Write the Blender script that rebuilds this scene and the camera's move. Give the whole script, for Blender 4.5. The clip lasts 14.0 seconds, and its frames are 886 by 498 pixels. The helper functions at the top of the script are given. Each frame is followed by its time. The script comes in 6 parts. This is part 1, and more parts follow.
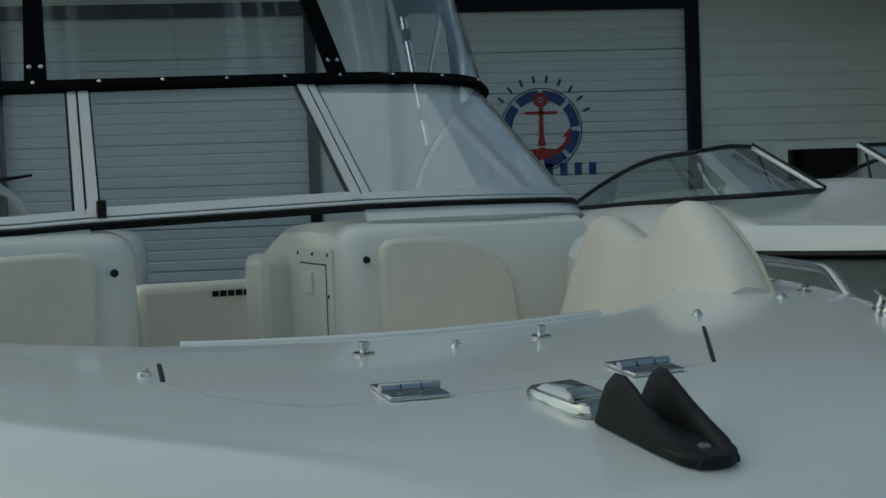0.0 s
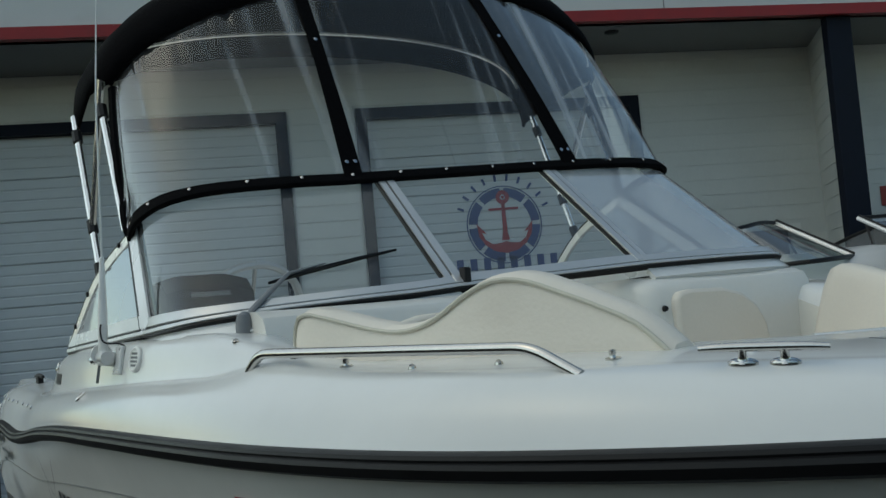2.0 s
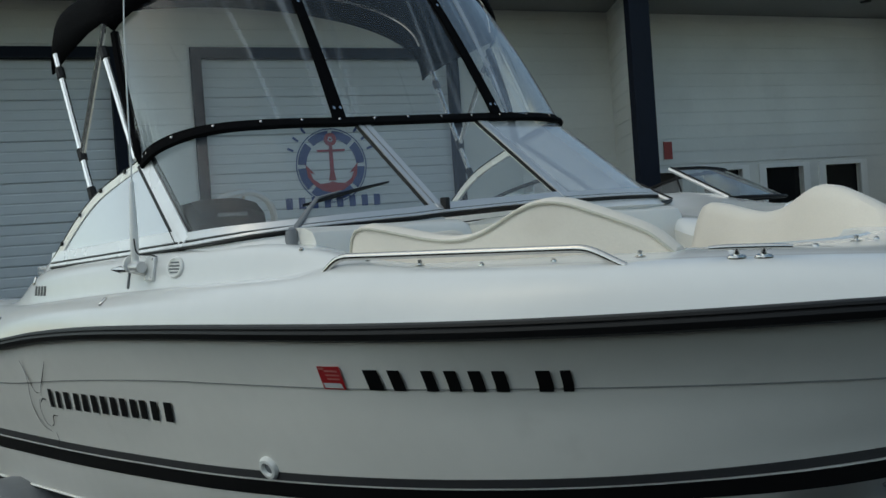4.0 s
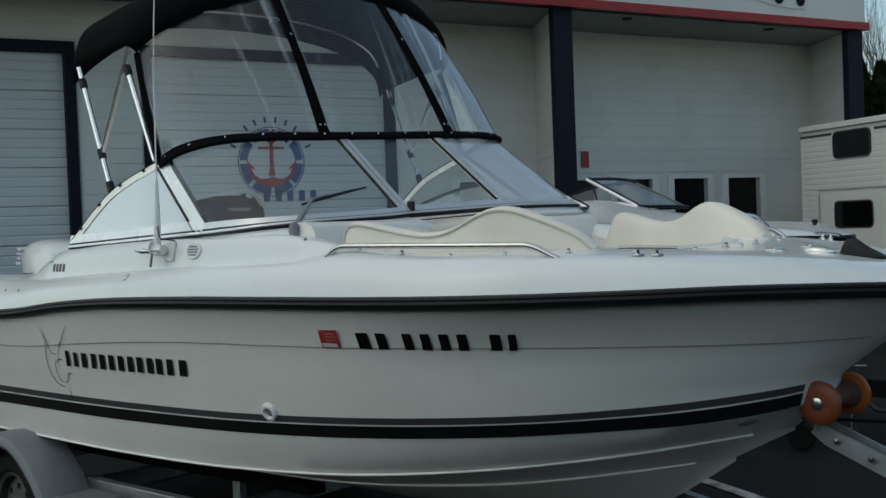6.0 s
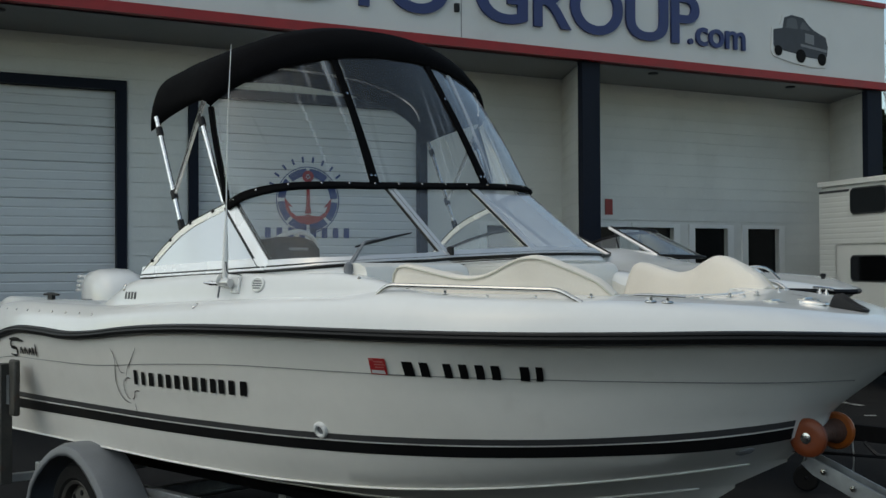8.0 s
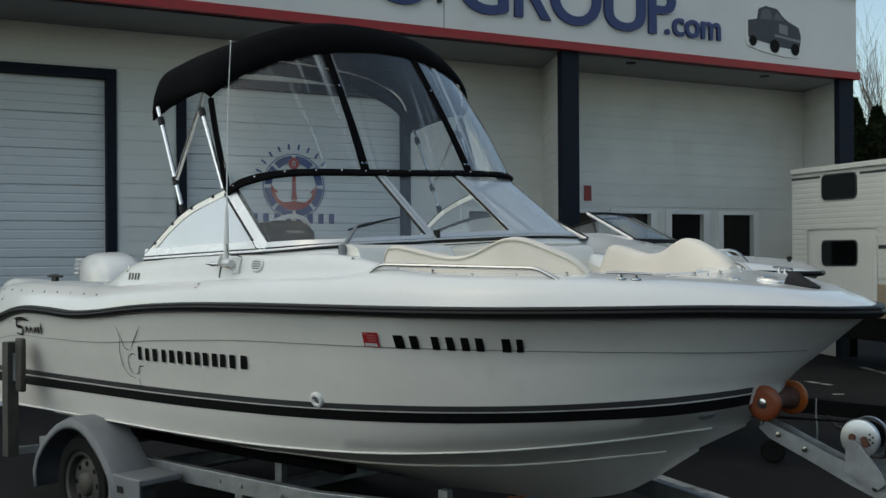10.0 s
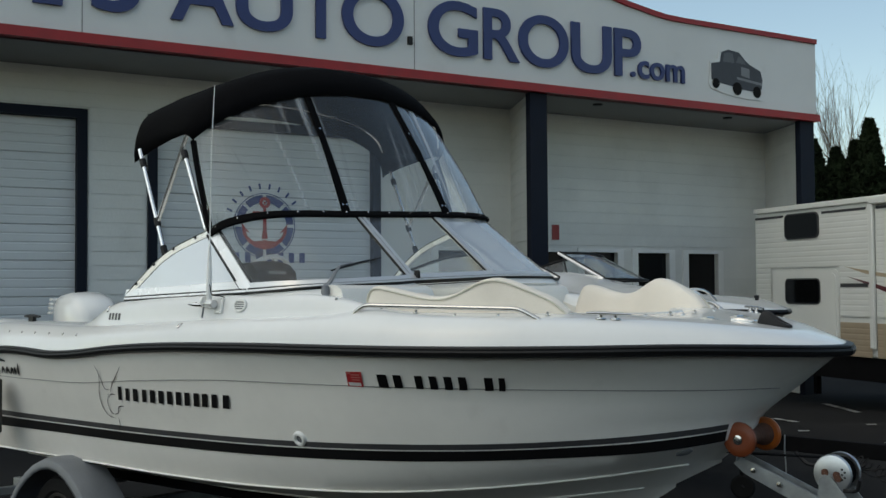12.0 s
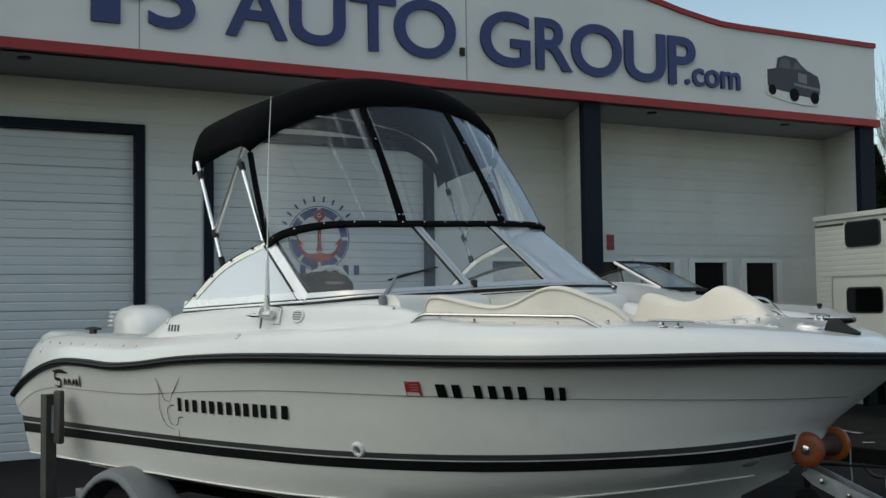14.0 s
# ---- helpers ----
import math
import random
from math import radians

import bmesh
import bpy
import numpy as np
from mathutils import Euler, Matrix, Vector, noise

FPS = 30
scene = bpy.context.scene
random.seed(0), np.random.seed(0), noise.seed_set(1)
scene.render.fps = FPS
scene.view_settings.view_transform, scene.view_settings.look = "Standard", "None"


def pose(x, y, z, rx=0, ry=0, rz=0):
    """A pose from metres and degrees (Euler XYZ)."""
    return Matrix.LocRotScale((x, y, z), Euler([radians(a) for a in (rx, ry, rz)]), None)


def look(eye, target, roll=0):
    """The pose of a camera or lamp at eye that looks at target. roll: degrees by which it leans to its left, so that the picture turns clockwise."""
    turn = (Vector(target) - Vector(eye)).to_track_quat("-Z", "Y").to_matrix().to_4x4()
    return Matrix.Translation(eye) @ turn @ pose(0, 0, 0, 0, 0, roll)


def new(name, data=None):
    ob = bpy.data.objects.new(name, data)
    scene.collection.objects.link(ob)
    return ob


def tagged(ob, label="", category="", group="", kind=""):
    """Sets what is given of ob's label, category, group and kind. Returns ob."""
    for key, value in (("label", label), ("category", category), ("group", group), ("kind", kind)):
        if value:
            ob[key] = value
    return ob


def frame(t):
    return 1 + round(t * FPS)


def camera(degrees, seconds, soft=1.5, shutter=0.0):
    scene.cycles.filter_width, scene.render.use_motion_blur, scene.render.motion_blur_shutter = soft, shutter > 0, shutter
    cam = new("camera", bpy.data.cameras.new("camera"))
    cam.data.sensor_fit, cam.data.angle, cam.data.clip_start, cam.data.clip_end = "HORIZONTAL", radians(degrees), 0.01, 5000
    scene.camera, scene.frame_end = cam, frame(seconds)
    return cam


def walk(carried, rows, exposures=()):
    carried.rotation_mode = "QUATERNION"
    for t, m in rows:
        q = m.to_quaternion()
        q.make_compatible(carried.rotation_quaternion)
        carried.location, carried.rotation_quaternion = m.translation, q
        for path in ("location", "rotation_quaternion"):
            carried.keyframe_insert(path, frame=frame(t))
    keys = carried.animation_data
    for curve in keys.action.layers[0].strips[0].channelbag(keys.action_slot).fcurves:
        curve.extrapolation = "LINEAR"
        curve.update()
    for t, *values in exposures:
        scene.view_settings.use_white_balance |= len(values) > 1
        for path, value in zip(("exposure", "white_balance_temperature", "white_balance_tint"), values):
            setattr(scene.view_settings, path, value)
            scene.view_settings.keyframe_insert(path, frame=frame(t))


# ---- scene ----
# ---- camera, light and exposure settings ----
SUN_UP, SUN_AZ, SUN, SUN_SIZE, SKY = 52.0, -85.0, 1.0, 120.0, 0.15
EXPOSURES = [(0.0, -0.68, 7000, -10), (1.5, -0.28, 7100, -6), (2.5, -0.12, 7100, -5), (5.0, -0.02, 7100, -2), (6.0, -0.06, 7100, -3), (7.0, 0.05, 7100, -3), (8.0, 0.15, 7500, 1), (10.5, 0.2, 7500, 1), (14.0, 0.25, 7700, 1)]
cam = camera(44.63, 14.0)
PATH = [
    (0, (0.036, -0.035, 1.818), (0.208, 1.956, 1.744), -2.0),
    (0.5, (-0.248, 0.027, 1.755), (-0.213, 2.024, 1.852), -1.1),
    (1, (-0.594, -0.016, 1.77), (-0.467, 1.979, 1.835), -3.6),
    (1.5, (-0.952, -0.261, 1.773), (-0.603, 1.707, 1.863), -3.5),
    (2, (-1.282, -0.358, 1.76), (-0.849, 1.592, 1.867), -5.1),
    (2.5, (-1.533, -0.324, 1.737), (-0.902, 1.574, 1.713), -8.0),
    (2.7, (-1.615, -0.357, 1.734), (-0.955, 1.53, 1.702), -7.2),
    (4.8, (-2.528, -1.207, 1.764), (-1.533, 0.527, 1.704), -1.3),
    (5, (-2.605, -1.272, 1.77), (-1.567, 0.435, 1.694), -0.2),
    (5.5, (-2.718, -1.445, 1.778), (-1.684, 0.265, 1.85), -0.0),
    (6, (-2.774, -1.632, 1.761), (-1.804, 0.116, 1.715), -2.2),
    (6.5, (-2.812, -1.776, 1.766), (-1.756, -0.078, 1.778), -2.8),
    (7, (-2.907, -1.862, 1.772), (-1.763, -0.222, 1.734), -4.1),
    (7.5, (-3.037, -1.96, 1.789), (-1.904, -0.312, 1.758), -1.3),
    (8, (-3.107, -2.092, 1.784), (-2.171, -0.325, 1.811), -0.3),
    (8.2, (-3.116, -2.149, 1.785), (-2.221, -0.36, 1.789), 0.2),
    (10.3, (-3.384, -2.427, 1.758), (-2.386, -0.694, 1.763), -0.3),
    (10.5, (-3.421, -2.439, 1.771), (-2.393, -0.723, 1.78), -0.0),
    (11, (-3.42, -2.466, 1.769), (-2.342, -0.782, 1.79), 0.7),
    (11.5, (-3.415, -2.459, 1.775), (-2.346, -0.769, 1.828), 0.4),
    (12, (-3.437, -2.46, 1.772), (-2.412, -0.743, 1.844), -0.4),
    (12.5, (-3.466, -2.467, 1.771), (-2.474, -0.732, 1.846), -0.5),
    (13, (-3.482, -2.46, 1.762), (-2.501, -0.72, 1.85), -0.3),
    (13.5, (-3.486, -2.448, 1.764), (-2.504, -0.707, 1.848), 0.1),
    (14, (-3.44, -2.415, 1.756), (-2.5, -0.652, 1.852), -0.8),
]
walk(cam, [(t, look(eye, target, roll)) for t, eye, target, roll in PATH], EXPOSURES)

# ---- world and sun ----
world = bpy.data.worlds.new("sky")
scene.world = world
world.use_nodes = True
wn = world.node_tree
bg = wn.nodes["Background"]
sky = wn.nodes.new("ShaderNodeTexSky")
sky.sky_type, sky.sun_disc = "NISHITA", False
sky.sun_elevation, sky.sun_rotation = radians(SUN_UP), radians(SUN_AZ)
wn.links.new(sky.outputs["Color"], bg.inputs["Color"])
bg.inputs["Strength"].default_value = SKY
lamp = bpy.data.lights.new("sun", "SUN")
lamp.energy, lamp.angle, lamp.color = SUN, radians(SUN_SIZE), (1.0, 0.985, 0.96)
az, up = radians(SUN_AZ), radians(SUN_UP)
to_sun = Vector((math.sin(az) * math.cos(up), math.cos(az) * math.cos(up), math.sin(up)))
new("sun", lamp).matrix_world = look(to_sun * 50, (0, 0, 0))


# ---- materials ----
def material(name, colour, rough=0.5, metal=0.0, vary=0.1, scale=3.0, bump=0.0, grain=60.0, coat=0.0, dirt=None, spec=0.5, random_vary=0.0):
    m = bpy.data.materials.new(name)
    m.use_nodes = True
    n, l = m.node_tree.nodes, m.node_tree.links
    b = n["Principled BSDF"]
    b.inputs["Roughness"].default_value, b.inputs["Metallic"].default_value = rough, metal
    b.inputs["Specular IOR Level"].default_value = spec
    if coat:
        b.inputs["Coat Weight"].default_value, b.inputs["Coat Roughness"].default_value = coat, 0.06
    co = n.new("ShaderNodeTexCoord")
    big, fine = n.new("ShaderNodeTexNoise"), n.new("ShaderNodeTexNoise")
    big.inputs["Scale"].default_value, fine.inputs["Scale"].default_value = scale, grain
    big.inputs["Detail"].default_value, fine.inputs["Detail"].default_value = 5, 3
    for q in (big, fine):
        l.new(co.outputs["Object"], q.inputs["Vector"])
    ramp = n.new("ShaderNodeMapRange")
    ramp.inputs["From Min"].default_value, ramp.inputs["From Max"].default_value = 0.3, 0.7
    ramp.inputs["To Min"].default_value, ramp.inputs["To Max"].default_value = 1 - vary, 1 + vary * 0.5
    l.new(big.outputs["Fac"], ramp.inputs["Value"])
    small = n.new("ShaderNodeMapRange")
    small.inputs["To Min"].default_value, small.inputs["To Max"].default_value = 1 - vary * 0.5, 1 + vary * 0.5
    l.new(fine.outputs["Fac"], small.inputs["Value"])
    both = n.new("ShaderNodeMath")
    both.operation = "MULTIPLY"
    l.new(ramp.outputs["Result"], both.inputs[0]), l.new(small.outputs["Result"], both.inputs[1])
    value = both.outputs["Value"]
    if random_vary:
        info, rnd, mul = n.new("ShaderNodeObjectInfo"), n.new("ShaderNodeMapRange"), n.new("ShaderNodeMath")
        rnd.inputs["To Min"].default_value, rnd.inputs["To Max"].default_value = 1 - random_vary, 1 + random_vary
        mul.operation = "MULTIPLY"
        l.new(info.outputs["Random"], rnd.inputs["Value"])
        l.new(value, mul.inputs[0]), l.new(rnd.outputs["Result"], mul.inputs[1])
        value = mul.outputs["Value"]
    tint = n.new("ShaderNodeMix")
    tint.data_type, tint.blend_type = "RGBA", "MULTIPLY"
    tint.inputs["Factor"].default_value = 1.0
    tint.inputs[6].default_value = (*colour, 1)
    l.new(value, tint.inputs[7])
    out = tint.outputs[2]
    if dirt:
        spots, level, mix = n.new("ShaderNodeTexNoise"), n.new("ShaderNodeMapRange"), n.new("ShaderNodeMix")
        spots.inputs["Scale"].default_value, spots.inputs["Detail"].default_value = dirt[1], 8
        l.new(co.outputs["Object"], spots.inputs["Vector"])
        level.inputs["From Min"].default_value, level.inputs["From Max"].default_value = dirt[2], dirt[2] + 0.15
        level.inputs["To Max"].default_value = dirt[3]
        l.new(spots.outputs["Fac"], level.inputs["Value"])
        mix.data_type = "RGBA"
        mix.inputs[7].default_value = (*dirt[0], 1)
        l.new(out, mix.inputs[6]), l.new(level.outputs["Result"], mix.inputs["Factor"])
        out = mix.outputs[2]
    l.new(out, b.inputs["Base Color"])
    gloss = n.new("ShaderNodeMapRange")
    gloss.inputs["To Min"].default_value, gloss.inputs["To Max"].default_value = rough * 0.8, min(1, rough * 1.2)
    l.new(big.outputs["Fac"], gloss.inputs["Value"]), l.new(gloss.outputs["Result"], b.inputs["Roughness"])
    if bump:
        bp = n.new("ShaderNodeBump")
        bp.inputs["Strength"].default_value, bp.inputs["Distance"].default_value = min(1, bump), 0.01
        l.new(fine.outputs["Fac"], bp.inputs["Height"]), l.new(bp.outputs["Normal"], b.inputs["Normal"])
    return m


def glass(name, colour, alpha, rough=0.02, streak=0.0, spec=0.5, power=3.2, white=0.72):
    """A thin pane: clear from straight ahead, with a glossy face, and a veil of the given weight."""
    m = bpy.data.materials.new(name)
    m.use_nodes = True
    n, l = m.node_tree.nodes, m.node_tree.links
    n.clear()
    out = n.new("ShaderNodeOutputMaterial")
    clear, shine, veil = n.new("ShaderNodeBsdfTransparent"), n.new("ShaderNodeBsdfGlossy"), n.new("ShaderNodeBsdfDiffuse")
    clear.inputs["Color"].default_value = (*colour, 1)
    shine.inputs["Roughness"].default_value = rough
    # Diffuse white veil; at high alpha it paints in a bright sky reflection.
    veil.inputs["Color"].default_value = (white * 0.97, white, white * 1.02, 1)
    a, b, face = n.new("ShaderNodeMixShader"), n.new("ShaderNodeMixShader"), n.new("ShaderNodeLayerWeight")
    curve, fres = n.new("ShaderNodeMath"), n.new("ShaderNodeMapRange")
    curve.operation = "POWER"
    curve.inputs[1].default_value = power
    fres.inputs["To Min"].default_value, fres.inputs["To Max"].default_value = 0.22 * spec, 0.9
    l.new(face.outputs["Facing"], curve.inputs[0]), l.new(curve.outputs[0], fres.inputs["Value"])
    a.inputs["Fac"].default_value = alpha
    # White veil streaks paint the highlights that run down the vinyl's folds.
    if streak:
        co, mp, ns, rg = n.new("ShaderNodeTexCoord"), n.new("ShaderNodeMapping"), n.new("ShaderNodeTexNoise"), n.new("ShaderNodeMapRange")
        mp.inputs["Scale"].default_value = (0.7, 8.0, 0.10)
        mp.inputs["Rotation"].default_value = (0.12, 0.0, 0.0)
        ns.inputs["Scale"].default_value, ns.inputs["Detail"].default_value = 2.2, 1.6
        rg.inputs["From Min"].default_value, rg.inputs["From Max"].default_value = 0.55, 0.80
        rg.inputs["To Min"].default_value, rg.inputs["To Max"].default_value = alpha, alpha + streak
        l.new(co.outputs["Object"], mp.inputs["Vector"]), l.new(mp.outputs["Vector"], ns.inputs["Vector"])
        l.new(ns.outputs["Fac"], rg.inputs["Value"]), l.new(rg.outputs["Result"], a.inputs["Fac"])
        bp = n.new("ShaderNodeBump")
        bp.inputs["Strength"].default_value, bp.inputs["Distance"].default_value = 0.25, 0.01
        l.new(ns.outputs["Fac"], bp.inputs["Height"]), l.new(bp.outputs["Normal"], shine.inputs["Normal"])
    l.new(clear.outputs[0], a.inputs[1]), l.new(veil.outputs[0], a.inputs[2])
    l.new(fres.outputs[0], b.inputs["Fac"]), l.new(a.outputs[0], b.inputs[1]), l.new(shine.outputs[0], b.inputs[2])
    l.new(b.outputs[0], out.inputs["Surface"])
    return m


GEL = material("gelcoat", (0.70, 0.70, 0.68), 0.18, vary=0.05, scale=1.2, coat=0.35, grain=14, spec=0.5, dirt=((0.55, 0.54, 0.50), 3.5, 0.62, 0.25))
GEL_LOW = material("hull_gelcoat", (0.75, 0.73, 0.68), 0.25, vary=0.06, scale=1.0, coat=0.3, grain=14, dirt=((0.42, 0.40, 0.35), 2.6, 0.62, 0.35))
CONSOLE = material("console_gelcoat", (0.74, 0.72, 0.67), 0.3, vary=0.05, scale=2.0, coat=0.08)
LINER = material("cockpit_liner", (0.74, 0.715, 0.655), 0.35, vary=0.06, scale=2.0)
VINYL = material("cream_vinyl", (0.75, 0.69, 0.60), 0.45, vary=0.07, scale=3.0, bump=0.08, grain=120, dirt=((0.60, 0.53, 0.44), 4.0, 0.60, 0.3))
PIPING = material("vinyl_piping", (0.55, 0.52, 0.43), 0.5)
RUBBER = material("black_rubber", (0.007, 0.007, 0.0075), 0.45, vary=0.3, scale=5, bump=0.05, spec=0.2)
GREY_TAPE = material("grey_stripe", (0.045, 0.045, 0.047), 0.4, vary=0.1, spec=0.3)
BLACK_TAPE = material("black_stripe", (0.006, 0.006, 0.0065), 0.4, vary=0.2, spec=0.2)
LINE_INK = material("thin_line_ink", (0.22, 0.22, 0.21), 0.4)
CHROME = material("polished_steel", (0.56, 0.545, 0.52), 0.17, 1.0, vary=0.08, grain=30)
BRIGHT = material("bright_tube_steel", (0.80, 0.79, 0.77), 0.2, 0.9, vary=0.08, grain=30)
# Paler copy of ALU; the stronger light on the side frames is in its colour.
SIDE_LIT_ALU = material("side_lit_aluminium", (0.86, 0.86, 0.85), 0.28, 0.25, vary=0.06, grain=40)
ALU = material("anodised_aluminium", (0.62, 0.62, 0.615), 0.30, 0.5, vary=0.08, grain=40)
CANVAS = material("black_canvas", (0.0045, 0.0045, 0.005), 0.9, vary=0.25, scale=6, bump=0.3, grain=90, spec=0.03)
PLASTIC = material("black_plastic", (0.012, 0.012, 0.013), 0.5, vary=0.15, spec=0.25)
WHITE_PLASTIC = material("white_plastic", (0.75, 0.75, 0.72), 0.4, vary=0.06)
GLASS = glass("windshield_glass", (0.94, 0.96, 0.96), 0.06, 0.04, spec=0.06, power=4.2)
# Starboard side pane: the sky's reflection is painted in as white veil.
SKY_PANE = glass("sky_whitened_side_glass", (0.94, 0.96, 0.96), 0.62, 0.03, spec=0.7, power=2.0, white=0.85)
SEAM_GREY = material("seam_sealant", (0.30, 0.30, 0.29), 0.6, vary=0.15)
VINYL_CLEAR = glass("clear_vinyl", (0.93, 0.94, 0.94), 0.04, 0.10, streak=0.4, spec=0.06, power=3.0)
# Port panel and pane: sky glare is put into a heavier white veil.
VINYL_SKY_WHITE = glass("sky_whitened_vinyl", (0.93, 0.94, 0.94), 0.13, 0.10, streak=0.6, spec=0.3, power=2.2)
GLASS_SKY_WHITE = glass("sky_whitened_windshield_glass", (0.94, 0.96, 0.96), 0.48, 0.05, spec=0.5, power=2.2, white=0.8)
DARK_GLASS = material("dark_window_glass", (0.004, 0.0045, 0.005), 0.06, vary=0.2, spec=0.3)
GALV = material("galvanised_steel", (0.36, 0.38, 0.39), 0.45, 0.75, vary=0.25, scale=9, bump=0.1, grain=40)
FENDER = material("grey_moulded_fender", (0.155, 0.165, 0.175), 0.55, vary=0.12, scale=5, bump=0.1)
# Darker brown than AMBER, for the starboard roller disc.
DARK_AMBER = material("dark_brown_amber", (0.20, 0.042, 0.011), 0.45, vary=0.25, scale=10)
WEATHERED = material("weathered_post_steel", (0.07, 0.067, 0.06), 0.6, 0.4, vary=0.35, scale=7, bump=0.2, dirt=((0.10, 0.05, 0.03), 9, 0.6, 0.6))
AMBER = material("amber_roller", (0.36, 0.085, 0.010), 0.35, vary=0.2, scale=8, coat=0.2)
RUST = material("rusty_steel", (0.09, 0.035, 0.02), 0.8, vary=0.4, scale=12, bump=0.4)
TYRE = material("tyre_rubber", (0.010, 0.010, 0.010), 0.85, vary=0.2, bump=0.3, spec=0.12)
SIDING = material("painted_lap_siding", (0.66, 0.66, 0.63), 0.7, vary=0.07, scale=1.2, bump=0.12, grain=35, dirt=((0.36, 0.35, 0.32), 0.8, 0.62, 0.25), random_vary=0.03)
DOORSKIN = material("overhead_door_steel", (0.60, 0.615, 0.62), 0.55, vary=0.05, scale=1.0)
NAVY = material("navy_trim_paint", (0.008, 0.011, 0.020), 0.6, vary=0.15, scale=3, spec=0.15)
FRAMEWHITE = material("window_frame_white", (0.74, 0.74, 0.72), 0.5, vary=0.06)
SOFFIT = material("soffit_paint", (0.21, 0.21, 0.205), 0.7, vary=0.06)
SIGNWHITE = material("sign_panel_white", (0.58, 0.585, 0.58), 0.55, vary=0.05, scale=1.0, dirt=((0.45, 0.44, 0.42), 1.5, 0.64, 0.4))
RED = material("red_trim_paint", (0.27, 0.010, 0.013), 0.5, vary=0.15)
BLUE = material("sign_blue", (0.018, 0.032, 0.125), 0.45, vary=0.1)
LOGO_RED = material("emblem_red", (0.30, 0.014, 0.018), 0.5)
LOGO_BLUE = material("emblem_blue", (0.02, 0.045, 0.17), 0.5)
ASPHALT = material("asphalt", (0.020, 0.020, 0.0205), 0.9, vary=0.35, scale=0.6, bump=0.7, grain=120, dirt=((0.036, 0.036, 0.035), 1.1, 0.58, 0.5), spec=0.06)
LINE_PAINT = material("worn_line_paint", (0.36, 0.36, 0.345), 0.7, vary=0.35, dirt=((0.05, 0.05, 0.05), 6, 0.46, 0.9))
RV_SIDE = material("camper_siding", (0.66, 0.66, 0.62), 0.4, vary=0.05, scale=1.0)
RV_TAN = material("camper_tan_skirt", (0.33, 0.26, 0.18), 0.5, vary=0.08)
MAROON = material("maroon_decal", (0.09, 0.02, 0.025), 0.4)
TANDECAL = material("tan_decal", (0.38, 0.30, 0.20), 0.4)
BARK = material("bark", (0.10, 0.08, 0.06), 0.9, vary=0.3, scale=8, bump=0.6)
CEDAR = material("evergreen_foliage", (0.011, 0.017, 0.008), 0.9, vary=0.5, scale=3, random_vary=0.2, spec=0.05)
BLOCKER_WALL = material("blocker_wall_paint", (0.10, 0.11, 0.09), 0.8, vary=0.2, scale=0.4, bump=0.2)
DARK = material("dark_interior", (0.008, 0.008, 0.0085), 0.85, spec=0.08)
ROOFING = material("brown_shingle", (0.12, 0.10, 0.085), 0.9, vary=0.2, scale=6, bump=0.4)


# ---- mesh helpers ----
def link(name, bm, mat, parent=None, label="", smooth=True, bevel=0.0):
    bmesh.ops.recalc_face_normals(bm, faces=bm.faces)
    me = bpy.data.meshes.new(name)
    bm.to_mesh(me)
    bm.free()
    for q in (mat if isinstance(mat, (list, tuple)) else [mat]):
        me.materials.append(q)
    if smooth:
        me.shade_smooth()
        me.set_sharp_from_angle(angle=radians(38))
    ob = new(name, me)
    ob.parent = parent
    if bevel:
        bv = ob.modifiers.new("bevel", "BEVEL")
        bv.width, bv.segments, bv.limit_method, bv.angle_limit = bevel, 2, "ANGLE", radians(40)
    return ob


def part(name, bm, mat, parent, label="", smooth=True, bevel=0.0):
    ob = link(name, bm, mat, parent, smooth=smooth, bevel=bevel)
    return tagged(ob, label) if label else ob


def thing(name, label, category, m=None, group="", kind=""):
    ob = new(name)
    if m is not None:
        ob.matrix_world = m
    return tagged(ob, label, category, group, kind)


def box(bm, x0, x1, y0, y1, z0, z1, m=None, mi=0):
    v = [bm.verts.new((x, y, z)) for x in (x0, x1) for y in (y0, y1) for z in (z0, z1)]
    if m is not None:
        for q in v:
            q.co = m @ q.co
    for a in ((0, 1, 3, 2), (4, 6, 7, 5), (0, 4, 5, 1), (2, 3, 7, 6), (0, 2, 6, 4), (1, 5, 7, 3)):
        bm.faces.new([v[i] for i in a]).material_index = mi
    return v


def boxed(*a, **k):
    bm = bmesh.new()
    box(bm, *a, **k)
    return bm


def grid(bm, rows, closed_u=False, closed_v=False, mi=0):
    vs = [[bm.verts.new(p) for p in r] for r in rows]
    nu, nv = len(vs), len(vs[0])
    for i in range(nu if closed_u else nu - 1):
        for j in range(nv if closed_v else nv - 1):
            q = [vs[i][j], vs[(i + 1) % nu][j], vs[(i + 1) % nu][(j + 1) % nv], vs[i][(j + 1) % nv]]
            q = [w for k, w in enumerate(q) if all((w.co - q[o].co).length > 1e-6 for o in range(k))]
            if len(q) > 2:
                try:
                    bm.faces.new(q).material_index = mi
                except ValueError:
                    pass
    return vs


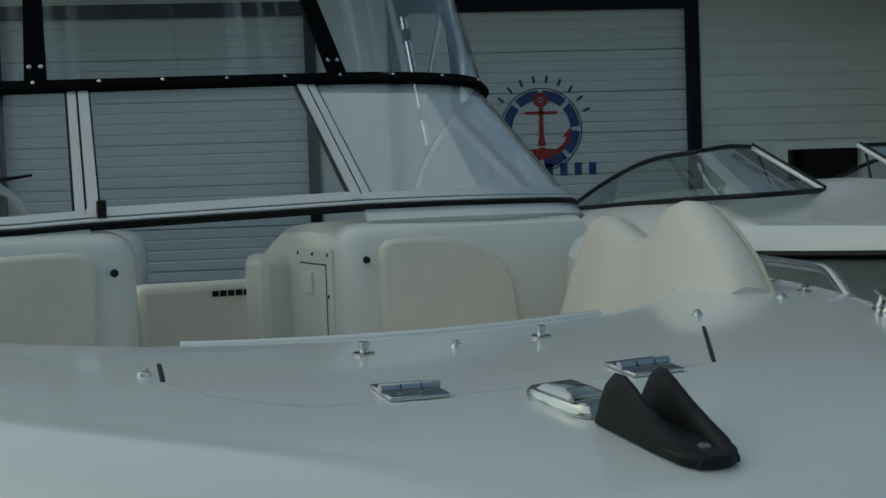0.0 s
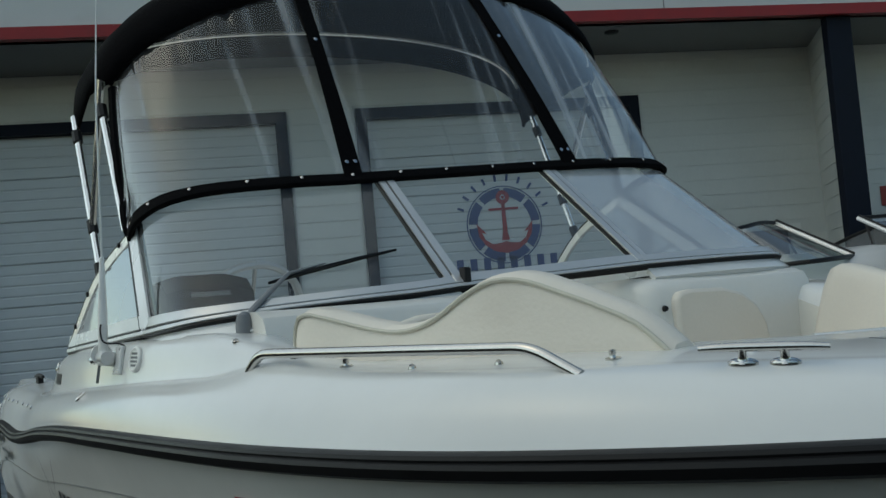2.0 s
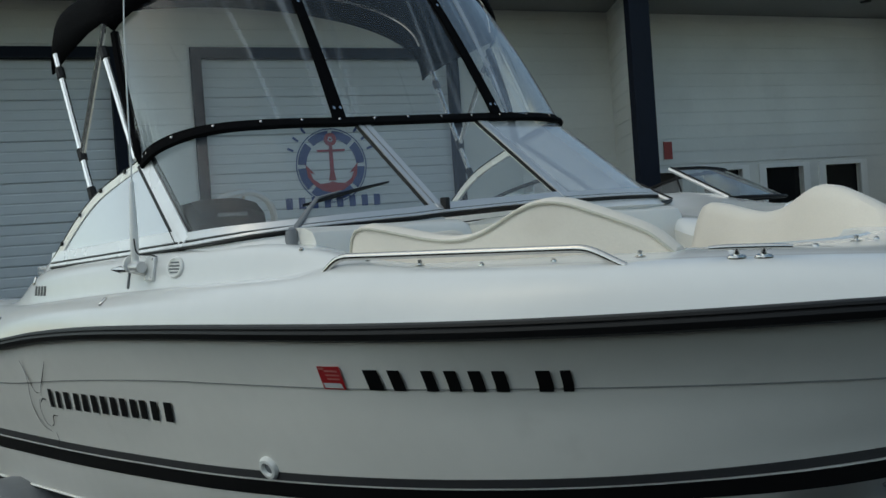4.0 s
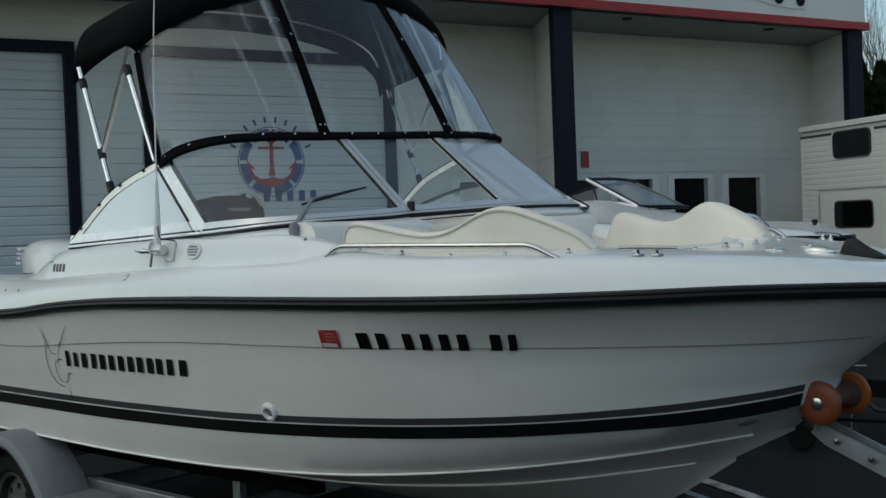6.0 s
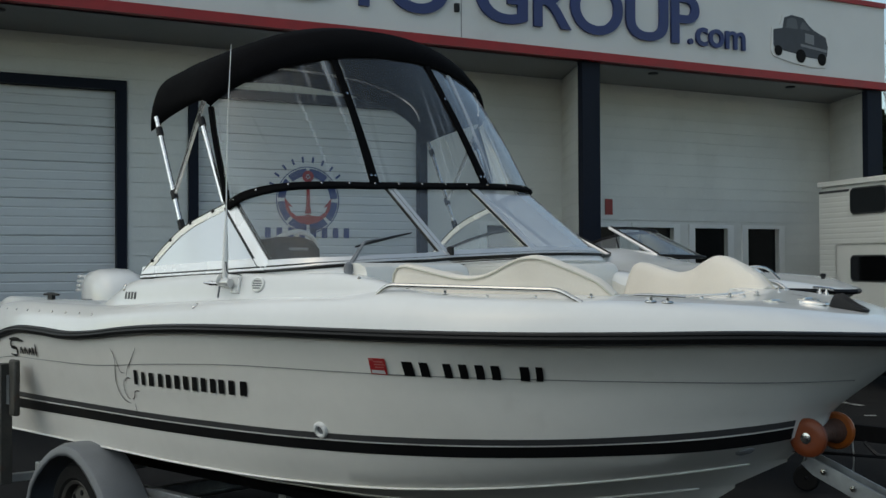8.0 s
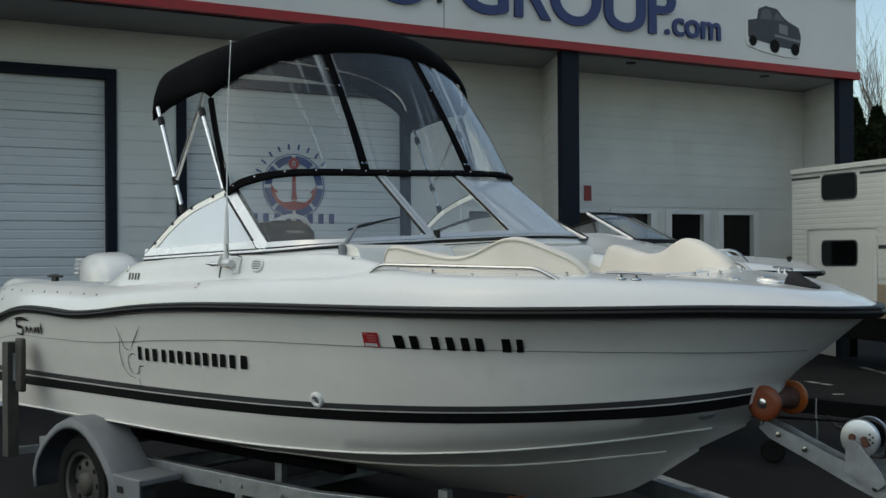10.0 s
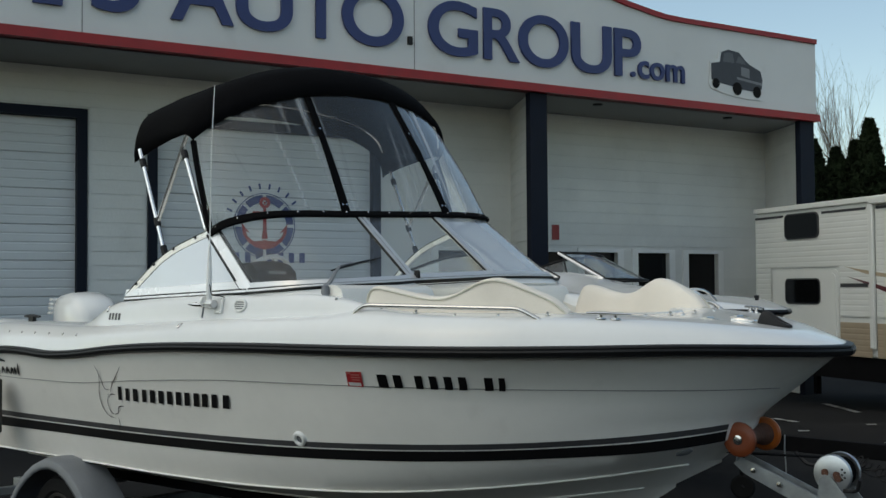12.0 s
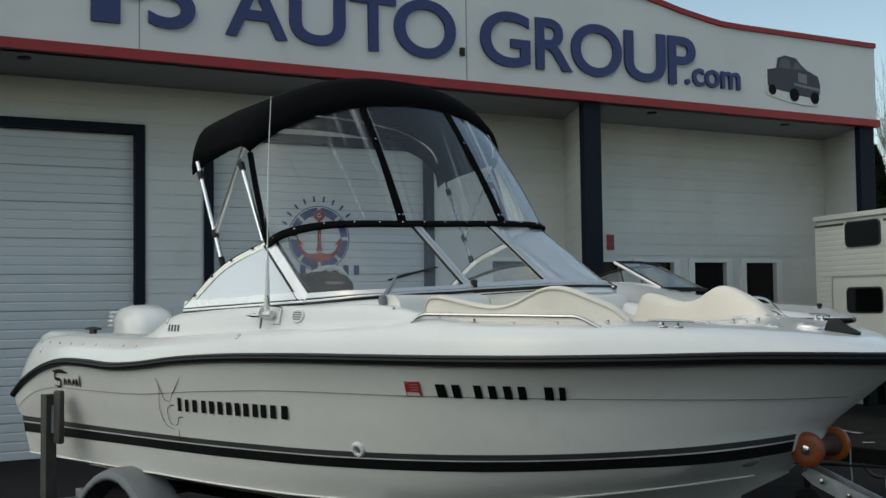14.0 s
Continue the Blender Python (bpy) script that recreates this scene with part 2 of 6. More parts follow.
def tube(bm, pts, r, seg=10, caps=True, flat=1.0, mi=0):
    """A round bar along points; r may be a list. flat squashes it across its second axis."""
    pts = [Vector(p) for p in pts]
    rs = r if isinstance(r, (list, tuple)) else [r] * len(pts)
    rows, side = [], None
    for i, p in enumerate(pts):
        d = (pts[min(i + 1, len(pts) - 1)] - pts[max(i - 1, 0)]).normalized()
        if side is None:
            side = d.cross(Vector((0, 0, 1)) if abs(d.z) < 0.9 else Vector((1, 0, 0))).normalized()
        side = (side - d * side.dot(d)).normalized()
        other = d.cross(side)
        rows.append([p + (side * math.cos(a) + other * math.sin(a) * flat) * rs[i] for a in (k * math.tau / seg for k in range(seg))])
    vs = grid(bm, rows, closed_v=True, mi=mi)
    if caps:
        bm.faces.new(vs[0]).material_index = mi
        bm.faces.new(vs[-1][::-1]).material_index = mi
    return vs


def tubed(pts, r, seg=10, **k):
    bm = bmesh.new()
    tube(bm, pts, r, seg, **k)
    return bm


def curve_points(keys, n, closed=False):
    """n points evenly along a smooth curve through the keys."""
    k = np.array(keys, float)
    d = np.r_[0, np.cumsum(np.linalg.norm(np.diff(k, axis=0), axis=1))]
    g = np.empty_like(k)
    s = np.diff(k, axis=0) / np.diff(d)[:, None]
    g[0], g[-1] = s[0], s[-1]
    for i in range(1, len(k) - 1):
        a, b = d[i] - d[i - 1], d[i + 1] - d[i]
        g[i] = (s[i - 1] * b + s[i] * a) / (a + b)
    out = []
    for t in np.linspace(0, d[-1], n):
        i = min(max(int(np.searchsorted(d, t, "right")) - 1, 0), len(k) - 2)
        w = d[i + 1] - d[i]
        u = (t - d[i]) / w
        out.append((1 + 2 * u) * (1 - u) ** 2 * k[i] + u * (1 - u) ** 2 * w * g[i] + u * u * (3 - 2 * u) * k[i + 1] + u * u * (u - 1) * w * g[i + 1])
    return [Vector(p) for p in out]


def outline_slab(bm, outline, m, thick, mi=0):
    """A flat plate with the given 2D outline, extruded along its own z."""
    lo = [bm.verts.new(m @ Vector((x, y, 0))) for x, y in outline]
    hi = [bm.verts.new(m @ Vector((x, y, thick))) for x, y in outline]
    n = len(outline)
    for f in (lo[::-1], hi):
        bm.faces.new(f).material_index = mi
    for i in range(n):
        bm.faces.new((lo[i], lo[(i + 1) % n], hi[(i + 1) % n], hi[i])).material_index = mi


def lathe(bm, profile, m, seg=20, mi=0):
    """profile: (radius, height) pairs, turned round the z of m."""
    rows = [[m @ Vector((r * math.cos(a), r * math.sin(a), z)) for a in (k * math.tau / seg for k in range(seg))] for r, z in profile]
    vs = grid(bm, rows, closed_v=True, mi=mi)
    return vs


def lathed(profile, m, seg=20):
    bm = bmesh.new()
    lathe(bm, profile, m, seg)
    return bm
# ---- ground ----
def lot_height(x, y):
    """The lot falls slightly towards the building."""
    s = min(1.0, max(0.0, (y - 5.0) / 7.0))
    return -0.14 * s * s * (3 - 2 * s)


def build_ground():
    xs = [-900, -200, -60, -25] + [-15 + k for k in range(41)] + [40, 80, 250, 900]
    ys = [-900, -200, -60, -20] + [-10 + 0.75 * k for k in range(41)] + [40, 80, 250, 900]
    bm = bmesh.new()
    grid(bm, [[(x, y, lot_height(x, y) + (0.006 * noise.noise(Vector((x * 0.7, y * 0.7, 0))) if abs(x) < 30 and abs(y) < 30 else 0)) for y in ys] for x in xs])
    return tagged(link("ground", bm, ASPHALT), "worn dark grey asphalt parking lot", "ground", kind="structure")


build_ground()


def build_sky_blockers():
    """Plain walls added out of view behind and beside the camera to block low skylight."""
    for nm, q in (("sky_block_south", (-45, 40, -19.0, -18.6, -0.5, 4.5)), ("sky_block_west", (-32.4, -32.0, -18.6, 12.0, -0.5, 4.5))):
        tagged(link(nm, boxed(*q), BLOCKER_WALL, smooth=False), "plain dull green-grey wall added to block low skylight", "wall", kind="structure")


build_sky_blockers()


def painted_line(x0, y0, x1, y1, w=0.1):
    a, b = Vector((x0, y0, 0)), Vector((x1, y1, 0))
    s = (b - a).cross(Vector((0, 0, 1))).normalized() * w / 2
    bm, n = bmesh.new(), 12
    rows = [[a.lerp(b, k / n) + s * q for q in (-1, 1)] for k in range(n + 1)]
    for r in rows:
        for p in r:
            p.z = lot_height(p.x, p.y) + 0.012
    grid(bm, rows)
    return tagged(link("parking_line", bm, LINE_PAINT), "worn white painted parking line on asphalt", "road marking", "parking lines")


# ---- building ----
WALL, FRONT, BASE = 11.88, 10.42, -0.15
EAVE = 4.64


def siding(name, x0, x1, z0, z1, y, parent, holes=(), pitch=0.187):
    """Lap boards on a wall that faces -y; each board leans out at its foot. holes: (x0, x1, z0, z1)."""
    z = z0
    while z < z1 - 0.01:
        top = min(z + pitch, z1)
        cuts = [(x0, x1)]
        for hx0, hx1, hz0, hz1 in holes:
            if hz0 < top - 0.005 and hz1 > z + 0.005:
                cuts = [c for a, b in cuts for c in ((a, min(b, hx0)), (max(a, hx1), b)) if c[1] - c[0] > 0.02]
        for a, b in cuts:
            bm = bmesh.new()
            pr = [(y - 0.006, top + 0.015), (y - 0.018, z), (y, z), (y, top + 0.015)]
            grid(bm, [[(x, q, w) for q, w in pr] for x in (a, b)], closed_v=True)
            part(name, bm, SIDING, parent, smooth=False)
        z += pitch


def siding_return(x0, y0, x1, y1, z0, z1, parent, pitch=0.187):
    """Lap boards on a return wall that runs from (x0, y0) back to (x1, y1)."""
    z = z0
    while z < z1 - 0.01:
        top = min(z + pitch, z1)
        bm = bmesh.new()
        pr = [(-0.006, top + 0.015), (-0.018, z), (0, z), (0, top + 0.015)]
        grid(bm, [[(x + q, y, w) for q, w in pr] for x, y in ((x0, y0), (x1, y1))], closed_v=True)
        part("board", bm, SIDING, parent, smooth=False)
        z += pitch


def return_wall(x, label):
    """A splayed wall from behind a pillar back to the main wall."""
    x0, x1, y0, y1 = x + 0.03, x + 0.60, FRONT + 0.122, WALL - 0.002
    bm = bmesh.new()
    outline_slab(bm, [(x0, y0), (x0 + 0.24, y0), (x1 + 0.24, y1), (x1, y1)], Matrix.Translation((0, 0, BASE - 0.3)), EAVE - BASE + 0.3)
    w = tagged(link("wall_return", bm, SIDING, smooth=False), label, "wall", kind="structure")
    siding_return(x0, y0, x1, y1 - 0.03, BASE, EAVE, w)


D1 = (-3.73, -0.25)
D2 = (0.54, 4.02)
DOOR_TOP = 4.12
TRIM = 0.125
WINDOWS = [(5.02, 5.89), (6.70, 7.48), (7.86, 8.585), (9.036, 9.76), (10.212, 10.938)]
WIN_Z = (1.15, 2.355)
X0, X1, XP, XE = -6.0, 12.45, 5.80, 11.62


def build_building():
    wall = tagged(link("wall_north", boxed(X0, X1, WALL + 0.002, WALL + 0.2, BASE - 0.3, EAVE + 0.1), SIDING), "pale grey lap-sided commercial wall with overhead doors", "wall", kind="structure")
    # openings are cut right through by building the wall of pieces
    bm = bmesh.new()
    edges = [X0, *D1, *D2, *(x for w in WINDOWS for x in w), X1]
    xs = list(zip(edges[::2], edges[1::2]))
    for a, b in xs:
        box(bm, a, b, WALL, WALL + 0.2, BASE - 0.3, EAVE + 0.1)
    for a, b in (D1, D2):
        box(bm, a, b, WALL, WALL + 0.2, DOOR_TOP, EAVE + 0.1)
    for a, b in WINDOWS:
        box(bm, a, b, WALL, WALL + 0.2, WIN_Z[1], EAVE + 0.1)
        box(bm, a, b, WALL, WALL + 0.2, BASE - 0.3, WIN_Z[0])
    bmesh.ops.recalc_face_normals(bm, faces=bm.faces)
    bm.to_mesh(wall.data)
    bm.free()
    for i, (a, b) in enumerate((D1, D2)):
        door = thing(f"door_{i + 1}", "pale grey ribbed steel overhead garage door, closed", "overhead door", kind="structure")
        n = 9
        h = (DOOR_TOP - TRIM - BASE) / n
        for k in range(n):
            bm = bmesh.new()
            z = BASE + k * h
            pr = []
            for q in range(4):
                z0 = z + h * q / 4
                pr += [(WALL + 0.078, z0 + 0.004), (WALL + 0.07, z0 + 0.016), (WALL + 0.07, z0 + h / 4 - 0.014), (WALL + 0.078, z0 + h / 4 - 0.002)]
            pr += [(WALL + 0.13, z + h - 0.002), (WALL + 0.13, z + 0.006)]
            vs = grid(bm, [[(x, y, w) for y, w in pr] for x in (a + TRIM, b - TRIM)], closed_v=True)
            for e in vs:
                bm.faces.new(e)
            part("door_panel", bm, DOORSKIN, door, smooth=False)
        for nm, q in (("trim_jamb", (a, a + TRIM, BASE, DOOR_TOP)), ("trim_jamb", (b - TRIM, b, BASE, DOOR_TOP)), ("trim_head", (a + TRIM, b - TRIM, DOOR_TOP - TRIM, DOOR_TOP))):
            part(nm, boxed(q[0], q[1], WALL - 0.05, WALL + 0.1, q[2], q[3]), NAVY, door, "dark navy painted trim", smooth=False)
    for i, (a, b) in enumerate(WINDOWS):
        w = thing(f"window_{i + 1}", "white-framed office window with dark glass", "window", kind="structure")
        fr = 0.13
        bm = bmesh.new()
        for q in ((a - fr, a, WIN_Z[0] - fr, WIN_Z[1] + 0.06), (b, b + fr, WIN_Z[0] - fr, WIN_Z[1] + 0.06), (a, b, WIN_Z[1], WIN_Z[1] + 0.06), (a, b, WIN_Z[0] - fr, WIN_Z[0])):
            box(bm, q[0], q[1], WALL - 0.04, WALL + 0.02, q[2], q[3])
        part("window_frame", bm, FRAMEWHITE, w, "white painted frame", smooth=False)
        part("pane", boxed(a, b, WALL + 0.06, WALL + 0.07, WIN_Z[0], WIN_Z[1]), DARK_GLASS, w, smooth=False)
    # returns, pillar, end post, soffit and fascia
    return_wall(XP, "pale lap-sided return wall behind the pillar")
    return_wall(XE, "pale lap-sided return wall at the building's corner")
    for x, w in ((XP - 0.04, 0.31), (XE - 0.10, 0.35)):
        tagged(link("pillar", boxed(x, x + w, FRONT, FRONT + 0.12, BASE - 0.3, EAVE), NAVY, smooth=False, bevel=0.01), "square dark navy painted pillar", "pillar", kind="structure")
    bm = bmesh.new()
    outline_slab(bm, [(X0, FRONT), (11.88, FRONT), (11.88, FRONT + 0.32), (12.43, WALL), (X0, WALL)], Matrix.Translation((0, 0, EAVE)), 0.1)
    tagged(link("soffit", bm, SOFFIT, smooth=False), "grey painted canopy soffit", "soffit", kind="structure")
    for x in (7.31, 10.13, 3.32, -1.87):
        tagged(link("soffit_light", lathed([(0.001, 0), (0.08, 0), (0.08, -0.015), (0.07, -0.022), (0.001, -0.022)], pose(x, FRONT + 0.35, EAVE)), PLASTIC), "small dark round soffit light", "ceiling light", "soffit lights")
    fascia = thing("fascia_sign", "white fascia sign with blue lettering and red edging", "sign", kind="structure")
    top = [(11.88, 6.04), (8.8, 6.04), (8.4, 6.05), (8.1, 6.085), (7.55, 6.17), (7.17, 6.25), (6.8, 6.31), (6.3, 6.35), (X0, 6.35)]
    bm = bmesh.new()
    m = Matrix(((1, 0, 0, 0), (0, 0, 1, 0), (0, 1, 0, 0), (0, 0, 0, 1)))
    outline_slab(bm, [(X0, EAVE + 0.12), (11.88, EAVE + 0.12)] + top, Matrix.Translation((0, FRONT - 0.05, 0)) @ m, 0.3)
    part("sign_panel", bm, SIGNWHITE, fascia, smooth=False)
    part("red_band", boxed(X0, 11.91, FRONT - 0.11, FRONT + 0.1, EAVE, EAVE + 0.118), RED, fascia, smooth=False)
    bm = bmesh.new()
    edge = [Vector((x, FRONT - 0.06, z)) for x, z in top]
    grid(bm, [[p + Vector((0, -0.03, -0.03)), p + Vector((0, -0.03, 0.05)), p + Vector((0, 0.4, 0.05)), p + Vector((0, 0.4, -0.03))] for p in edge], closed_v=True)
    part("coping", bm, RED, fascia, "dark red metal coping", smooth=False)
    for x in (-0.65, 3.78):
        part("panel_joint", boxed(x, x + 0.012, FRONT - 0.054, FRONT - 0.04, EAVE + 0.12, 6.0), SOFFIT, fascia, smooth=False)
    tagged(link("building_body", boxed(X0 + 0.1, X1 - 0.02, WALL + 0.3, 34, BASE - 0.3, 5.6), SIDING), "pale commercial building behind the sign", "building", kind="structure")
    lettering(fascia)
    emblem()
    siding("board", X0, X1, BASE, EAVE, WALL, wall, holes=[(D1[0] - 0.02, D1[1] + 0.02, BASE - 1, DOOR_TOP), (D2[0] - 0.02, D2[1] + 0.02, BASE - 1, DOOR_TOP)] + [(a - 0.13, b + 0.13, WIN_Z[0] - 0.13, WIN_Z[1] + 0.06) for a, b in WINDOWS])


def letters(text, x0, z0, width, height, parent, mat, y, heavy=0.0, name="letter"):
    """Words in the built-in font, stretched to a width and cap height, each character a mesh of its own."""
    cu = bpy.data.curves.new("text", "FONT")
    cu.body, cu.extrude, cu.offset = text, 0.02, heavy
    ob = bpy.data.objects.new("text", cu)
    me = bpy.data.meshes.new_from_object(ob)
    bpy.data.objects.remove(ob)
    co = np.array([v.co for v in me.vertices])
    lo, hi = co.min(0), co.max(0)
    sx = width / (hi[0] - lo[0])
    sz = height / (hi[1] - lo[1])
    for v in me.vertices:
        v.co = ((v.co.x - lo[0]) * sx + x0, y - 0.03 - v.co.z, (v.co.y - lo[1]) * sz + z0)
    me.materials.append(mat)
    ob = new(name, me)
    ob.parent = parent
    return ob


def lettering(fascia):
    y = FRONT - 0.05
    # cap heights follow the sign: large blue capitals, smaller lower case
    for ch, a, b, z, h in (("I", -1.20, -0.87, 5.045, 0.76), ("-", -0.79, -0.60, 5.36, 0.10), ("5", -0.545, 0.016, 5.045, 0.76), ("A", 0.386, 1.185, 5.05, 0.755), ("U", 1.215, 1.975, 5.035, 0.755), ("T", 2.04, 2.70, 5.035, 0.755), ("O", 2.675, 3.60, 5.015, 0.79), ("G", 3.99, 4.80, 5.015, 0.78), ("R", 4.90, 5.52, 5.03, 0.74), ("O", 5.51, 6.41, 5.005, 0.775), ("U", 6.47, 7.24, 5.005, 0.75), ("P", 7.30, 7.83, 5.02, 0.74)):
        letters(ch, a, z, b - a, h, fascia, BLUE, y, 0.015)
    letters(".", 7.62, 5.03, 0.09, 0.085, fascia, BLUE, y, 0.02)
    part("sign_sensor", boxed(3.675, 3.735, y - 0.05, y + 0.01, 5.10, 5.21), PLASTIC, fascia, "small dark sensor")
    letters("com", 7.77, 5.02, 0.975, 0.28, fascia, BLUE, y, 0.015)

# ---- boat ----
from mathutils.bvhtree import BVHTree

DECK_TREE = None
HEAD = 18.0
BOAT = pose(-0.258, 2.740, 0, 0, 0, HEAD - 90)
NU = 69

RUB = [(-3.98, 1.03, 1.125), (-3.65, 1.10, 1.244), (-3.31, 1.14, 1.343), (-2.98, 1.17, 1.397), (-2.63, 1.19, 1.402), (-2.23, 1.21, 1.392), (-1.87, 1.225, 1.413), (-1.54, 1.235, 1.445), (-1.09, 1.25, 1.474), (-0.46, 1.248, 1.493), (0.17, 1.21, 1.500), (0.5, 1.17, 1.502), (1.06, 1.03, 1.508), (1.45, 0.84, 1.515), (1.75, 0.62, 1.52), (2.0, 0.38, 1.515), (2.15, 0.18, 1.508), (2.205, 0.0, 1.505)]
KNUCKLE = [(-3.91, 1.04, 1.01), (-3.8, 1.07, 1.055), (-3.5, 1.105, 1.153), (-3.2, 1.13, 1.20), (-2.7, 1.15, 1.209), (-1.95, 1.18, 1.222), (-1.31, 1.192, 1.268), (-0.54, 1.182, 1.307), (-0.1, 1.15, 1.314), (0.42, 1.09, 1.321), (0.98, 0.90, 1.326), (1.4, 0.67, 1.327), (1.76, 0.36, 1.325), (1.99, 0.0, 1.325)]
S_TOP = [(-3.80, 1.05, 0.965), (-2.4, 1.10, 0.976), (-1.04, 1.11, 0.995), (-0.2, 1.075, 1.017), (0.3, 1.01, 1.038), (0.65, 0.93, 1.056), (1.14, 0.73, 1.088), (1.54, 0.42, 1.127), (1.72, 0.22, 1.155), (1.79, 0.0, 1.17)]
S_BOT = [(-3.78, 1.04, 0.85), (-2.4, 1.09, 0.882), (-1.04, 1.095, 0.907), (-0.2, 1.055, 0.934), (0.3, 0.98, 0.956), (0.65, 0.895, 0.976), (1.14, 0.69, 1.012), (1.54, 0.40, 1.048), (1.70, 0.21, 1.078), (1.77, 0.0, 1.10)]
CHINE = [(-3.76, 1.01, 0.70), (-2.1, 1.05, 0.727), (-1.28, 1.04, 0.732), (-0.42, 0.99, 0.752), (0.26, 0.88, 0.790), (0.82, 0.68, 0.848), (1.265, 0.40, 0.912), (1.5, 0.17, 0.952), (1.62, 0.0, 0.97)]
STRAKE = [(-3.74, 0.55, 0.56), (-1.0, 0.58, 0.60), (0.17, 0.60, 0.68), (0.71, 0.47, 0.735), (1.18, 0.22, 0.805), (1.38, 0.0, 0.83)]
KEEL = [(-3.72, 0.0, 0.40), (-1.0, 0.0, 0.42), (0.2, 0.0, 0.44), (0.7, 0.0, 0.49), (1.0, 0.0, 0.575), (1.15, 0.0, 0.66)]
DECK = [(-3.92, 0.96, 1.25), (-3.76, 1.01, 1.41), (-3.60, 1.04, 1.495), (-3.3, 1.07, 1.535), (-2.7, 1.11, 1.54), (-2.1, 1.14, 1.54), (-1.8, 1.17, 1.55), (-1.5, 1.185, 1.565), (-1.1, 1.195, 1.585), (-0.47, 1.19, 1.612), (-0.1, 1.17, 1.626), (0.33, 1.13, 1.637), (0.7, 1.05, 1.636), (1.18, 0.90, 1.631), (1.5, 0.71, 1.620), (1.8, 0.46, 1.597), (2.0, 0.25, 1.565), (2.12, 0.1, 1.54), (2.15, 0.0, 1.535)]
INNER = [(-3.66, 0.86, 1.50), (-3.45, 0.88, 1.555), (-2.9, 0.90, 1.565), (-2.3, 0.93, 1.565), (-2.02, 0.95, 1.575), (-1.86, 0.985, 1.635), (-1.72, 1.0, 1.685), (-1.5, 1.01, 1.704), (-1.2, 1.02, 1.720), (-0.47, 1.0, 1.736), (-0.1, 0.95, 1.735), (0.06, 0.93, 1.728), (0.2, 0.91, 1.685), (0.32, 0.885, 1.660), (0.6, 0.82, 1.652), (0.92, 0.68, 1.655), (1.12, 0.54, 1.650), (1.24, 0.36, 1.645), (1.29, 0.18, 1.642), (1.30, 0.0, 1.64)]


def side(keys, n=NU, s=-1):
    return [Vector((p.x, s * p.y, p.z)) for p in curve_points(keys, n)]


def between(a, b, w, out=0.0):
    return [p.lerp(q, w) + Vector((0, math.copysign(out, p.y) if abs(p.y) > 0.02 else 0, 0)) for p, q in zip(a, b)]


def hull_lines(s):
    rub, kn, st, sb, ch, sk, ke = (side(k, NU, s) for k in (RUB, KNUCKLE, S_TOP, S_BOT, CHINE, STRAKE, KEEL))
    return [rub, between(rub, kn, 0.5, -0.004), kn, between(kn, st, 0.33, 0.004), between(kn, st, 0.67, 0.005), st, between(st, sb, 0.32), between(st, sb, 0.41), sb, between(sb, ch, 0.5), ch, [p + Vector((0, -math.copysign(0.03, p.y) if abs(p.y) > 0.05 else 0, -0.012)) for p in ch], sk, [p + Vector((0, -math.copysign(0.03, p.y) if abs(p.y) > 0.05 else 0, -0.015)) for p in sk], ke]


def offset_strip(a, b, out, lo, hi, thick=0.003):
    """A band lying on the hull between two lines."""
    bm = bmesh.new()
    rows = []
    for i in range(lo, hi):
        n = (b[i] - a[i]).cross(a[min(i + 1, len(a) - 1)] - a[i - 1 if i else 0])
        n.normalize()
        if n.y * a[i].y < 0:
            n = -n
        rows.append([a[i] + n * 0.0005, a[i] + n * thick, b[i] + n * thick, b[i] + n * 0.0005])
    grid(bm, rows)
    return bm


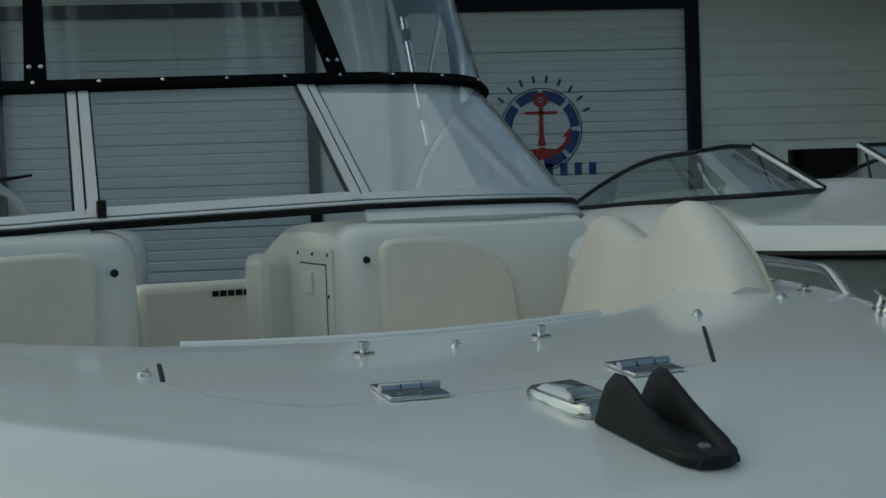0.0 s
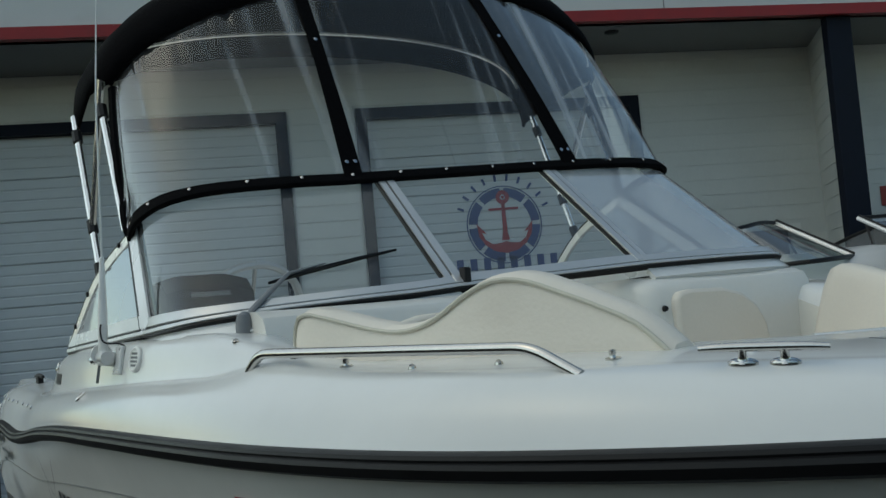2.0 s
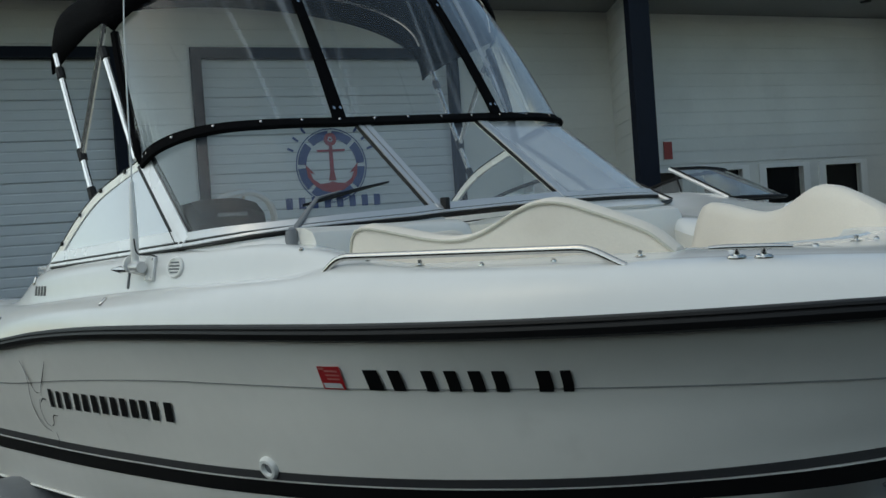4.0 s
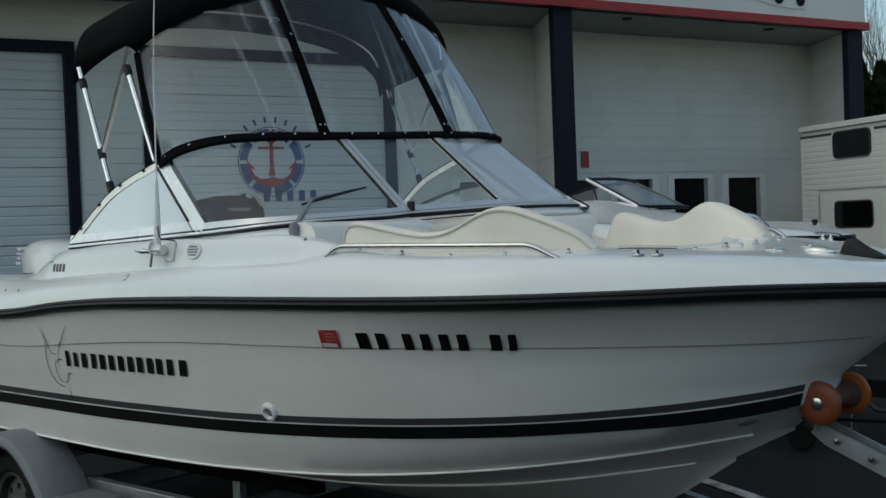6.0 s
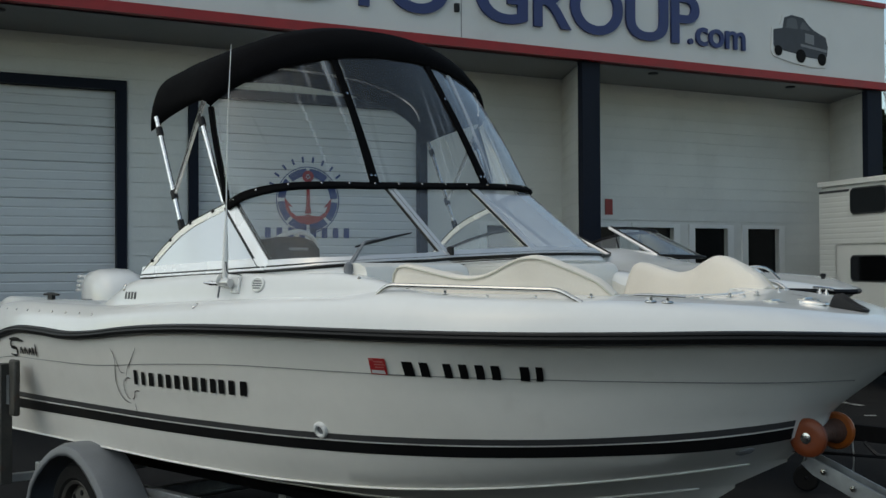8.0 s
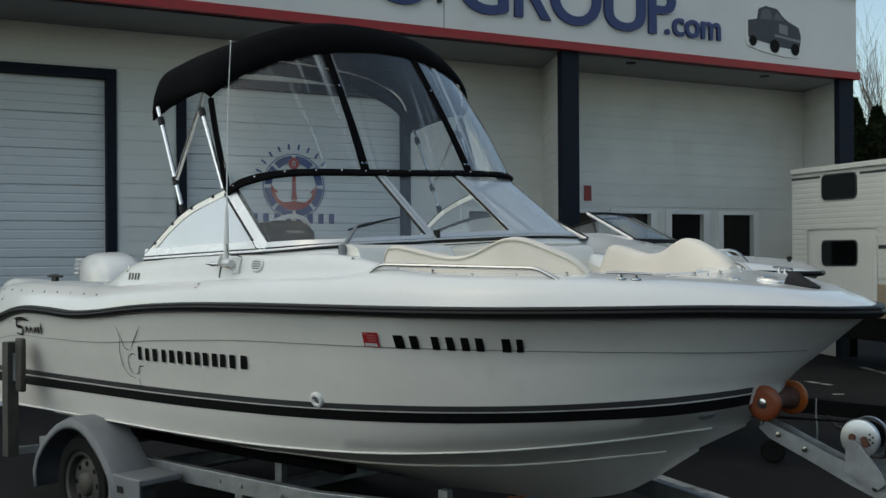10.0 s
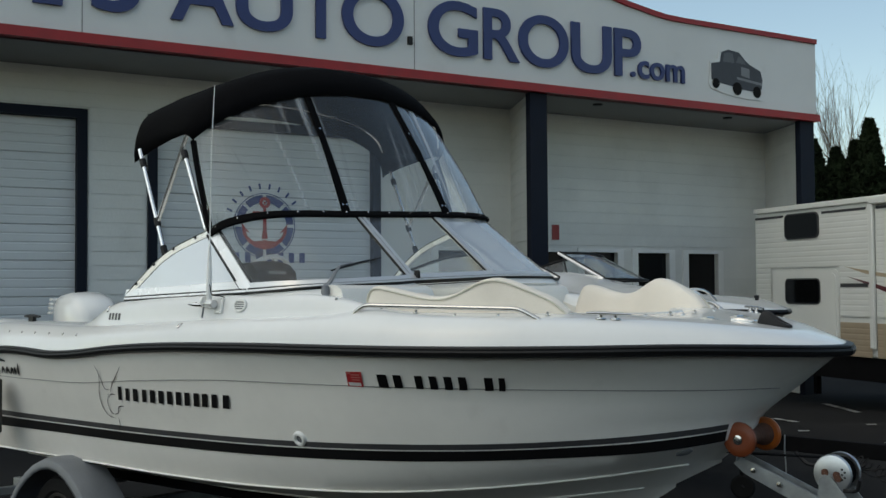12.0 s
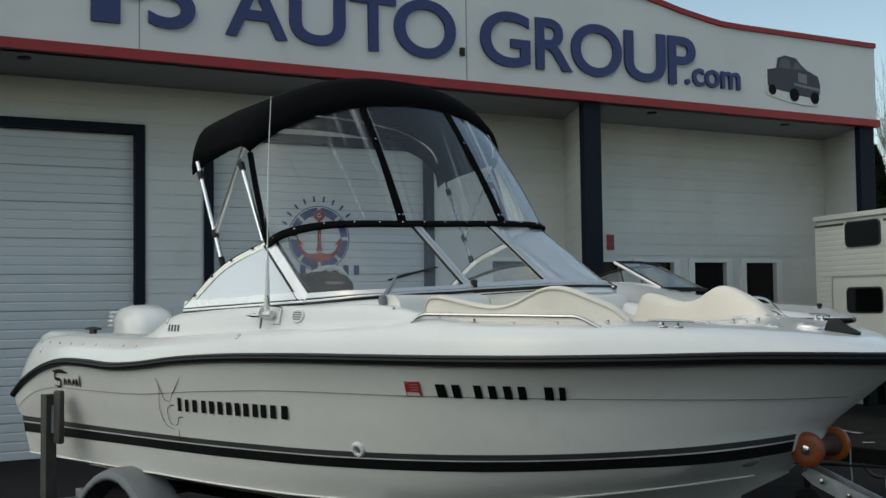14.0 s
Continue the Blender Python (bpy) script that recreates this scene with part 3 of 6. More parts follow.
def build_boat():
    boat = thing("motorboat", "white bowrider motorboat with black stripes and canvas top on trailer", "boat", BOAT)
    stripes = []
    bm = bmesh.new()
    for s in (-1, 1):
        lines = hull_lines(s)
        grid(bm, lines)
        stripes.append(lines)
    # transom
    port, star = [l[0] for l in stripes[1]], [l[0] for l in stripes[0]]
    grid(bm, [star, port])
    bmesh.ops.remove_doubles(bm, verts=bm.verts, dist=0.002)
    hull = part("hull", bm, GEL_LOW, boat, "white gelcoat hull with black and grey stripes")
    for s, lines in zip((-1, 1), stripes):
        part("stripe", offset_strip(lines[5], lines[6], s, 0, NU - 2), GREY_TAPE, hull, "dark grey stripe")
        part("stripe", offset_strip(lines[7], lines[8], s, 0, NU - 2), BLACK_TAPE, hull, "wide black stripe")
        kn = lines[2]
        part("pinstripe", offset_strip(kn, [p + Vector((0, 0, -0.0045)) for p in kn], s, 0, NU - 1, 0.002), LINE_INK, hull, "thin grey moulded line")
        for q, w in ((lines[10], 0.005), (lines[12], 0.0045)):
            part("spray_rail", tubed([p + Vector((0, 0.004 * s, -0.002)) for p in q[:-2]], w, 6), GEL_LOW, hull)
        # rub rail: a rounded section with a bright insert along its aft half
        rub = lines[0]
        bm = bmesh.new()
        rows = []
        for i, p in enumerate(rub):
            t = (rub[min(i + 1, NU - 1)] - rub[max(i - 1, 0)])
            o = Vector((t.y, -t.x, 0)).normalized()
            if o.dot(Vector((0.3 if i > NU - 4 else 0, s, 0))) < 0:
                o = -o
            if i == NU - 1:
                o = Vector((1, 0, 0))
            rows.append([p + o * a + Vector((0, 0, z)) for a, z in ((-0.012, -0.038), (0.012, -0.038), (0.028, -0.031), (0.034, -0.014), (0.031, -0.006), (0.024, -0.003), (0.026, 0.001), (0.023, 0.008), (0.013, 0.012), (-0.012, 0.013))])
        grid(bm, rows)
        part("rub_rail", bm, RUBBER, boat, "black rubber rub rail")
    # deck moulding
    bm = bmesh.new()
    for s in (-1, 1):
        rub = [p + Vector((0, 0, 0.008)) for p in side(RUB, NU, s)]
        dk, inn = side(DECK, NU, s), side(INNER, NU, s)
        l1 = between(rub, dk, 0.12, 0.004)
        l2 = between(rub, dk, 0.45, 0.018)
        l3 = between(rub, dk, 0.8, 0.016)
        cab = [max(0.0, min(1.0, (q.z - p.z - 0.02) / 0.06)) * max(0.0, min(1.0, (0.5 - p.x) / 0.3)) for p, q in zip(dk, inn)]

        def level(w, g, up):
            return [Vector((*p.lerp(q, w).xy, p.z + (q.z - p.z) * (g * c + w ** 0.6 * (1 - c)) + up)) for p, q, c in zip(dk, inn, cab)]

        m1, m2, m3 = [level(*q) for q in ((0.12, 0.015, 0.005), (0.185, 0.04, 0.005), (0.20, 0.09, 0.005), (0.235, 0.36, 0.006), (0.28, 0.68, 0.007))], [level(*q) for q in ((0.335, 0.90, 0.008), (0.42, 0.985, 0.01))], [level(*q) for q in ((0.65, 1.0, 0.01), (0.92, 1.0, 0.008))]
        lip = [p + Vector((0, -math.copysign(0.02, s), -0.03)) for p in inn]
        grid(bm, [rub, l1, l2, l3, dk, *m1, *m2, *m3, inn, lip])
    bmesh.ops.remove_doubles(bm, verts=bm.verts, dist=0.002)
    global DECK_TREE
    DECK_TREE = BVHTree.FromBMesh(bm)
    part("deck", bm, GEL, boat, "glossy white gelcoat deck")
    build_interior(boat)
    build_windshield(boat)
    build_canopy(boat)
    build_deck_gear(boat)
    build_graphics(boat)
    build_helm(boat)
    build_outboard(boat)
    return boat


def build_interior(boat):
    bm = bmesh.new()
    # bow well and cockpit: walls dropping from the coaming to the sole
    for s in (-1, 1):
        inn = [p + Vector((0, -math.copysign(0.02, s), -0.03)) for p in side(INNER, NU, s)]
        mid = [Vector((p.x, math.copysign(min(abs(p.y) * 0.97, max(0.0, line_at(S_TOP, p.x)[0] - 0.06)), s), 1.28)) for p in inn]
        low = [Vector((min(p.x, 0.9), math.copysign(min(abs(p.y) * 0.8, max(0.0, line_at(CHINE, min(p.x, 0.9))[0] - 0.14)), s), 0.96)) for p in inn]
        grid(bm, [inn, mid, low])
    part("liner", bm, LINER, boat, "cream moulded cockpit liner")
    bm = bmesh.new()
    grid(bm, [[(x, q * (line_at(CHINE, x)[0] - 0.13), 0.97) for q in (-1, 0, 1)] for x in (-3.2, -2, -1, -0.4, 0, 0.3, 0.6, 0.8, 0.95)])
    part("sole", bm, LINER, boat, "cream cockpit sole")
    # bow seats
    for s in (-1, 1):
        bm = bmesh.new()
        outer = [(0.0, 0.92), (0.35, 0.85), (0.7, 0.74), (1.0, 0.56), (1.12, 0.3)]
        innr = [(0.0, 0.34), (0.35, 0.33), (0.7, 0.28), (0.95, 0.2), (1.02, 0.0)]
        grid(bm, [[(x, s * y, z) for (x, y), z in ((o, 1.2), (o, 1.27), (o, 1.30), (i, 1.30), (i, 1.27), (i, 0.98))] for o, i in zip(outer, innr)])
        part("bow_seat", bm, VINYL, boat, "cream vinyl bow seat")
    # consoles with their front cushions
    for s in (-1, 1):
        bm = bmesh.new()
        a, b = 0.25, 0.97
        pr = [(0.14, 0.98), (0.13, 1.30), (0.115, 1.66), (0.108, 1.745), (0.092, 1.772), (0.05, 1.788), (-0.10, 1.796), (-0.42, 1.79), (-0.75, 1.70), (-0.8, 0.98)]
        ys = [a, a + 0.012, a + 0.035, a + 0.07, b - 0.12, b]
        ins = [0.055, 0.03, 0.01, 0, 0, 0.0]
        rows = [[(x - i, s * y, z - i * 0.5) for x, z in pr] for y, i in zip(ys, ins)]
        vs = grid(bm, rows)
        bm.faces.new(vs[0])
        bm.faces.new(vs[-1])
        cons = part("console", bm, CONSOLE, boat, "white moulded console")
        bm = bmesh.new()
        prof = [(0.35, 1.30), (0.347, 1.70), (0.352, 1.728), (0.37, 1.742), (0.41, 1.748), (0.55, 1.744), (0.63, 1.722), (0.69, 1.68), (0.725, 1.62), (0.745, 1.5), (0.76, 1.30)]
        outline_slab(bm, [(y, z) for y, z in prof], Matrix(((0, 0, 1, 0.10), (s, 0, 0, 0), (0, 1, 0, 0), (0, 0, 0, 1))), 0.04)
        part("backrest", bm, VINYL, cons, "cream vinyl backrest cushion", bevel=0.012)
    # aft seats
    for y0, y1 in ((-0.9, -0.02), (0.03, 0.62)):
        bm = bmesh.new()
        box(bm, -2.4, -2.2, y0, y1, 0.95, 1.52)
        part("aft_seat", bm, VINYL, boat, "cream vinyl aft seat back", bevel=0.04)
    part("aft_coaming", boxed(-3.2, -2.42, -0.88, 0.88, 0.98, 1.47), LINER, boat, "cream aft bulkhead", bevel=0.03)
    bolster(boat, -1)
    bolster(boat, 1)


def bolster(boat, s):
    """The wave-topped padded backrest along the bow well."""
    keys = [(0.262, 0.93, 1.70), (0.268, 0.929, 1.755), (0.285, 0.927, 1.779), (0.315, 0.922, 1.786), (0.372, 0.911, 1.778), (0.463, 0.883, 1.757), (0.542, 0.860, 1.740), (0.602, 0.844, 1.733), (0.673, 0.826, 1.738), (0.732, 0.811, 1.757), (0.80, 0.791, 1.792), (0.855, 0.774, 1.813), (0.904, 0.759, 1.818), (0.95, 0.743, 1.811), (1.021, 0.719, 1.785), (1.10, 0.689, 1.751), (1.162, 0.665, 1.719), (1.222, 0.645, 1.665)]
    top = curve_points(keys, 40)
    bm, rows, line = bmesh.new(), [], []
    for p in top:
        c = Vector((p.x, s * p.y, 0))
        o = Vector((0.25, s, 0)).normalized()
        h = p.z
        rows.append([c + o * a + Vector((0, 0, z)) for a, z in ((0.03, 1.60), (0.035, h - 0.06), (0.03, h - 0.02), (0.012, h - 0.003), (-0.022, h), (-0.045, h - 0.010), (-0.065, h - 0.045), (-0.10, h - 0.14), (-0.20, 1.30))])
        line.append(c + o * 0.033 + Vector((0, 0, h - 0.016)))
    vs = grid(bm, rows)
    bm.faces.new(vs[0]), bm.faces.new(vs[-1][::-1])
    b = part("bow_bolster", bm, VINYL, boat, "cream vinyl bolster with a wave-shaped top")
    part("piping", tubed(line, 0.005, 6), PIPING, b)


def bar(a, b, w, t, n):
    """A flat bar from a to b, w wide across and t thick along n."""
    a, b, n = Vector(a), Vector(b), Vector(n).normalized()
    s = (b - a).cross(n).normalized() * w / 2
    bm = bmesh.new()
    grid(bm, [[p - s - n * t / 2, p + s - n * t / 2, p + s + n * t / 2, p - s + n * t / 2] for p in (a, b)], closed_v=True)
    vs = list(bm.verts)
    bm.faces.new(vs[:4])
    bm.faces.new(vs[4:8][::-1])
    return bm


# corners of the windshield, starboard half; the port half mirrors them
W_AFT, W_COR_B, W_COR_T = (-1.59, 1.095, 1.730), (-0.455, 1.105, 1.772), (-0.885, 1.012, 2.093)
W_MID_B, W_MID_T = (0.0, 0.350, 1.811), (-0.445, 0.325, 2.182)
W_TOP = [W_COR_T, (-0.80, 1.02, 2.122), (-0.70, 1.012, 2.142), (-0.59, 0.98, 2.157), (-0.51, 0.90, 2.167), (-0.465, 0.76, 2.174), (-0.455, 0.55, 2.181), W_MID_T]
HEM = W_TOP[:-1] + [(-0.452, 0.435, 2.182)]
W_BOT = [W_COR_B, (-0.30, 1.10, 1.778), (-0.14, 1.06, 1.784), (-0.03, 0.96, 1.79), (0.01, 0.80, 1.797), (0.012, 0.55, 1.806), W_MID_B]


def rise(y):
    """The screen stands slightly higher to port."""
    return 0.005 + 0.035 * max(0.0, y + 0.5)


def sweep(line, ups, prof):
    """A closed section carried along a line: prof gives (up, out) offsets; out points away from the boat's middle."""
    bm, rows = bmesh.new(), []
    n = len(line)
    for i, p in enumerate(line):
        t = (line[min(i + 1, n - 1)] - line[max(i - 1, 0)]).normalized()
        u = (ups[i] - t * ups[i].dot(t)).normalized()
        o = t.cross(u)
        if o.dot(Vector((p.x + 1.2, p.y, 0.8))) < 0:
            o = -o
        rows.append([p + u * a + o * b for a, b in prof])
    vs = grid(bm, rows, closed_v=True)
    bm.faces.new(vs[0]), bm.faces.new(vs[-1][::-1])
    return bm


def rect(a0, a1, b0, b1):
    return [(a0, b0), (a1, b0), (a1, b1), (a0, b1)]


def framed(ws, line, ups, deep=1.0, label="", metal=None):
    """The sill of a pane: a bright bar, a dark line, a bright lip and a rubber gasket under it."""
    part("bottom_frame", sweep(line, ups, rect(-0.004, 0.026 * deep, -0.007, 0.011)), metal or ALU, ws, label, bevel=0.002)
    part("gasket_line", sweep(line, ups, rect(-0.011, -0.0045, -0.006, 0.009)), RUBBER, ws)
    part("bottom_lip", sweep(line, ups, rect(-0.024, -0.0115, -0.007, 0.014)), metal or ALU, ws, bevel=0.002)
    part("gasket", sweep(line, ups, rect(-0.030, -0.0245, -0.010, 0.010)), RUBBER, ws, "black rubber gasket")


def double_post(ws, a, b, across, n, w, name, metal):
    """Two bright bars side by side with a dark groove between and a dark edge inboard."""
    c = across.normalized()
    post = part(name, bar(a - c * w * 0.27, b - c * w * 0.27, w * 0.5, 0.024, n), metal, ws, "bright aluminium post")
    part("post_half", bar(a + c * w * 0.30, b + c * w * 0.30, w * 0.42, 0.020, n), metal, post)
    part("post_groove", bar(a, b, w * 1.24, 0.012, n), RUBBER, post, "dark rubber groove")


def build_windshield(boat):
    ws = part("windshield", tubed([(-0.012, -0.32, 1.812), (-0.012, 0.32, 1.835)], 0.010, 8), ALU, boat, "aluminium-framed walk-through windshield")
    mir = lambda p, s: Vector((p[0], s * p[1], p[2] + rise(s * p[1])))
    for s in (-1, 1):
        aft, cb, ct, mb, mt = (mir(p, s) for p in (W_AFT, W_COR_B, W_COR_T, W_MID_B, W_MID_T))
        n = Vector((0.63, 0, 0.77))
        topline = [mir(p, s) for p in curve_points(W_TOP, 24)]
        botline = [mir(p, s) for p in curve_points(W_BOT, 24)]
        ups = [b - a for a, b in zip(botline, topline)]
        part("pane", grid_mesh([botline, topline]), GLASS if s < 0 else GLASS_SKY_WHITE, ws, "tinted front pane" if s < 0 else "front pane whitened for sky glare")
        framed(ws, botline, ups)
        part("sill_skirt", sweep(botline, ups, rect(-0.075, -0.0300, -0.022, -0.004)), GEL, boat, "white moulded sill under the windshield")
        part("top_frame", tubed(topline, 0.008, 8), RUBBER, ws)
        double_post(ws, mb, mt, Vector((0, s, 0)), n, 0.054, "centre_post", ALU)
        side_up = (ct - cb).normalized()
        back = (aft - cb).normalized()
        double_post(ws, cb, ct, back, Vector((0.1, s, 0.35)), 0.07, "corner_post", SIDE_LIT_ALU)
        arc = curve_points([aft, aft.lerp(ct, 0.5) + Vector((-0.01, 0, 0.055)), ct], 14)
        base = [aft.lerp(cb, k / 13) for k in range(14)]
        part("side_pane", grid_mesh([base, arc]), SKY_PANE if s < 0 else GLASS, ws, "pale side pane whitened for its sky reflection" if s < 0 else "")
        framed(ws, base, [side_up] * 14, 1.5, metal=SIDE_LIT_ALU)
        part("side_frame", sweep(arc, [Vector((-0.3, 0, 1))] * 14, rect(-0.028, 0.004, -0.007, 0.010)), SIDE_LIT_ALU, ws, bevel=0.002)
        part("side_gasket", sweep(arc, [Vector((-0.3, 0, 1))] * 14, rect(0.0035, 0.009, -0.008, 0.009)), RUBBER, ws, "thin black edging")
        for k in (2, 5, 8, 11):
            part("edge_snap", lathed([(0.009, -0.004), (0.009, 0.004), (0.001, 0.006)], Matrix.Translation(arc[k] + Vector((0, s * 0.012, 0.0))) @ pose(0, 0, 0, -90 * s, 0, 0), 8), PLASTIC, ws, "black edge snap")
    mb, mt = mir(W_MID_B, 1), mir(W_MID_T, 1)
    star = lambda p: Vector((p.x, -p.y, p.z - rise(p.y) + rise(-p.y)))
    part("pane", grid_mesh([[star(mb), mb], [star(mt), mt]]), GLASS, ws, "tinted centre pane")
    part("top_frame", tubed([star(mt), mt], 0.008, 8), RUBBER, ws)
    framed(ws, [star(mb), star(mb).lerp(mb, 0.5), mb], [mt - mb] * 3, 1.25)


def arch(x, half, z_side, z_top, k=1.1, lean=0.0, n=41):
    """Points of a canopy bow from starboard to port; the top leans a little, high to port."""
    out = []
    for i in range(n):
        a = math.pi * i / (n - 1)
        up = max(0.0, math.sin(a))
        y = 0.03 - half * math.cos(a)
        out.append(Vector((x - lean * (1 - up), y, z_side + (z_top - z_side) * up ** k + 0.03 * y)))
    return out


def along(pts, fractions):
    """Points at the given fractions of a polyline's length."""
    d = np.r_[0, np.cumsum([(b - a).length for a, b in zip(pts[:-1], pts[1:])])]
    out = []
    for f in fractions:
        t = f * d[-1]
        i = min(max(int(np.searchsorted(d, t, "right")) - 1, 0), len(pts) - 2)
        out.append(pts[i].lerp(pts[i + 1], (t - d[i]) / (d[i + 1] - d[i])))
    return out


def crease(u, w, seed):
    """Depth of the long folds in the clear vinyl at the fraction u along and w up the curtain."""
    rnd = random.Random(seed)
    d = 0.0
    for k in range(30):
        c, slant, wide, deep = rnd.random(), rnd.uniform(-0.05, 0.05), rnd.uniform(0.004, 0.014), rnd.uniform(-0.007, 0.009)
        top = rnd.choice((0.45, 0.7, 1.0))
        fade = max(0.0, 1 - abs(w - 1.0) / top) if rnd.random() < 0.7 else max(0.0, 1 - w / top)
        d += deep * fade * math.exp(-((u - c - slant * (w - 0.5)) / wide) ** 2)
    corner = math.exp(-((u - 0.02) / 0.045) ** 2 - (w / 0.22) ** 2)
    return d + corner * 0.018 * math.sin(u * 330 + w * 25) * math.sin(w * 38 - u * 90)


def build_canopy(boat):
    # bows of the top, from the front edge aft
    bows = [arch(-0.73, 1.04, 2.64, 2.95, 1.2, 0.33), arch(-0.78, 1.06, 2.66, 3.04, 1.15, 0.29), arch(-0.87, 1.075, 2.67, 3.12, 1.1, 0.22), arch(-1.01, 1.08, 2.675, 3.155, 1.05, 0.10), arch(-1.22, 1.08, 2.66, 3.125, 0.9), arch(-1.45, 1.065, 2.62, 3.075, 0.68, -0.02), arch(-1.63, 1.055, 2.575, 3.01, 0.5, -0.04), arch(-1.72, 1.055, 2.565, 2.965, 0.6, -0.11), arch(-1.74, 1.06, 2.56, 2.925, 0.75, -0.13)]
    for b in bows[:1]:
        for i, p in enumerate(b):
            p.z += 0.006 * math.sin(i * 2.1) * math.sin(math.pi * i / 40)
    can = part("canopy", grid_mesh(bows), CANVAS, boat, "black canvas bimini top")
    can.modifiers.new("thick", "SOLIDIFY").thickness = 0.012
    for b in (bows[2], bows[6]):
        mid = Vector((-1.1, 0.03, 2.55))
        part("bow_tube", tubed([p.lerp(mid, 0.022) for p in b[2:-2]], 0.011, 8), BRIGHT, can, "polished steel bow")
    # clear curtain between the front bow and the windshield; its hem lies outside the panes, just below their top edge
    tops = [Vector((p.x, -p.y, p.z)) for p in curve_points(HEM, 20)]
    feet = [Vector((p.x, -p.y, p.z)) for p in curve_points(W_BOT, 20)]
    for k in range(1, 8):
        y = -HEM[-1][1] + 2 * HEM[-1][1] * k / 8
        tops.append(Vector((-0.452, y, 2.182)))
        feet.append(Vector((0.0, y, 1.811)))
    tops += [Vector((p.x, -p.y, p.z)) for p in tops[:20][::-1]]
    feet += [Vector((p.x, -p.y, p.z)) for p in feet[:20][::-1]]
    for p in tops + feet:
        p.z += rise(p.y)
    pane_up = [(p - q).normalized() for p, q in zip(tops, feet)]
    low = []
    for i, p in enumerate(tops):
        t = (tops[min(i + 1, len(tops) - 1)] - tops[max(i - 1, 0)]).normalized()
        n = t.cross(pane_up[i]).normalized()
        if n.dot(Vector((p.x + 1.2, p.y, 0.8))) < 0:
            n = -n
        low.append(p - pane_up[i] * (0.014 - 0.014 * p.y) + n * 0.016)
    s1, s2, last = 19, 27, len(low) - 1
    edge = arch(-0.74, 1.03, 2.635, 2.94, 1.2, 0.33, 401)
    f1 = next(k for k, p in enumerate(edge) if p.y > -0.42) / 400
    f2 = next(k for k, p in enumerate(edge) if p.y > 0.27) / 400

    def top_at(q):
        """The point of the front bow over the fractional column q of the hem."""
        f = f1 * q / s1 if q <= s1 else f1 + (f2 - f1) * (q - s1) / (s2 - s1) if q <= s2 else f2 + (1 - f2) * (q - s2) / (last - s2)
        return edge[min(400, round(400 * f))]

    fine, count = 6, 15
    rows = []
    for k in range(count):
        w = k / (count - 1)
        r = []
        for c in range(last * fine + 1):
            q = c / fine
            i = min(int(q), last - 1)
            a = low[i].lerp(low[i + 1], q - i)
            p = a.lerp(top_at(q), w)
            out = Vector((p.x + 1.2, p.y, 0.5)).normalized()
            r.append(p + out * (0.012 * math.sin(math.pi * w) + crease(q / last, w, 11)))
        rows.append(r)
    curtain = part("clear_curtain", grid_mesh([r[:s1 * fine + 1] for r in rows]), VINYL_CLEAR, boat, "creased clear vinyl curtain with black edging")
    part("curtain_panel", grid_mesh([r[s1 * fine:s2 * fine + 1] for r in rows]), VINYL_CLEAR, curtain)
    part("curtain_panel", grid_mesh([r[s2 * fine:] for r in rows]), VINYL_SKY_WHITE, curtain, "clear vinyl panel whitened for sky glare")
    for col in (s1 * fine, s2 * fine):
        d = (rows[0][col + 2] - rows[0][col - 2]).normalized()
        face = d.cross(rows[-1][col] - rows[0][col]).normalized()
        if face.x < 0:
            face = -face
        line = [rows[0][col].lerp(rows[-1][col], k / 14) + face * (0.004 + 0.012 * math.sin(math.pi * k / 14)) for k in range(15)]
        bm = bmesh.new()
        wide = [0.030 - 0.008 * min(1.0, k / 9) for k in range(15)]
        grid(bm, [[p - d * w + face * 0.006, p + d * w + face * 0.006, p + d * w - face * 0.004, p - d * w - face * 0.004] for p, w in zip(line, wide)], closed_v=True)
        st = part("zip_strap", bm, CANVAS, curtain, "black canvas zip strap")
        for k, f in ((1, 0.015), (1, -0.015), (10, 0.0)):
            part("strap_snap", lathed([(0.008, 0), (0.007, 0.004), (0.001, 0.005)], Matrix.Translation(line[k] + d * f + face * 0.005) @ Vector((0, 0, 1)).rotation_difference(face).to_matrix().to_4x4(), 9), CHROME, st)
    part("hem", sweep(low, pane_up, [(-0.022, -0.008), (-0.026, 0.002), (-0.022, 0.010), (-0.006, 0.012), (0.010, 0.009), (0.020, 0.010), (0.025, 0.004), (0.021, -0.008)]), CANVAS, curtain, "black canvas hem with snaps")
    for col in (0, last * fine):
        part("hem", tubed([r[col] for r in rows], 0.019, 6), CANVAS, curtain)
    for f in [0.02 + 0.96 * k / 15 for k in range(16)]:
        q = along(low, [f])[0]
        q = q + Vector((0.010, math.copysign(0.006, q.y), 0.010))
        part("hem_snap", lathed([(0.006, 0), (0.005, 0.003), (0.001, 0.004)], Matrix.Translation(q) @ Vector((0, 0, 1)).rotation_difference(Vector((0.7, math.copysign(0.4, q.y), 0.5))).to_matrix().to_4x4(), 8), CHROME, curtain)
    # folding frame: an aft leg from the side rail, a crossing leg, and an upright beside the curtain
    for s, half, up in ((-1, 1.036, 0.0), (1, 1.085, 0.03)):
        foot, aft, fore = Vector((-1.298, s * half, 2.0 + 1.6 * up)), Vector((-1.545, s * half, 2.60 + up)), Vector((-1.10, s * half, 2.53 + up))
        knee, hem = foot.lerp(aft, 0.27), Vector((-0.905, s * half, 2.10 + up))
        for p, q in ((foot, aft), (knee, fore + Vector((0.02, 0, 0.11))), (hem, fore)):
            part("bow_leg", tubed([p, q], 0.0125, 8), BRIGHT, can, "polished steel bow leg")
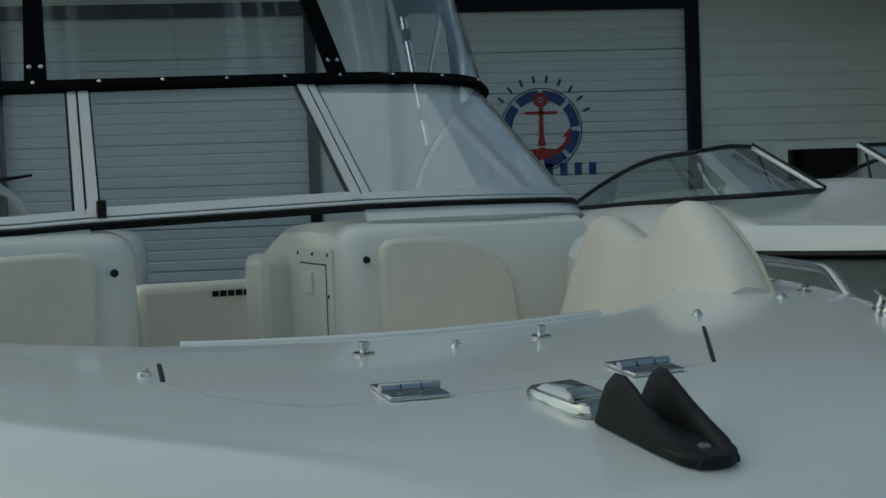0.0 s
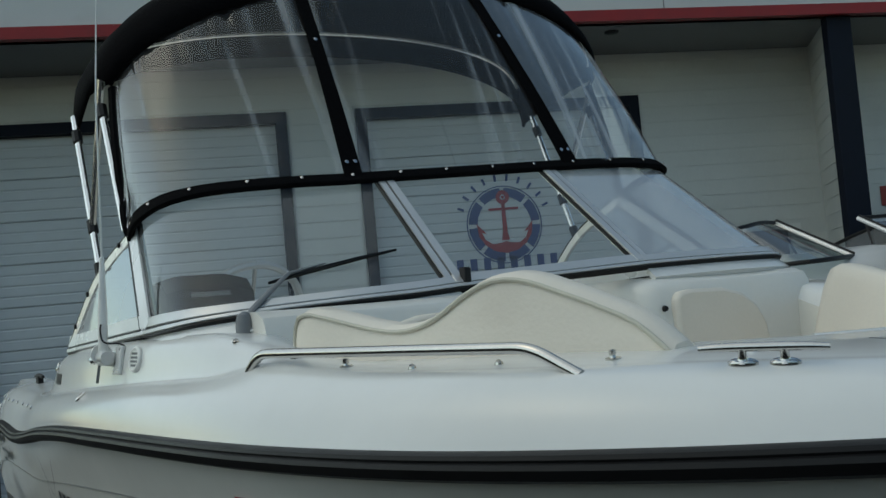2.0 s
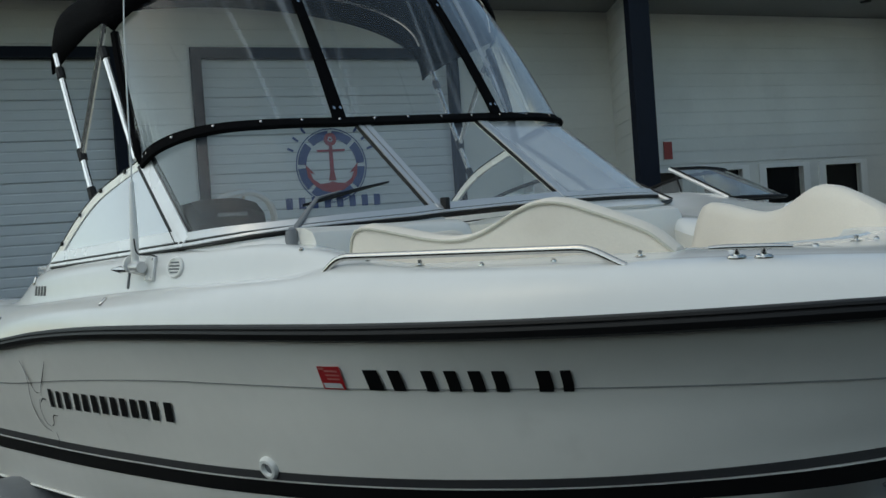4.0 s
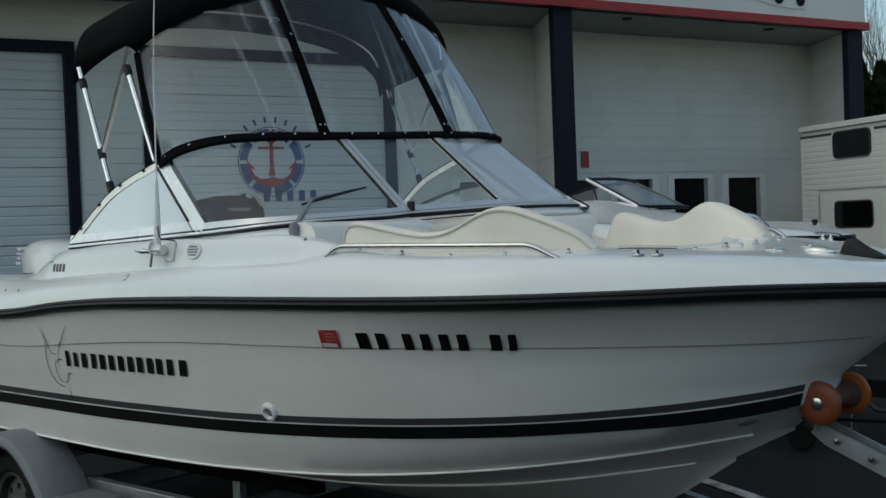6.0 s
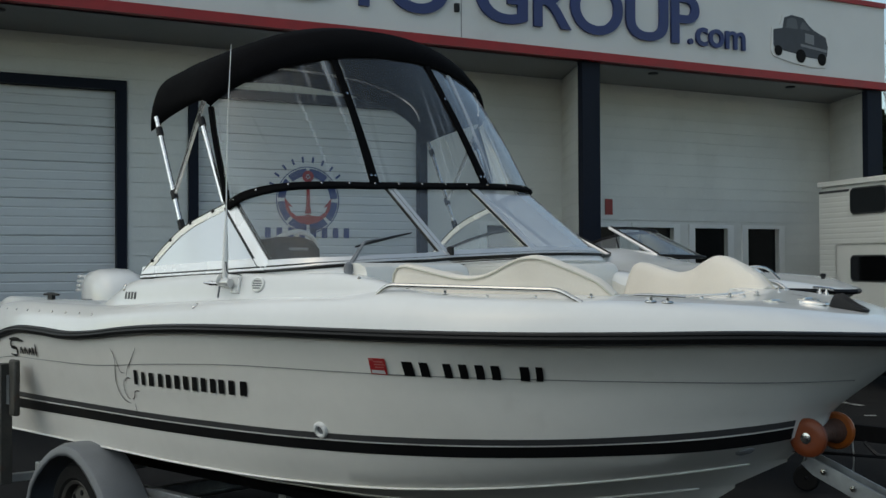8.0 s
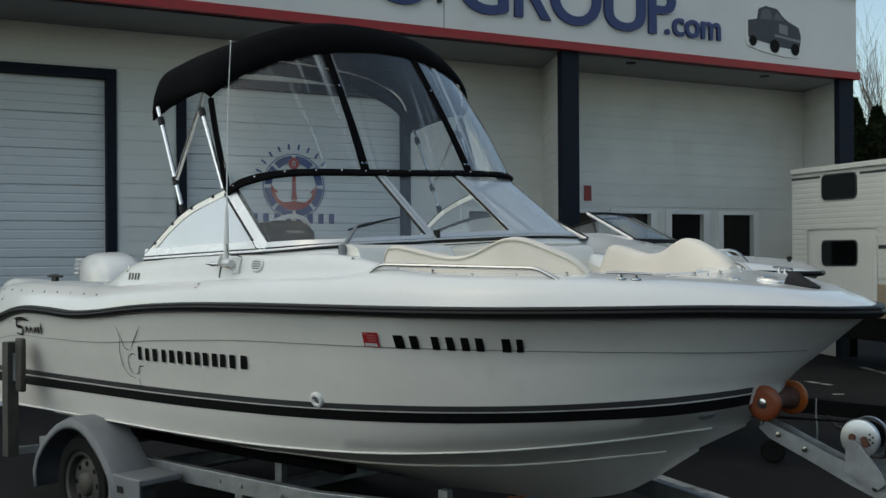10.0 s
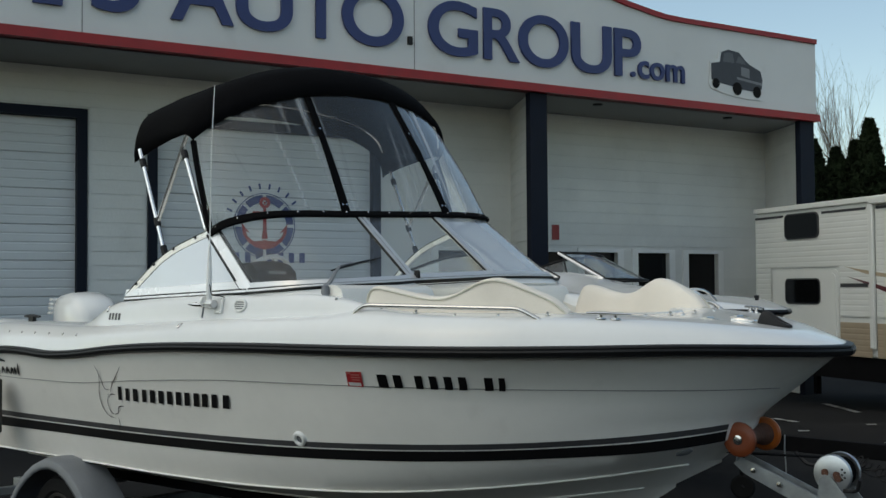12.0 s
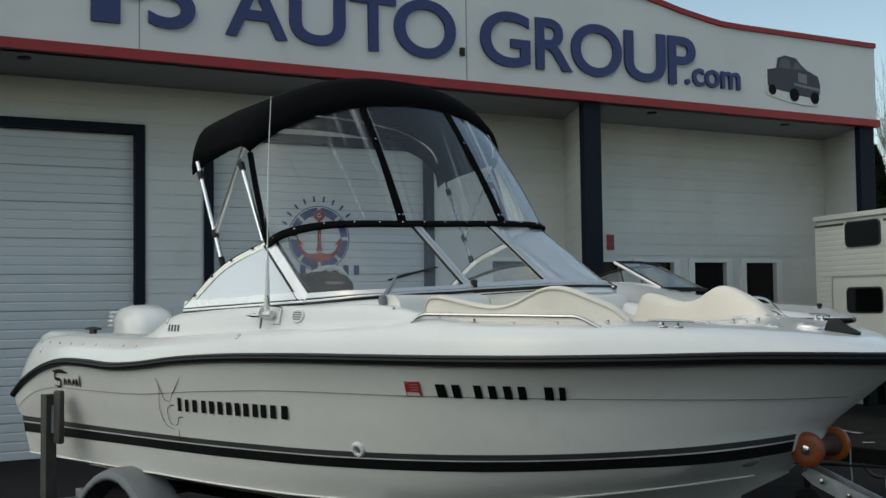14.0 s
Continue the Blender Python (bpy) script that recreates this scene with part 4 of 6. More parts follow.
        for p, d in ((foot, aft - foot), (knee, aft - foot), (foot.lerp(aft, 0.86), aft - foot), (fore, fore - hem)):
            d = d.normalized() * 0.024
            part("joint", tubed([p - d, p + d], 0.019, 8), PLASTIC, can, "black plastic joint")


def grid_mesh(rows):
    bm = bmesh.new()
    grid(bm, rows)
    return bm


# ---- deck gear ----
def deck_at(x, y, top=2.2):
    hit, normal, _, _ = DECK_TREE.ray_cast(Vector((x, y, top)), Vector((0, 0, -1)))
    return (hit, normal) if hit else (Vector((x, y, 1.65)), Vector((0, 0, 1)))


def seat_on_deck(x, y, turn=0.0):
    p, n = deck_at(x, y)
    if n.z < 0:
        n = -n
    q = Vector((0, 0, 1)).rotation_difference(n).to_matrix().to_4x4()
    return Matrix.Translation(p) @ q @ pose(0, 0, 0, 0, 0, turn)


def shift(m, dx=0, dy=0, dz=0):
    return m @ Matrix.Translation((dx, dy, dz))


def cleat(boat, s):
    m = seat_on_deck(1.457, s * 0.697, -s * 36)
    bm = bmesh.new()
    pts = [(-0.096, 0, 0.026), (-0.07, 0, 0.0275), (-0.04, 0, 0.028), (0.04, 0, 0.028), (0.07, 0, 0.0275), (0.096, 0, 0.026)]
    tube(bm, [m @ Vector(p) for p in pts], [0.0055, 0.0065, 0.0072, 0.0072, 0.0065, 0.0055], 12)
    c = part("cleat", bm, CHROME, boat, "polished steel mooring cleat")
    for x in (-0.031, 0.031):
        p = part("cleat_post", lathed([(0.001, 0), (0.012, 0.004), (0.0085, 0.008), (0.0068, 0.014), (0.0075, 0.025), (0.001, 0.026)], shift(m, x), 14), CHROME, c)
        part("cleat_foot", lathed([(0.020, -0.001), (0.020, 0.004), (0.016, 0.0075), (0.001, 0.008)], shift(m, x) @ Matrix.Diagonal((1.15, 0.55, 1, 1)), 18), CHROME, p)


def rounded(keys, r, n=6):
    """A polyline with its inner corners rounded off over the length r."""
    k = [Vector(p) for p in keys]
    out = [k[0]]
    for a, b, c in zip(k[:-2], k[1:-1], k[2:]):
        p, q = b + (a - b).normalized() * r, b + (c - b).normalized() * r
        out += [p.lerp(b, t).lerp(b.lerp(q, t), t) for t in (i / n for i in range(n + 1))]
    return out + [k[-1]]


def hand_rail(boat, s):
    a, b = deck_at(0.317, s * 1.096)[0], deck_at(1.216, s * 0.86)[0]
    sink = Vector((0, 0, 0.006))
    keys = [a - sink, (0.378, s * 1.092, 1.694), (1.128, s * 0.893, 1.679), b - sink]
    part("hand_rail", tubed(rounded(keys, 0.035), 0.0105, 12), CHROME, boat, "polished steel hand rail")


def snap(boat, x, y, tall=False, z=None, axis=None):
    m = seat_on_deck(x, y) if z is None else Matrix.Translation((x, y, z)) @ Vector((0, 0, 1)).rotation_difference(Vector(axis)).to_matrix().to_4x4()
    if tall:
        bm = lathed([(0.001, 0), (0.014, 0), (0.014, 0.0025), (0.006, 0.0035), (0.005, 0.007), (0.0065, 0.008), (0.0065, 0.016), (0.001, 0.017)], m, 10)
        return part("cover_fastener", bm, CHROME, boat, "steel turn-button fastener")
    bm = lathed([(0.001, 0), (0.0085, 0), (0.0075, 0.004), (0.005, 0.0055), (0.005, 0.008), (0.001, 0.009)], m, 9)
    return part("snap", bm, CHROME, boat)


def hinge(boat, y):
    m = seat_on_deck(1.655, y, 0)
    bm = bmesh.new()
    box(bm, -0.032, -0.003, -0.034, 0.034, 0, 0.005, m)
    box(bm, 0.003, 0.034, -0.034, 0.034, 0, 0.005, m)
    h = part("hinge", bm, CHROME, boat, "steel butt hinge", bevel=0.0015)
    for a, b in ((-0.034, -0.013), (-0.011, 0.011), (0.013, 0.034)):
        part("knuckle", tubed([m @ Vector((0, a, 0.006)), m @ Vector((0, b, 0.006))], 0.006, 8), CHROME, h)


def nav_light(boat):
    m = seat_on_deck(1.752, -0.022, 8) @ Matrix.Diagonal((0.82, 0.82, 0.8, 1))
    out = lambda k, z: [m @ Vector((x, y, z)) for x, y in ((-0.065 * k, 0.028 * k), (-0.04 * k, 0.042 * k), (0.05 * k, 0.042 * k), (0.068 * k, 0.028 * k), (0.068 * k, -0.028 * k), (0.05 * k, -0.042 * k), (-0.04 * k, -0.042 * k), (-0.065 * k, -0.028 * k))]
    bm = bmesh.new()
    vs = grid(bm, [out(1, 0), out(1, 0.006), out(0.9, 0.014)], closed_v=True)
    bm.faces.new(vs[-1])
    n = part("bow_light", bm, CHROME, boat, "chrome bow navigation light")
    bm = bmesh.new()
    hood = lambda x0, x1, w, z: [m @ Vector(p) for p in ((x0, w, z), (x1, w, z), (x1, -w, z), (x0, -w, z))]
    vs = grid(bm, [hood(-0.045, 0.028, 0.030, 0.013), hood(-0.04, 0.022, 0.024, 0.019), hood(-0.03, 0.0, 0.018, 0.023)], closed_v=True)
    bm.faces.new(vs[-1])
    part("lens_hood", bm, CHROME, n, bevel=0.002)
    for k in range(5):
        z = 0.0145 + 0.0018 * k
        box_bm = boxed(0.026 - 0.005 * k, 0.030 - 0.005 * k, -0.024 + 0.001 * k, 0.024 - 0.001 * k, z, z + 0.0015, m=m)
        part("rib", box_bm, CHROME, n)
    for y in (-0.024, 0.024):
        part("screw", lathed([(0.001, 0.002), (0.007, 0.001), (0.008, 0), (0.001, 0)], shift(m, 0.05, y, 0.014), 10), CHROME, n)


def bow_chock(boat):
    """The black moulded fairlead: two thick flared cheeks on a round-nosed foot, open between them."""
    m = seat_on_deck(1.888, -0.002, 4) @ Matrix.Diagonal((0.86, 0.92, 0.86, 1))
    nose = [(-0.078, -0.036), (0.05, -0.036)] + [(0.055 + 0.038 * math.cos(radians(a)), 0.036 * math.sin(radians(a))) for a in range(-75, 76, 15)] + [(0.05, 0.036), (-0.078, 0.036)]
    bm = bmesh.new()
    outline_slab(bm, nose, m, 0.014)
    ch = part("bow_chock", bm, PLASTIC, boat, "black moulded anchor chock", bevel=0.004)
    prof = [(-0.078, 0.010), (-0.074, 0.034), (-0.066, 0.056), (-0.056, 0.066), (-0.044, 0.067), (-0.028, 0.060), (0.0, 0.044), (0.03, 0.030), (0.06, 0.021), (0.086, 0.013)]
    for s in (-1, 1):
        bm = bmesh.new()
        rows = []
        for x, h in prof:
            o = 0.037 if x < 0.05 else 0.037 - (x - 0.05) * 0.35
            rows.append([m @ Vector((x, s * a, z)) for a, z in ((o, 0.002), (o, h * 0.55), (o - 0.003, h * 0.9), (o - 0.008, h), (o - 0.014, h * 0.96), (o - 0.019, h * 0.75), (o - 0.021, h * 0.3), (o - 0.021, 0.004))])
        vs = grid(bm, rows, closed_v=True)
        bm.faces.new(vs[0]), bm.faces.new(vs[-1][::-1])
        part("cheek", bm, PLASTIC, ch)
    part("screw", lathed([(0.001, 0.003), (0.006, 0.002), (0.007, 0), (0.001, 0)], shift(m, 0.06, 0, 0.014), 10), FENDER, ch)


def build_deck_gear(boat):
    # gaps and seam of the anchor locker lid
    for s in (-1, 1):
        lo, hi = ((1.41, -0.394), (1.515, -0.405)) if s < 0 else ((1.477, 0.346), (1.667, 0.22))
        pts = [deck_at(lo[0] + (hi[0] - lo[0]) * k / 8, lo[1] + (hi[1] - lo[1]) * k / 8)[0] for k in range(9)]
        part("seam", tubed(pts, [0.0025, 0.003, 0.003, 0.003, 0.003, 0.003, 0.003, 0.003, 0.0025], 6, flat=0.3), PLASTIC, boat, "dark gap beside the locker lid")
    pts = [deck_at(x, y)[0] for x, y in ((1.518, -0.405), (1.60, -0.37), (1.655, -0.32), (1.68, -0.28))] + [deck_at(1.682 - 0.014 * k / 18, -0.27 + 0.49 * k / 18)[0] for k in range(19)]
    part("seam", tubed(pts, 0.0008, 5, flat=0.3), SEAM_GREY, boat, "fine grey seam of the locker lid")
    rim = [p for p in side(INNER, 160, -1) if p.y > -0.37 and p.x > 1] + [p for p in side(INNER, 160, 1)[::-1] if p.y < 0.34 and p.x > 1]
    part("lid_lip", tubed([p + Vector((-0.004, 0, -0.006)) for p in rim], 0.013, 10), GEL, boat, "rounded white lip of the locker lid")
    for y in (-0.168, 0.128):
        hinge(boat, y)
    nav_light(boat)
    bow_chock(boat)
    for x, y in ((1.445, -0.147), (1.433, 0.111)):
        snap(boat, x, y, True)
    for x, y in ((1.44, -0.018), (1.475, -0.42), (1.39, 0.40), (1.36, -0.62), (1.30, 0.636)):
        snap(boat, x, y)
    for s in (-1, 1):
        cleat(boat, s)
        hand_rail(boat, s)
        for x, y, tall in ((0.17, 1.07, False), (0.437, 1.035, False), (0.623, 1.0, True), (0.813, 0.951, False), (0.999, 0.875, False), (1.197, 0.775, True)):
            snap(boat, x, s * y, tall)
        for k in range(9):
            x = -3.46 + 0.185 * k
            hit, nrm, _, _ = DECK_TREE.ray_cast(Vector((x, s * 2, 1.505)), Vector((0, -s, 0)))
            if hit:
                n = nrm if nrm.y * s > 0 else -nrm
                m = Matrix.Translation(hit) @ Vector((0, 0, 1)).rotation_difference(n).to_matrix().to_4x4()
                part("snap", lathed([(0.001, 0), (0.0085, 0), (0.0075, 0.004), (0.001, 0.007)], m, 9), CHROME, boat)
    side_gear(boat)


def on_side(x, z, s=-1):
    hit, nrm, _, _ = DECK_TREE.ray_cast(Vector((x, s * 2.0, z)), Vector((0, -s, 0)))
    if not hit:
        return Matrix.Translation((x, s * 1.17, z)) @ pose(0, 0, 0, 90 * -s, 0, 0)
    n = nrm if nrm.y * s > 0 else -nrm
    t = Vector((1, 0, 0))
    t = (t - n * t.dot(n)).normalized()
    b = n.cross(t)
    return Matrix.Translation(hit) @ Matrix((t, b, n)).transposed().to_4x4()


def side_gear(boat):
    # round louvred vent
    m = on_side(-0.469, 1.689)
    m = m @ Matrix.Diagonal((1.12, 0.84, 1, 1))
    v = part("vent", lathed([(0.044, 0), (0.044, 0.006), (0.040, 0.010), (0.034, 0.010), (0.033, 0.006), (0.001, 0.005)], m, 24), WHITE_PLASTIC, boat, "round white louvred vent")
    for k in range(4):
        y = -0.021 + 0.0135 * k
        w = math.sqrt(0.034 ** 2 - y * y) * 0.92
        part("slot", boxed(-w, w, y - 0.0036, y + 0.0036, 0.004, 0.0075, m=m), FENDER, v)
        part("louvre", boxed(-w, w, y + 0.0036, y + 0.0085, 0.004, 0.010, m=m), WHITE_PLASTIC, v)
    # aerial on a fold-down mount
    m = on_side(-0.664, 1.69)
    a = part("aerial_mount", boxed(0.0, 0.062, -0.045, 0.040, 0, 0.012, m=m), WHITE_PLASTIC, boat, "white ratchet aerial mount", bevel=0.003)
    for x, y in ((0.012, -0.035), (0.05, -0.035), (0.05, 0.03)):
        part("mount_screw", lathed([(0.005, 0.011), (0.004, 0.014), (0.001, 0.0145)], shift(m, x, y), 8), CHROME, a)
    part("bracket", boxed(-0.03, 0.012, -0.022, 0.022, 0.010, 0.055, m=m), WHITE_PLASTIC, a, bevel=0.006)
    part("knuckle", tubed([m @ Vector((-0.042, 0.0, 0.040)), m @ Vector((0.032, 0.0, 0.040))], 0.020, 14), ALU, a, "grey ratchet knuckle")
    part("ratchet_disc", tubed([m @ Vector((-0.050, 0.012, 0.040)), m @ Vector((-0.040, 0.012, 0.040))], 0.031, 16), WHITE_PLASTIC, a)
    part("lever", tubed([m @ Vector((-0.04, -0.006, 0.040)), m @ Vector((-0.10, -0.006, 0.042)), m @ Vector((-0.115, -0.006, 0.042)), m @ Vector((-0.185, -0.004, 0.044))], [0.012, 0.010, 0.014, 0.003], 8), CHROME, a)
    part("latch_strip", boxed(-0.055, -0.049, -0.075, -0.01, 0.036, 0.044, m=m), FENDER, a)
    foot = m @ Vector((-0.012, 0.0, 0.04))
    part("ferrule", tubed([foot, foot + Vector((-0.004, 0.003, 0.07))], 0.0145, 12), WHITE_PLASTIC, a)
    part("whip", tubed([foot + Vector((-0.004, 0.003, 0.06)), foot + Vector((-0.008, 0.008, 0.13)), foot + Vector((-0.014, 0.014, 0.22)), foot + Vector((-0.02, 0.02, 0.30)), foot + Vector((-0.021, 0.021, 0.305)), foot + Vector((-0.035, 0.04, 0.8)), foot + Vector((-0.045, 0.07, 1.17))], [0.0155, 0.0145, 0.011, 0.0075, 0.0032, 0.0026, 0.0018], 10), WHITE_PLASTIC, a, "white fibreglass whip")
    part("cable", tubed(curve_points([foot + Vector((0.012, -0.004, 0.10)), foot + Vector((0.025, -0.010, 0.085)), foot + Vector((0.030, -0.005, 0.05)), m @ Vector((0.045, 0.045, 0.012)), m @ Vector((0.06, 0.04, 0.002))], 14), 0.0028, 6), PLASTIC, a)
    # small side fittings
    for x, z in ((-0.889, 1.58), (-3.40, 1.45), (-1.74, 1.66)):
        m = on_side(x, z)
        part("side_fitting", lathed([(0.017, 0), (0.017, 0.004), (0.012, 0.008), (0.001, 0.009)], m @ Matrix.Diagonal((0.7, 1.25, 1, 1)), 14), CHROME, boat, "small chrome side fitting")
    # stern cleat
    for s in (-1, 1):
        p = deck_at(-2.86, s * 1.0)[0]
        bm = bmesh.new()
        tube(bm, [p + Vector((x, 0, z)) for x, z in ((-0.10, 0.032), (-0.03, 0.036), (0.03, 0.036), (0.10, 0.032))], [0.007, 0.011, 0.011, 0.007], 8)
        box(bm, p.x - 0.03, p.x + 0.03, p.y - 0.012, p.y + 0.012, p.z - 0.002, p.z + 0.034)
        part("stern_cleat", bm, PLASTIC, boat, "black plastic stern cleat")
    # through-hull outlet
    p, n = hull_at(-0.093, 1.035)
    m = Matrix.Translation(p) @ Vector((0, 0, 1)).rotation_difference(n).to_matrix().to_4x4()
    o = part("hull_outlet", lathed([(0.040, 0.0), (0.040, 0.008), (0.034, 0.016), (0.024, 0.017), (0.020, 0.010), (0.020, 0.004)], m, 22), WHITE_PLASTIC, boat, "white round through-hull outlet")
    part("bore", lathed([(0.001, 0.005), (0.021, 0.005)], m, 16), FENDER, o)
    # bow eye
    part("bow_eye", tubed(curve_points([(1.53, -0.012, 1.03), (1.585, -0.018, 1.035), (1.605, -0.018, 1.0), (1.585, -0.018, 0.965), (1.53, -0.012, 0.965)], 14), 0.006, 8), CHROME, boat, "steel bow eye")
    p, n = hull_at(1.585, 1.035)
    m = Matrix.Translation(p) @ Vector((0, 0, 1)).rotation_difference(n).to_matrix().to_4x4()
    part("drain_flap", lathed([(0.03, 0.0), (0.03, 0.006), (0.02, 0.012), (0.001, 0.013)], m @ Matrix.Diagonal((0.8, 1.3, 1, 1)), 14), FENDER, boat, "grey oval drain cover")


# ---- hull graphics ----
def line_at(keys, x):
    if id(keys) not in LINE_CACHE:
        LINE_CACHE[id(keys)] = [(p.x, p.y, p.z) for p in curve_points(keys, 160)]
    pts = LINE_CACHE[id(keys)]
    for a, b in zip(pts[:-1], pts[1:]):
        if a[0] <= x <= b[0]:
            w = (x - a[0]) / (b[0] - a[0] + 1e-9)
            return a[1] + (b[1] - a[1]) * w, a[2] + (b[2] - a[2]) * w
    return pts[-1][1], pts[-1][2]


LINE_CACHE = {}


def hull_at(x, z, lift=0.0):
    """The starboard topside at a station and height: place and outward normal."""
    def y(x, z):
        rows = [line_at(k, x) for k in (RUB, KNUCKLE, S_TOP, S_BOT, CHINE)]
        for (y0, z0), (y1, z1) in zip(rows[:-1], rows[1:]):
            if z >= z1:
                w = (z0 - z) / (z0 - z1 + 1e-9)
                return y0 + (y1 - y0) * w + 0.0055 * math.sin(math.pi * min(max(w, 0), 1))
        return rows[-1][0]
    p = Vector((x, -y(x, z), z))
    dx = Vector((0.02, -y(x + 0.02, z) + y(x, z), 0))
    dz = Vector((0, -y(x, z + 0.01) + y(x, z), 0.01))
    n = dx.cross(dz).normalized()
    if n.y > 0:
        n = -n
    return p + n * lift, n


def decal(bm, quad, n=3, m=3, lift=0.0055):
    """A patch on the topside, from four (x, z) corners: bottom left, bottom right, top right, top left."""
    a, b, c, d = (Vector((*q, 0)) for q in quad)
    rows = []
    for i in range(n + 1):
        w = i / n
        lo, hi = a.lerp(b, w), d.lerp(c, w)
        rows.append([hull_at(*lo.lerp(hi, j / m).xy, lift=lift)[0] for j in range(m + 1)])
    grid(bm, rows)
    return bm


def ink(bm, pts, w, n=16):
    """A drawn line on the topside through (x, z) points, w wide."""
    keys = curve_points([(x, 0, z) for x, z in pts], n)
    rows = []
    for i, p in enumerate(keys):
        t = keys[min(i + 1, n - 1)] - keys[max(i - 1, 0)]
        s = Vector((-t.z, 0, t.x)).normalized() * w * (0.3 + 0.7 * math.sin(math.pi * (i + 0.5) / n))
        rows.append([hull_at(p.x + s.x * q, p.z + s.z * q, 0.0055)[0] for q in (-0.5, 0.5)])
    grid(bm, rows)


def build_graphics(boat):
    marks = part("registration_marks", decal(bmesh.new(), ((0.5, 1.33), (0.501, 1.33), (0.501, 1.331), (0.5, 1.331))), BLACK_TAPE, boat, "row of black registration bars")
    zt = lambda x: 1.383 - 0.002 * (x - 0.47)
    for xa, xb in ((0.480, 0.530), (0.562, 0.602), (0.668, 0.703), (0.736, 0.771), (0.804, 0.839), (0.868, 0.903), (0.980, 1.016), (1.040, 1.066)):
        k = 0.012 + 0.03 * (xa - 0.47)
        part("bar", decal(bmesh.new(), ((xa - k, zt(xa) - 0.063), (xb - k, zt(xb) - 0.063), (xb, zt(xb)), (xa, zt(xa)))), BLACK_TAPE, marks)
    st = part("sticker", decal(bmesh.new(), ((0.298, 1.319), (0.383, 1.319), (0.402, 1.391), (0.315, 1.390))), STICKER, boat, "red registration sticker")
    for z0, z1, a, b, mm in ((1.324, 1.340, 0.308, 0.378, SIGNWHITE), (1.374, 1.380, 0.338, 0.388, PALE_RED), (1.362, 1.367, 0.335, 0.388, PALE_RED), (1.350, 1.355, 0.335, 0.382, PALE_RED), (1.381, 1.387, 0.318, 0.340, PALE_RED)):
        part("bar", decal(bmesh.new(), ((a, z0), (b, z0), (b, z1), (a, z1)), lift=0.007), mm, st)
    # model name, drawn as plain slanted bars, one or two for each character
    nm = part("name_marks", decal(bmesh.new(), ((-1.55, 1.143), (-1.515, 1.143), (-1.495, 1.222), (-1.53, 1.222))), BLACK_TAPE, boat, "row of black name bars")
    for a, b in ((-1.475, -1.44), (-1.40, -1.355), (-1.31, -1.27), (-1.235, -1.19), (-1.155, -1.11), (-1.075, -1.03), (-0.995, -0.95), (-0.92, -0.875), (-0.84, -0.795), (-0.77, -0.725), (-0.69, -0.645), (-0.60, -0.55)):
        z = 1.143 + (a + 1.56) * 0.014
        part("bar", decal(bmesh.new(), ((a, z), (b, z), (b + 0.02, z + 0.072), (a + 0.02, z + 0.072))), BLACK_TAPE, nm)
    bm = bmesh.new()
    for pts in (((-1.825, 1.297), (-1.78, 1.24), (-1.735, 1.175), (-1.69, 1.172)), ((-1.555, 1.305), (-1.61, 1.25), (-1.66, 1.20), (-1.68, 1.16)), ((-1.80, 1.28), (-1.79, 1.22), (-1.80, 1.16), (-1.785, 1.09), (-1.735, 1.035), (-1.66, 1.018)), ((-1.70, 1.15), (-1.715, 1.10), (-1.69, 1.05), (-1.66, 1.04)), ((-1.65, 1.04), (-1.62, 1.05), (-1.60, 1.085), (-1.55, 1.09)), ((-1.62, 1.02), (-1.618, 0.985), (-1.625, 0.955)), ((-1.70, 1.13), (-1.67, 1.15), (-1.63, 1.148))):
        ink(bm, [(x + 0.02 + (z - 1.02) * 0.29, 1.03 + (z - 1.02) * 1.1) for x, z in pts], 0.006)
    part("fish_outline", bm, BLACK_TAPE, boat, "thin black line drawing of a fish")
    bm = bmesh.new()
    for pts in (((-2.95, 1.283), (-3.05, 1.27), (-3.06, 1.245), (-2.97, 1.225), (-2.98, 1.195), (-3.08, 1.19)), ((-2.93, 1.20), (-2.90, 1.235), (-2.88, 1.20)), ((-2.86, 1.20), (-2.84, 1.235), (-2.81, 1.20)), ((-2.80, 1.20), (-2.77, 1.235), (-2.755, 1.20)), ((-2.74, 1.20), (-2.73, 1.24), (-2.715, 1.20)), ((-2.69, 1.195), (-2.675, 1.275)), ((-3.08, 1.285), (-2.98, 1.292), (-2.85, 1.282))):
        ink(bm, [(x - 0.04, z + 0.03) for x, z in pts], 0.022)
    part("script_marks", bm, BLACK_TAPE, boat, "black script shapes")
    for k in range(4):
        m = on_side(-1.70 + 0.036 * k, 1.618)
        part("model_mark", boxed(-0.010, 0.010, -0.020, 0.020, 0, 0.002, m=m), GREY_TAPE, boat)


STICKER = material("red_sticker", (0.42, 0.02, 0.025), 0.4, vary=0.12, scale=20)
PALE_RED = material("pale_red_print", (0.55, 0.20, 0.18), 0.5)


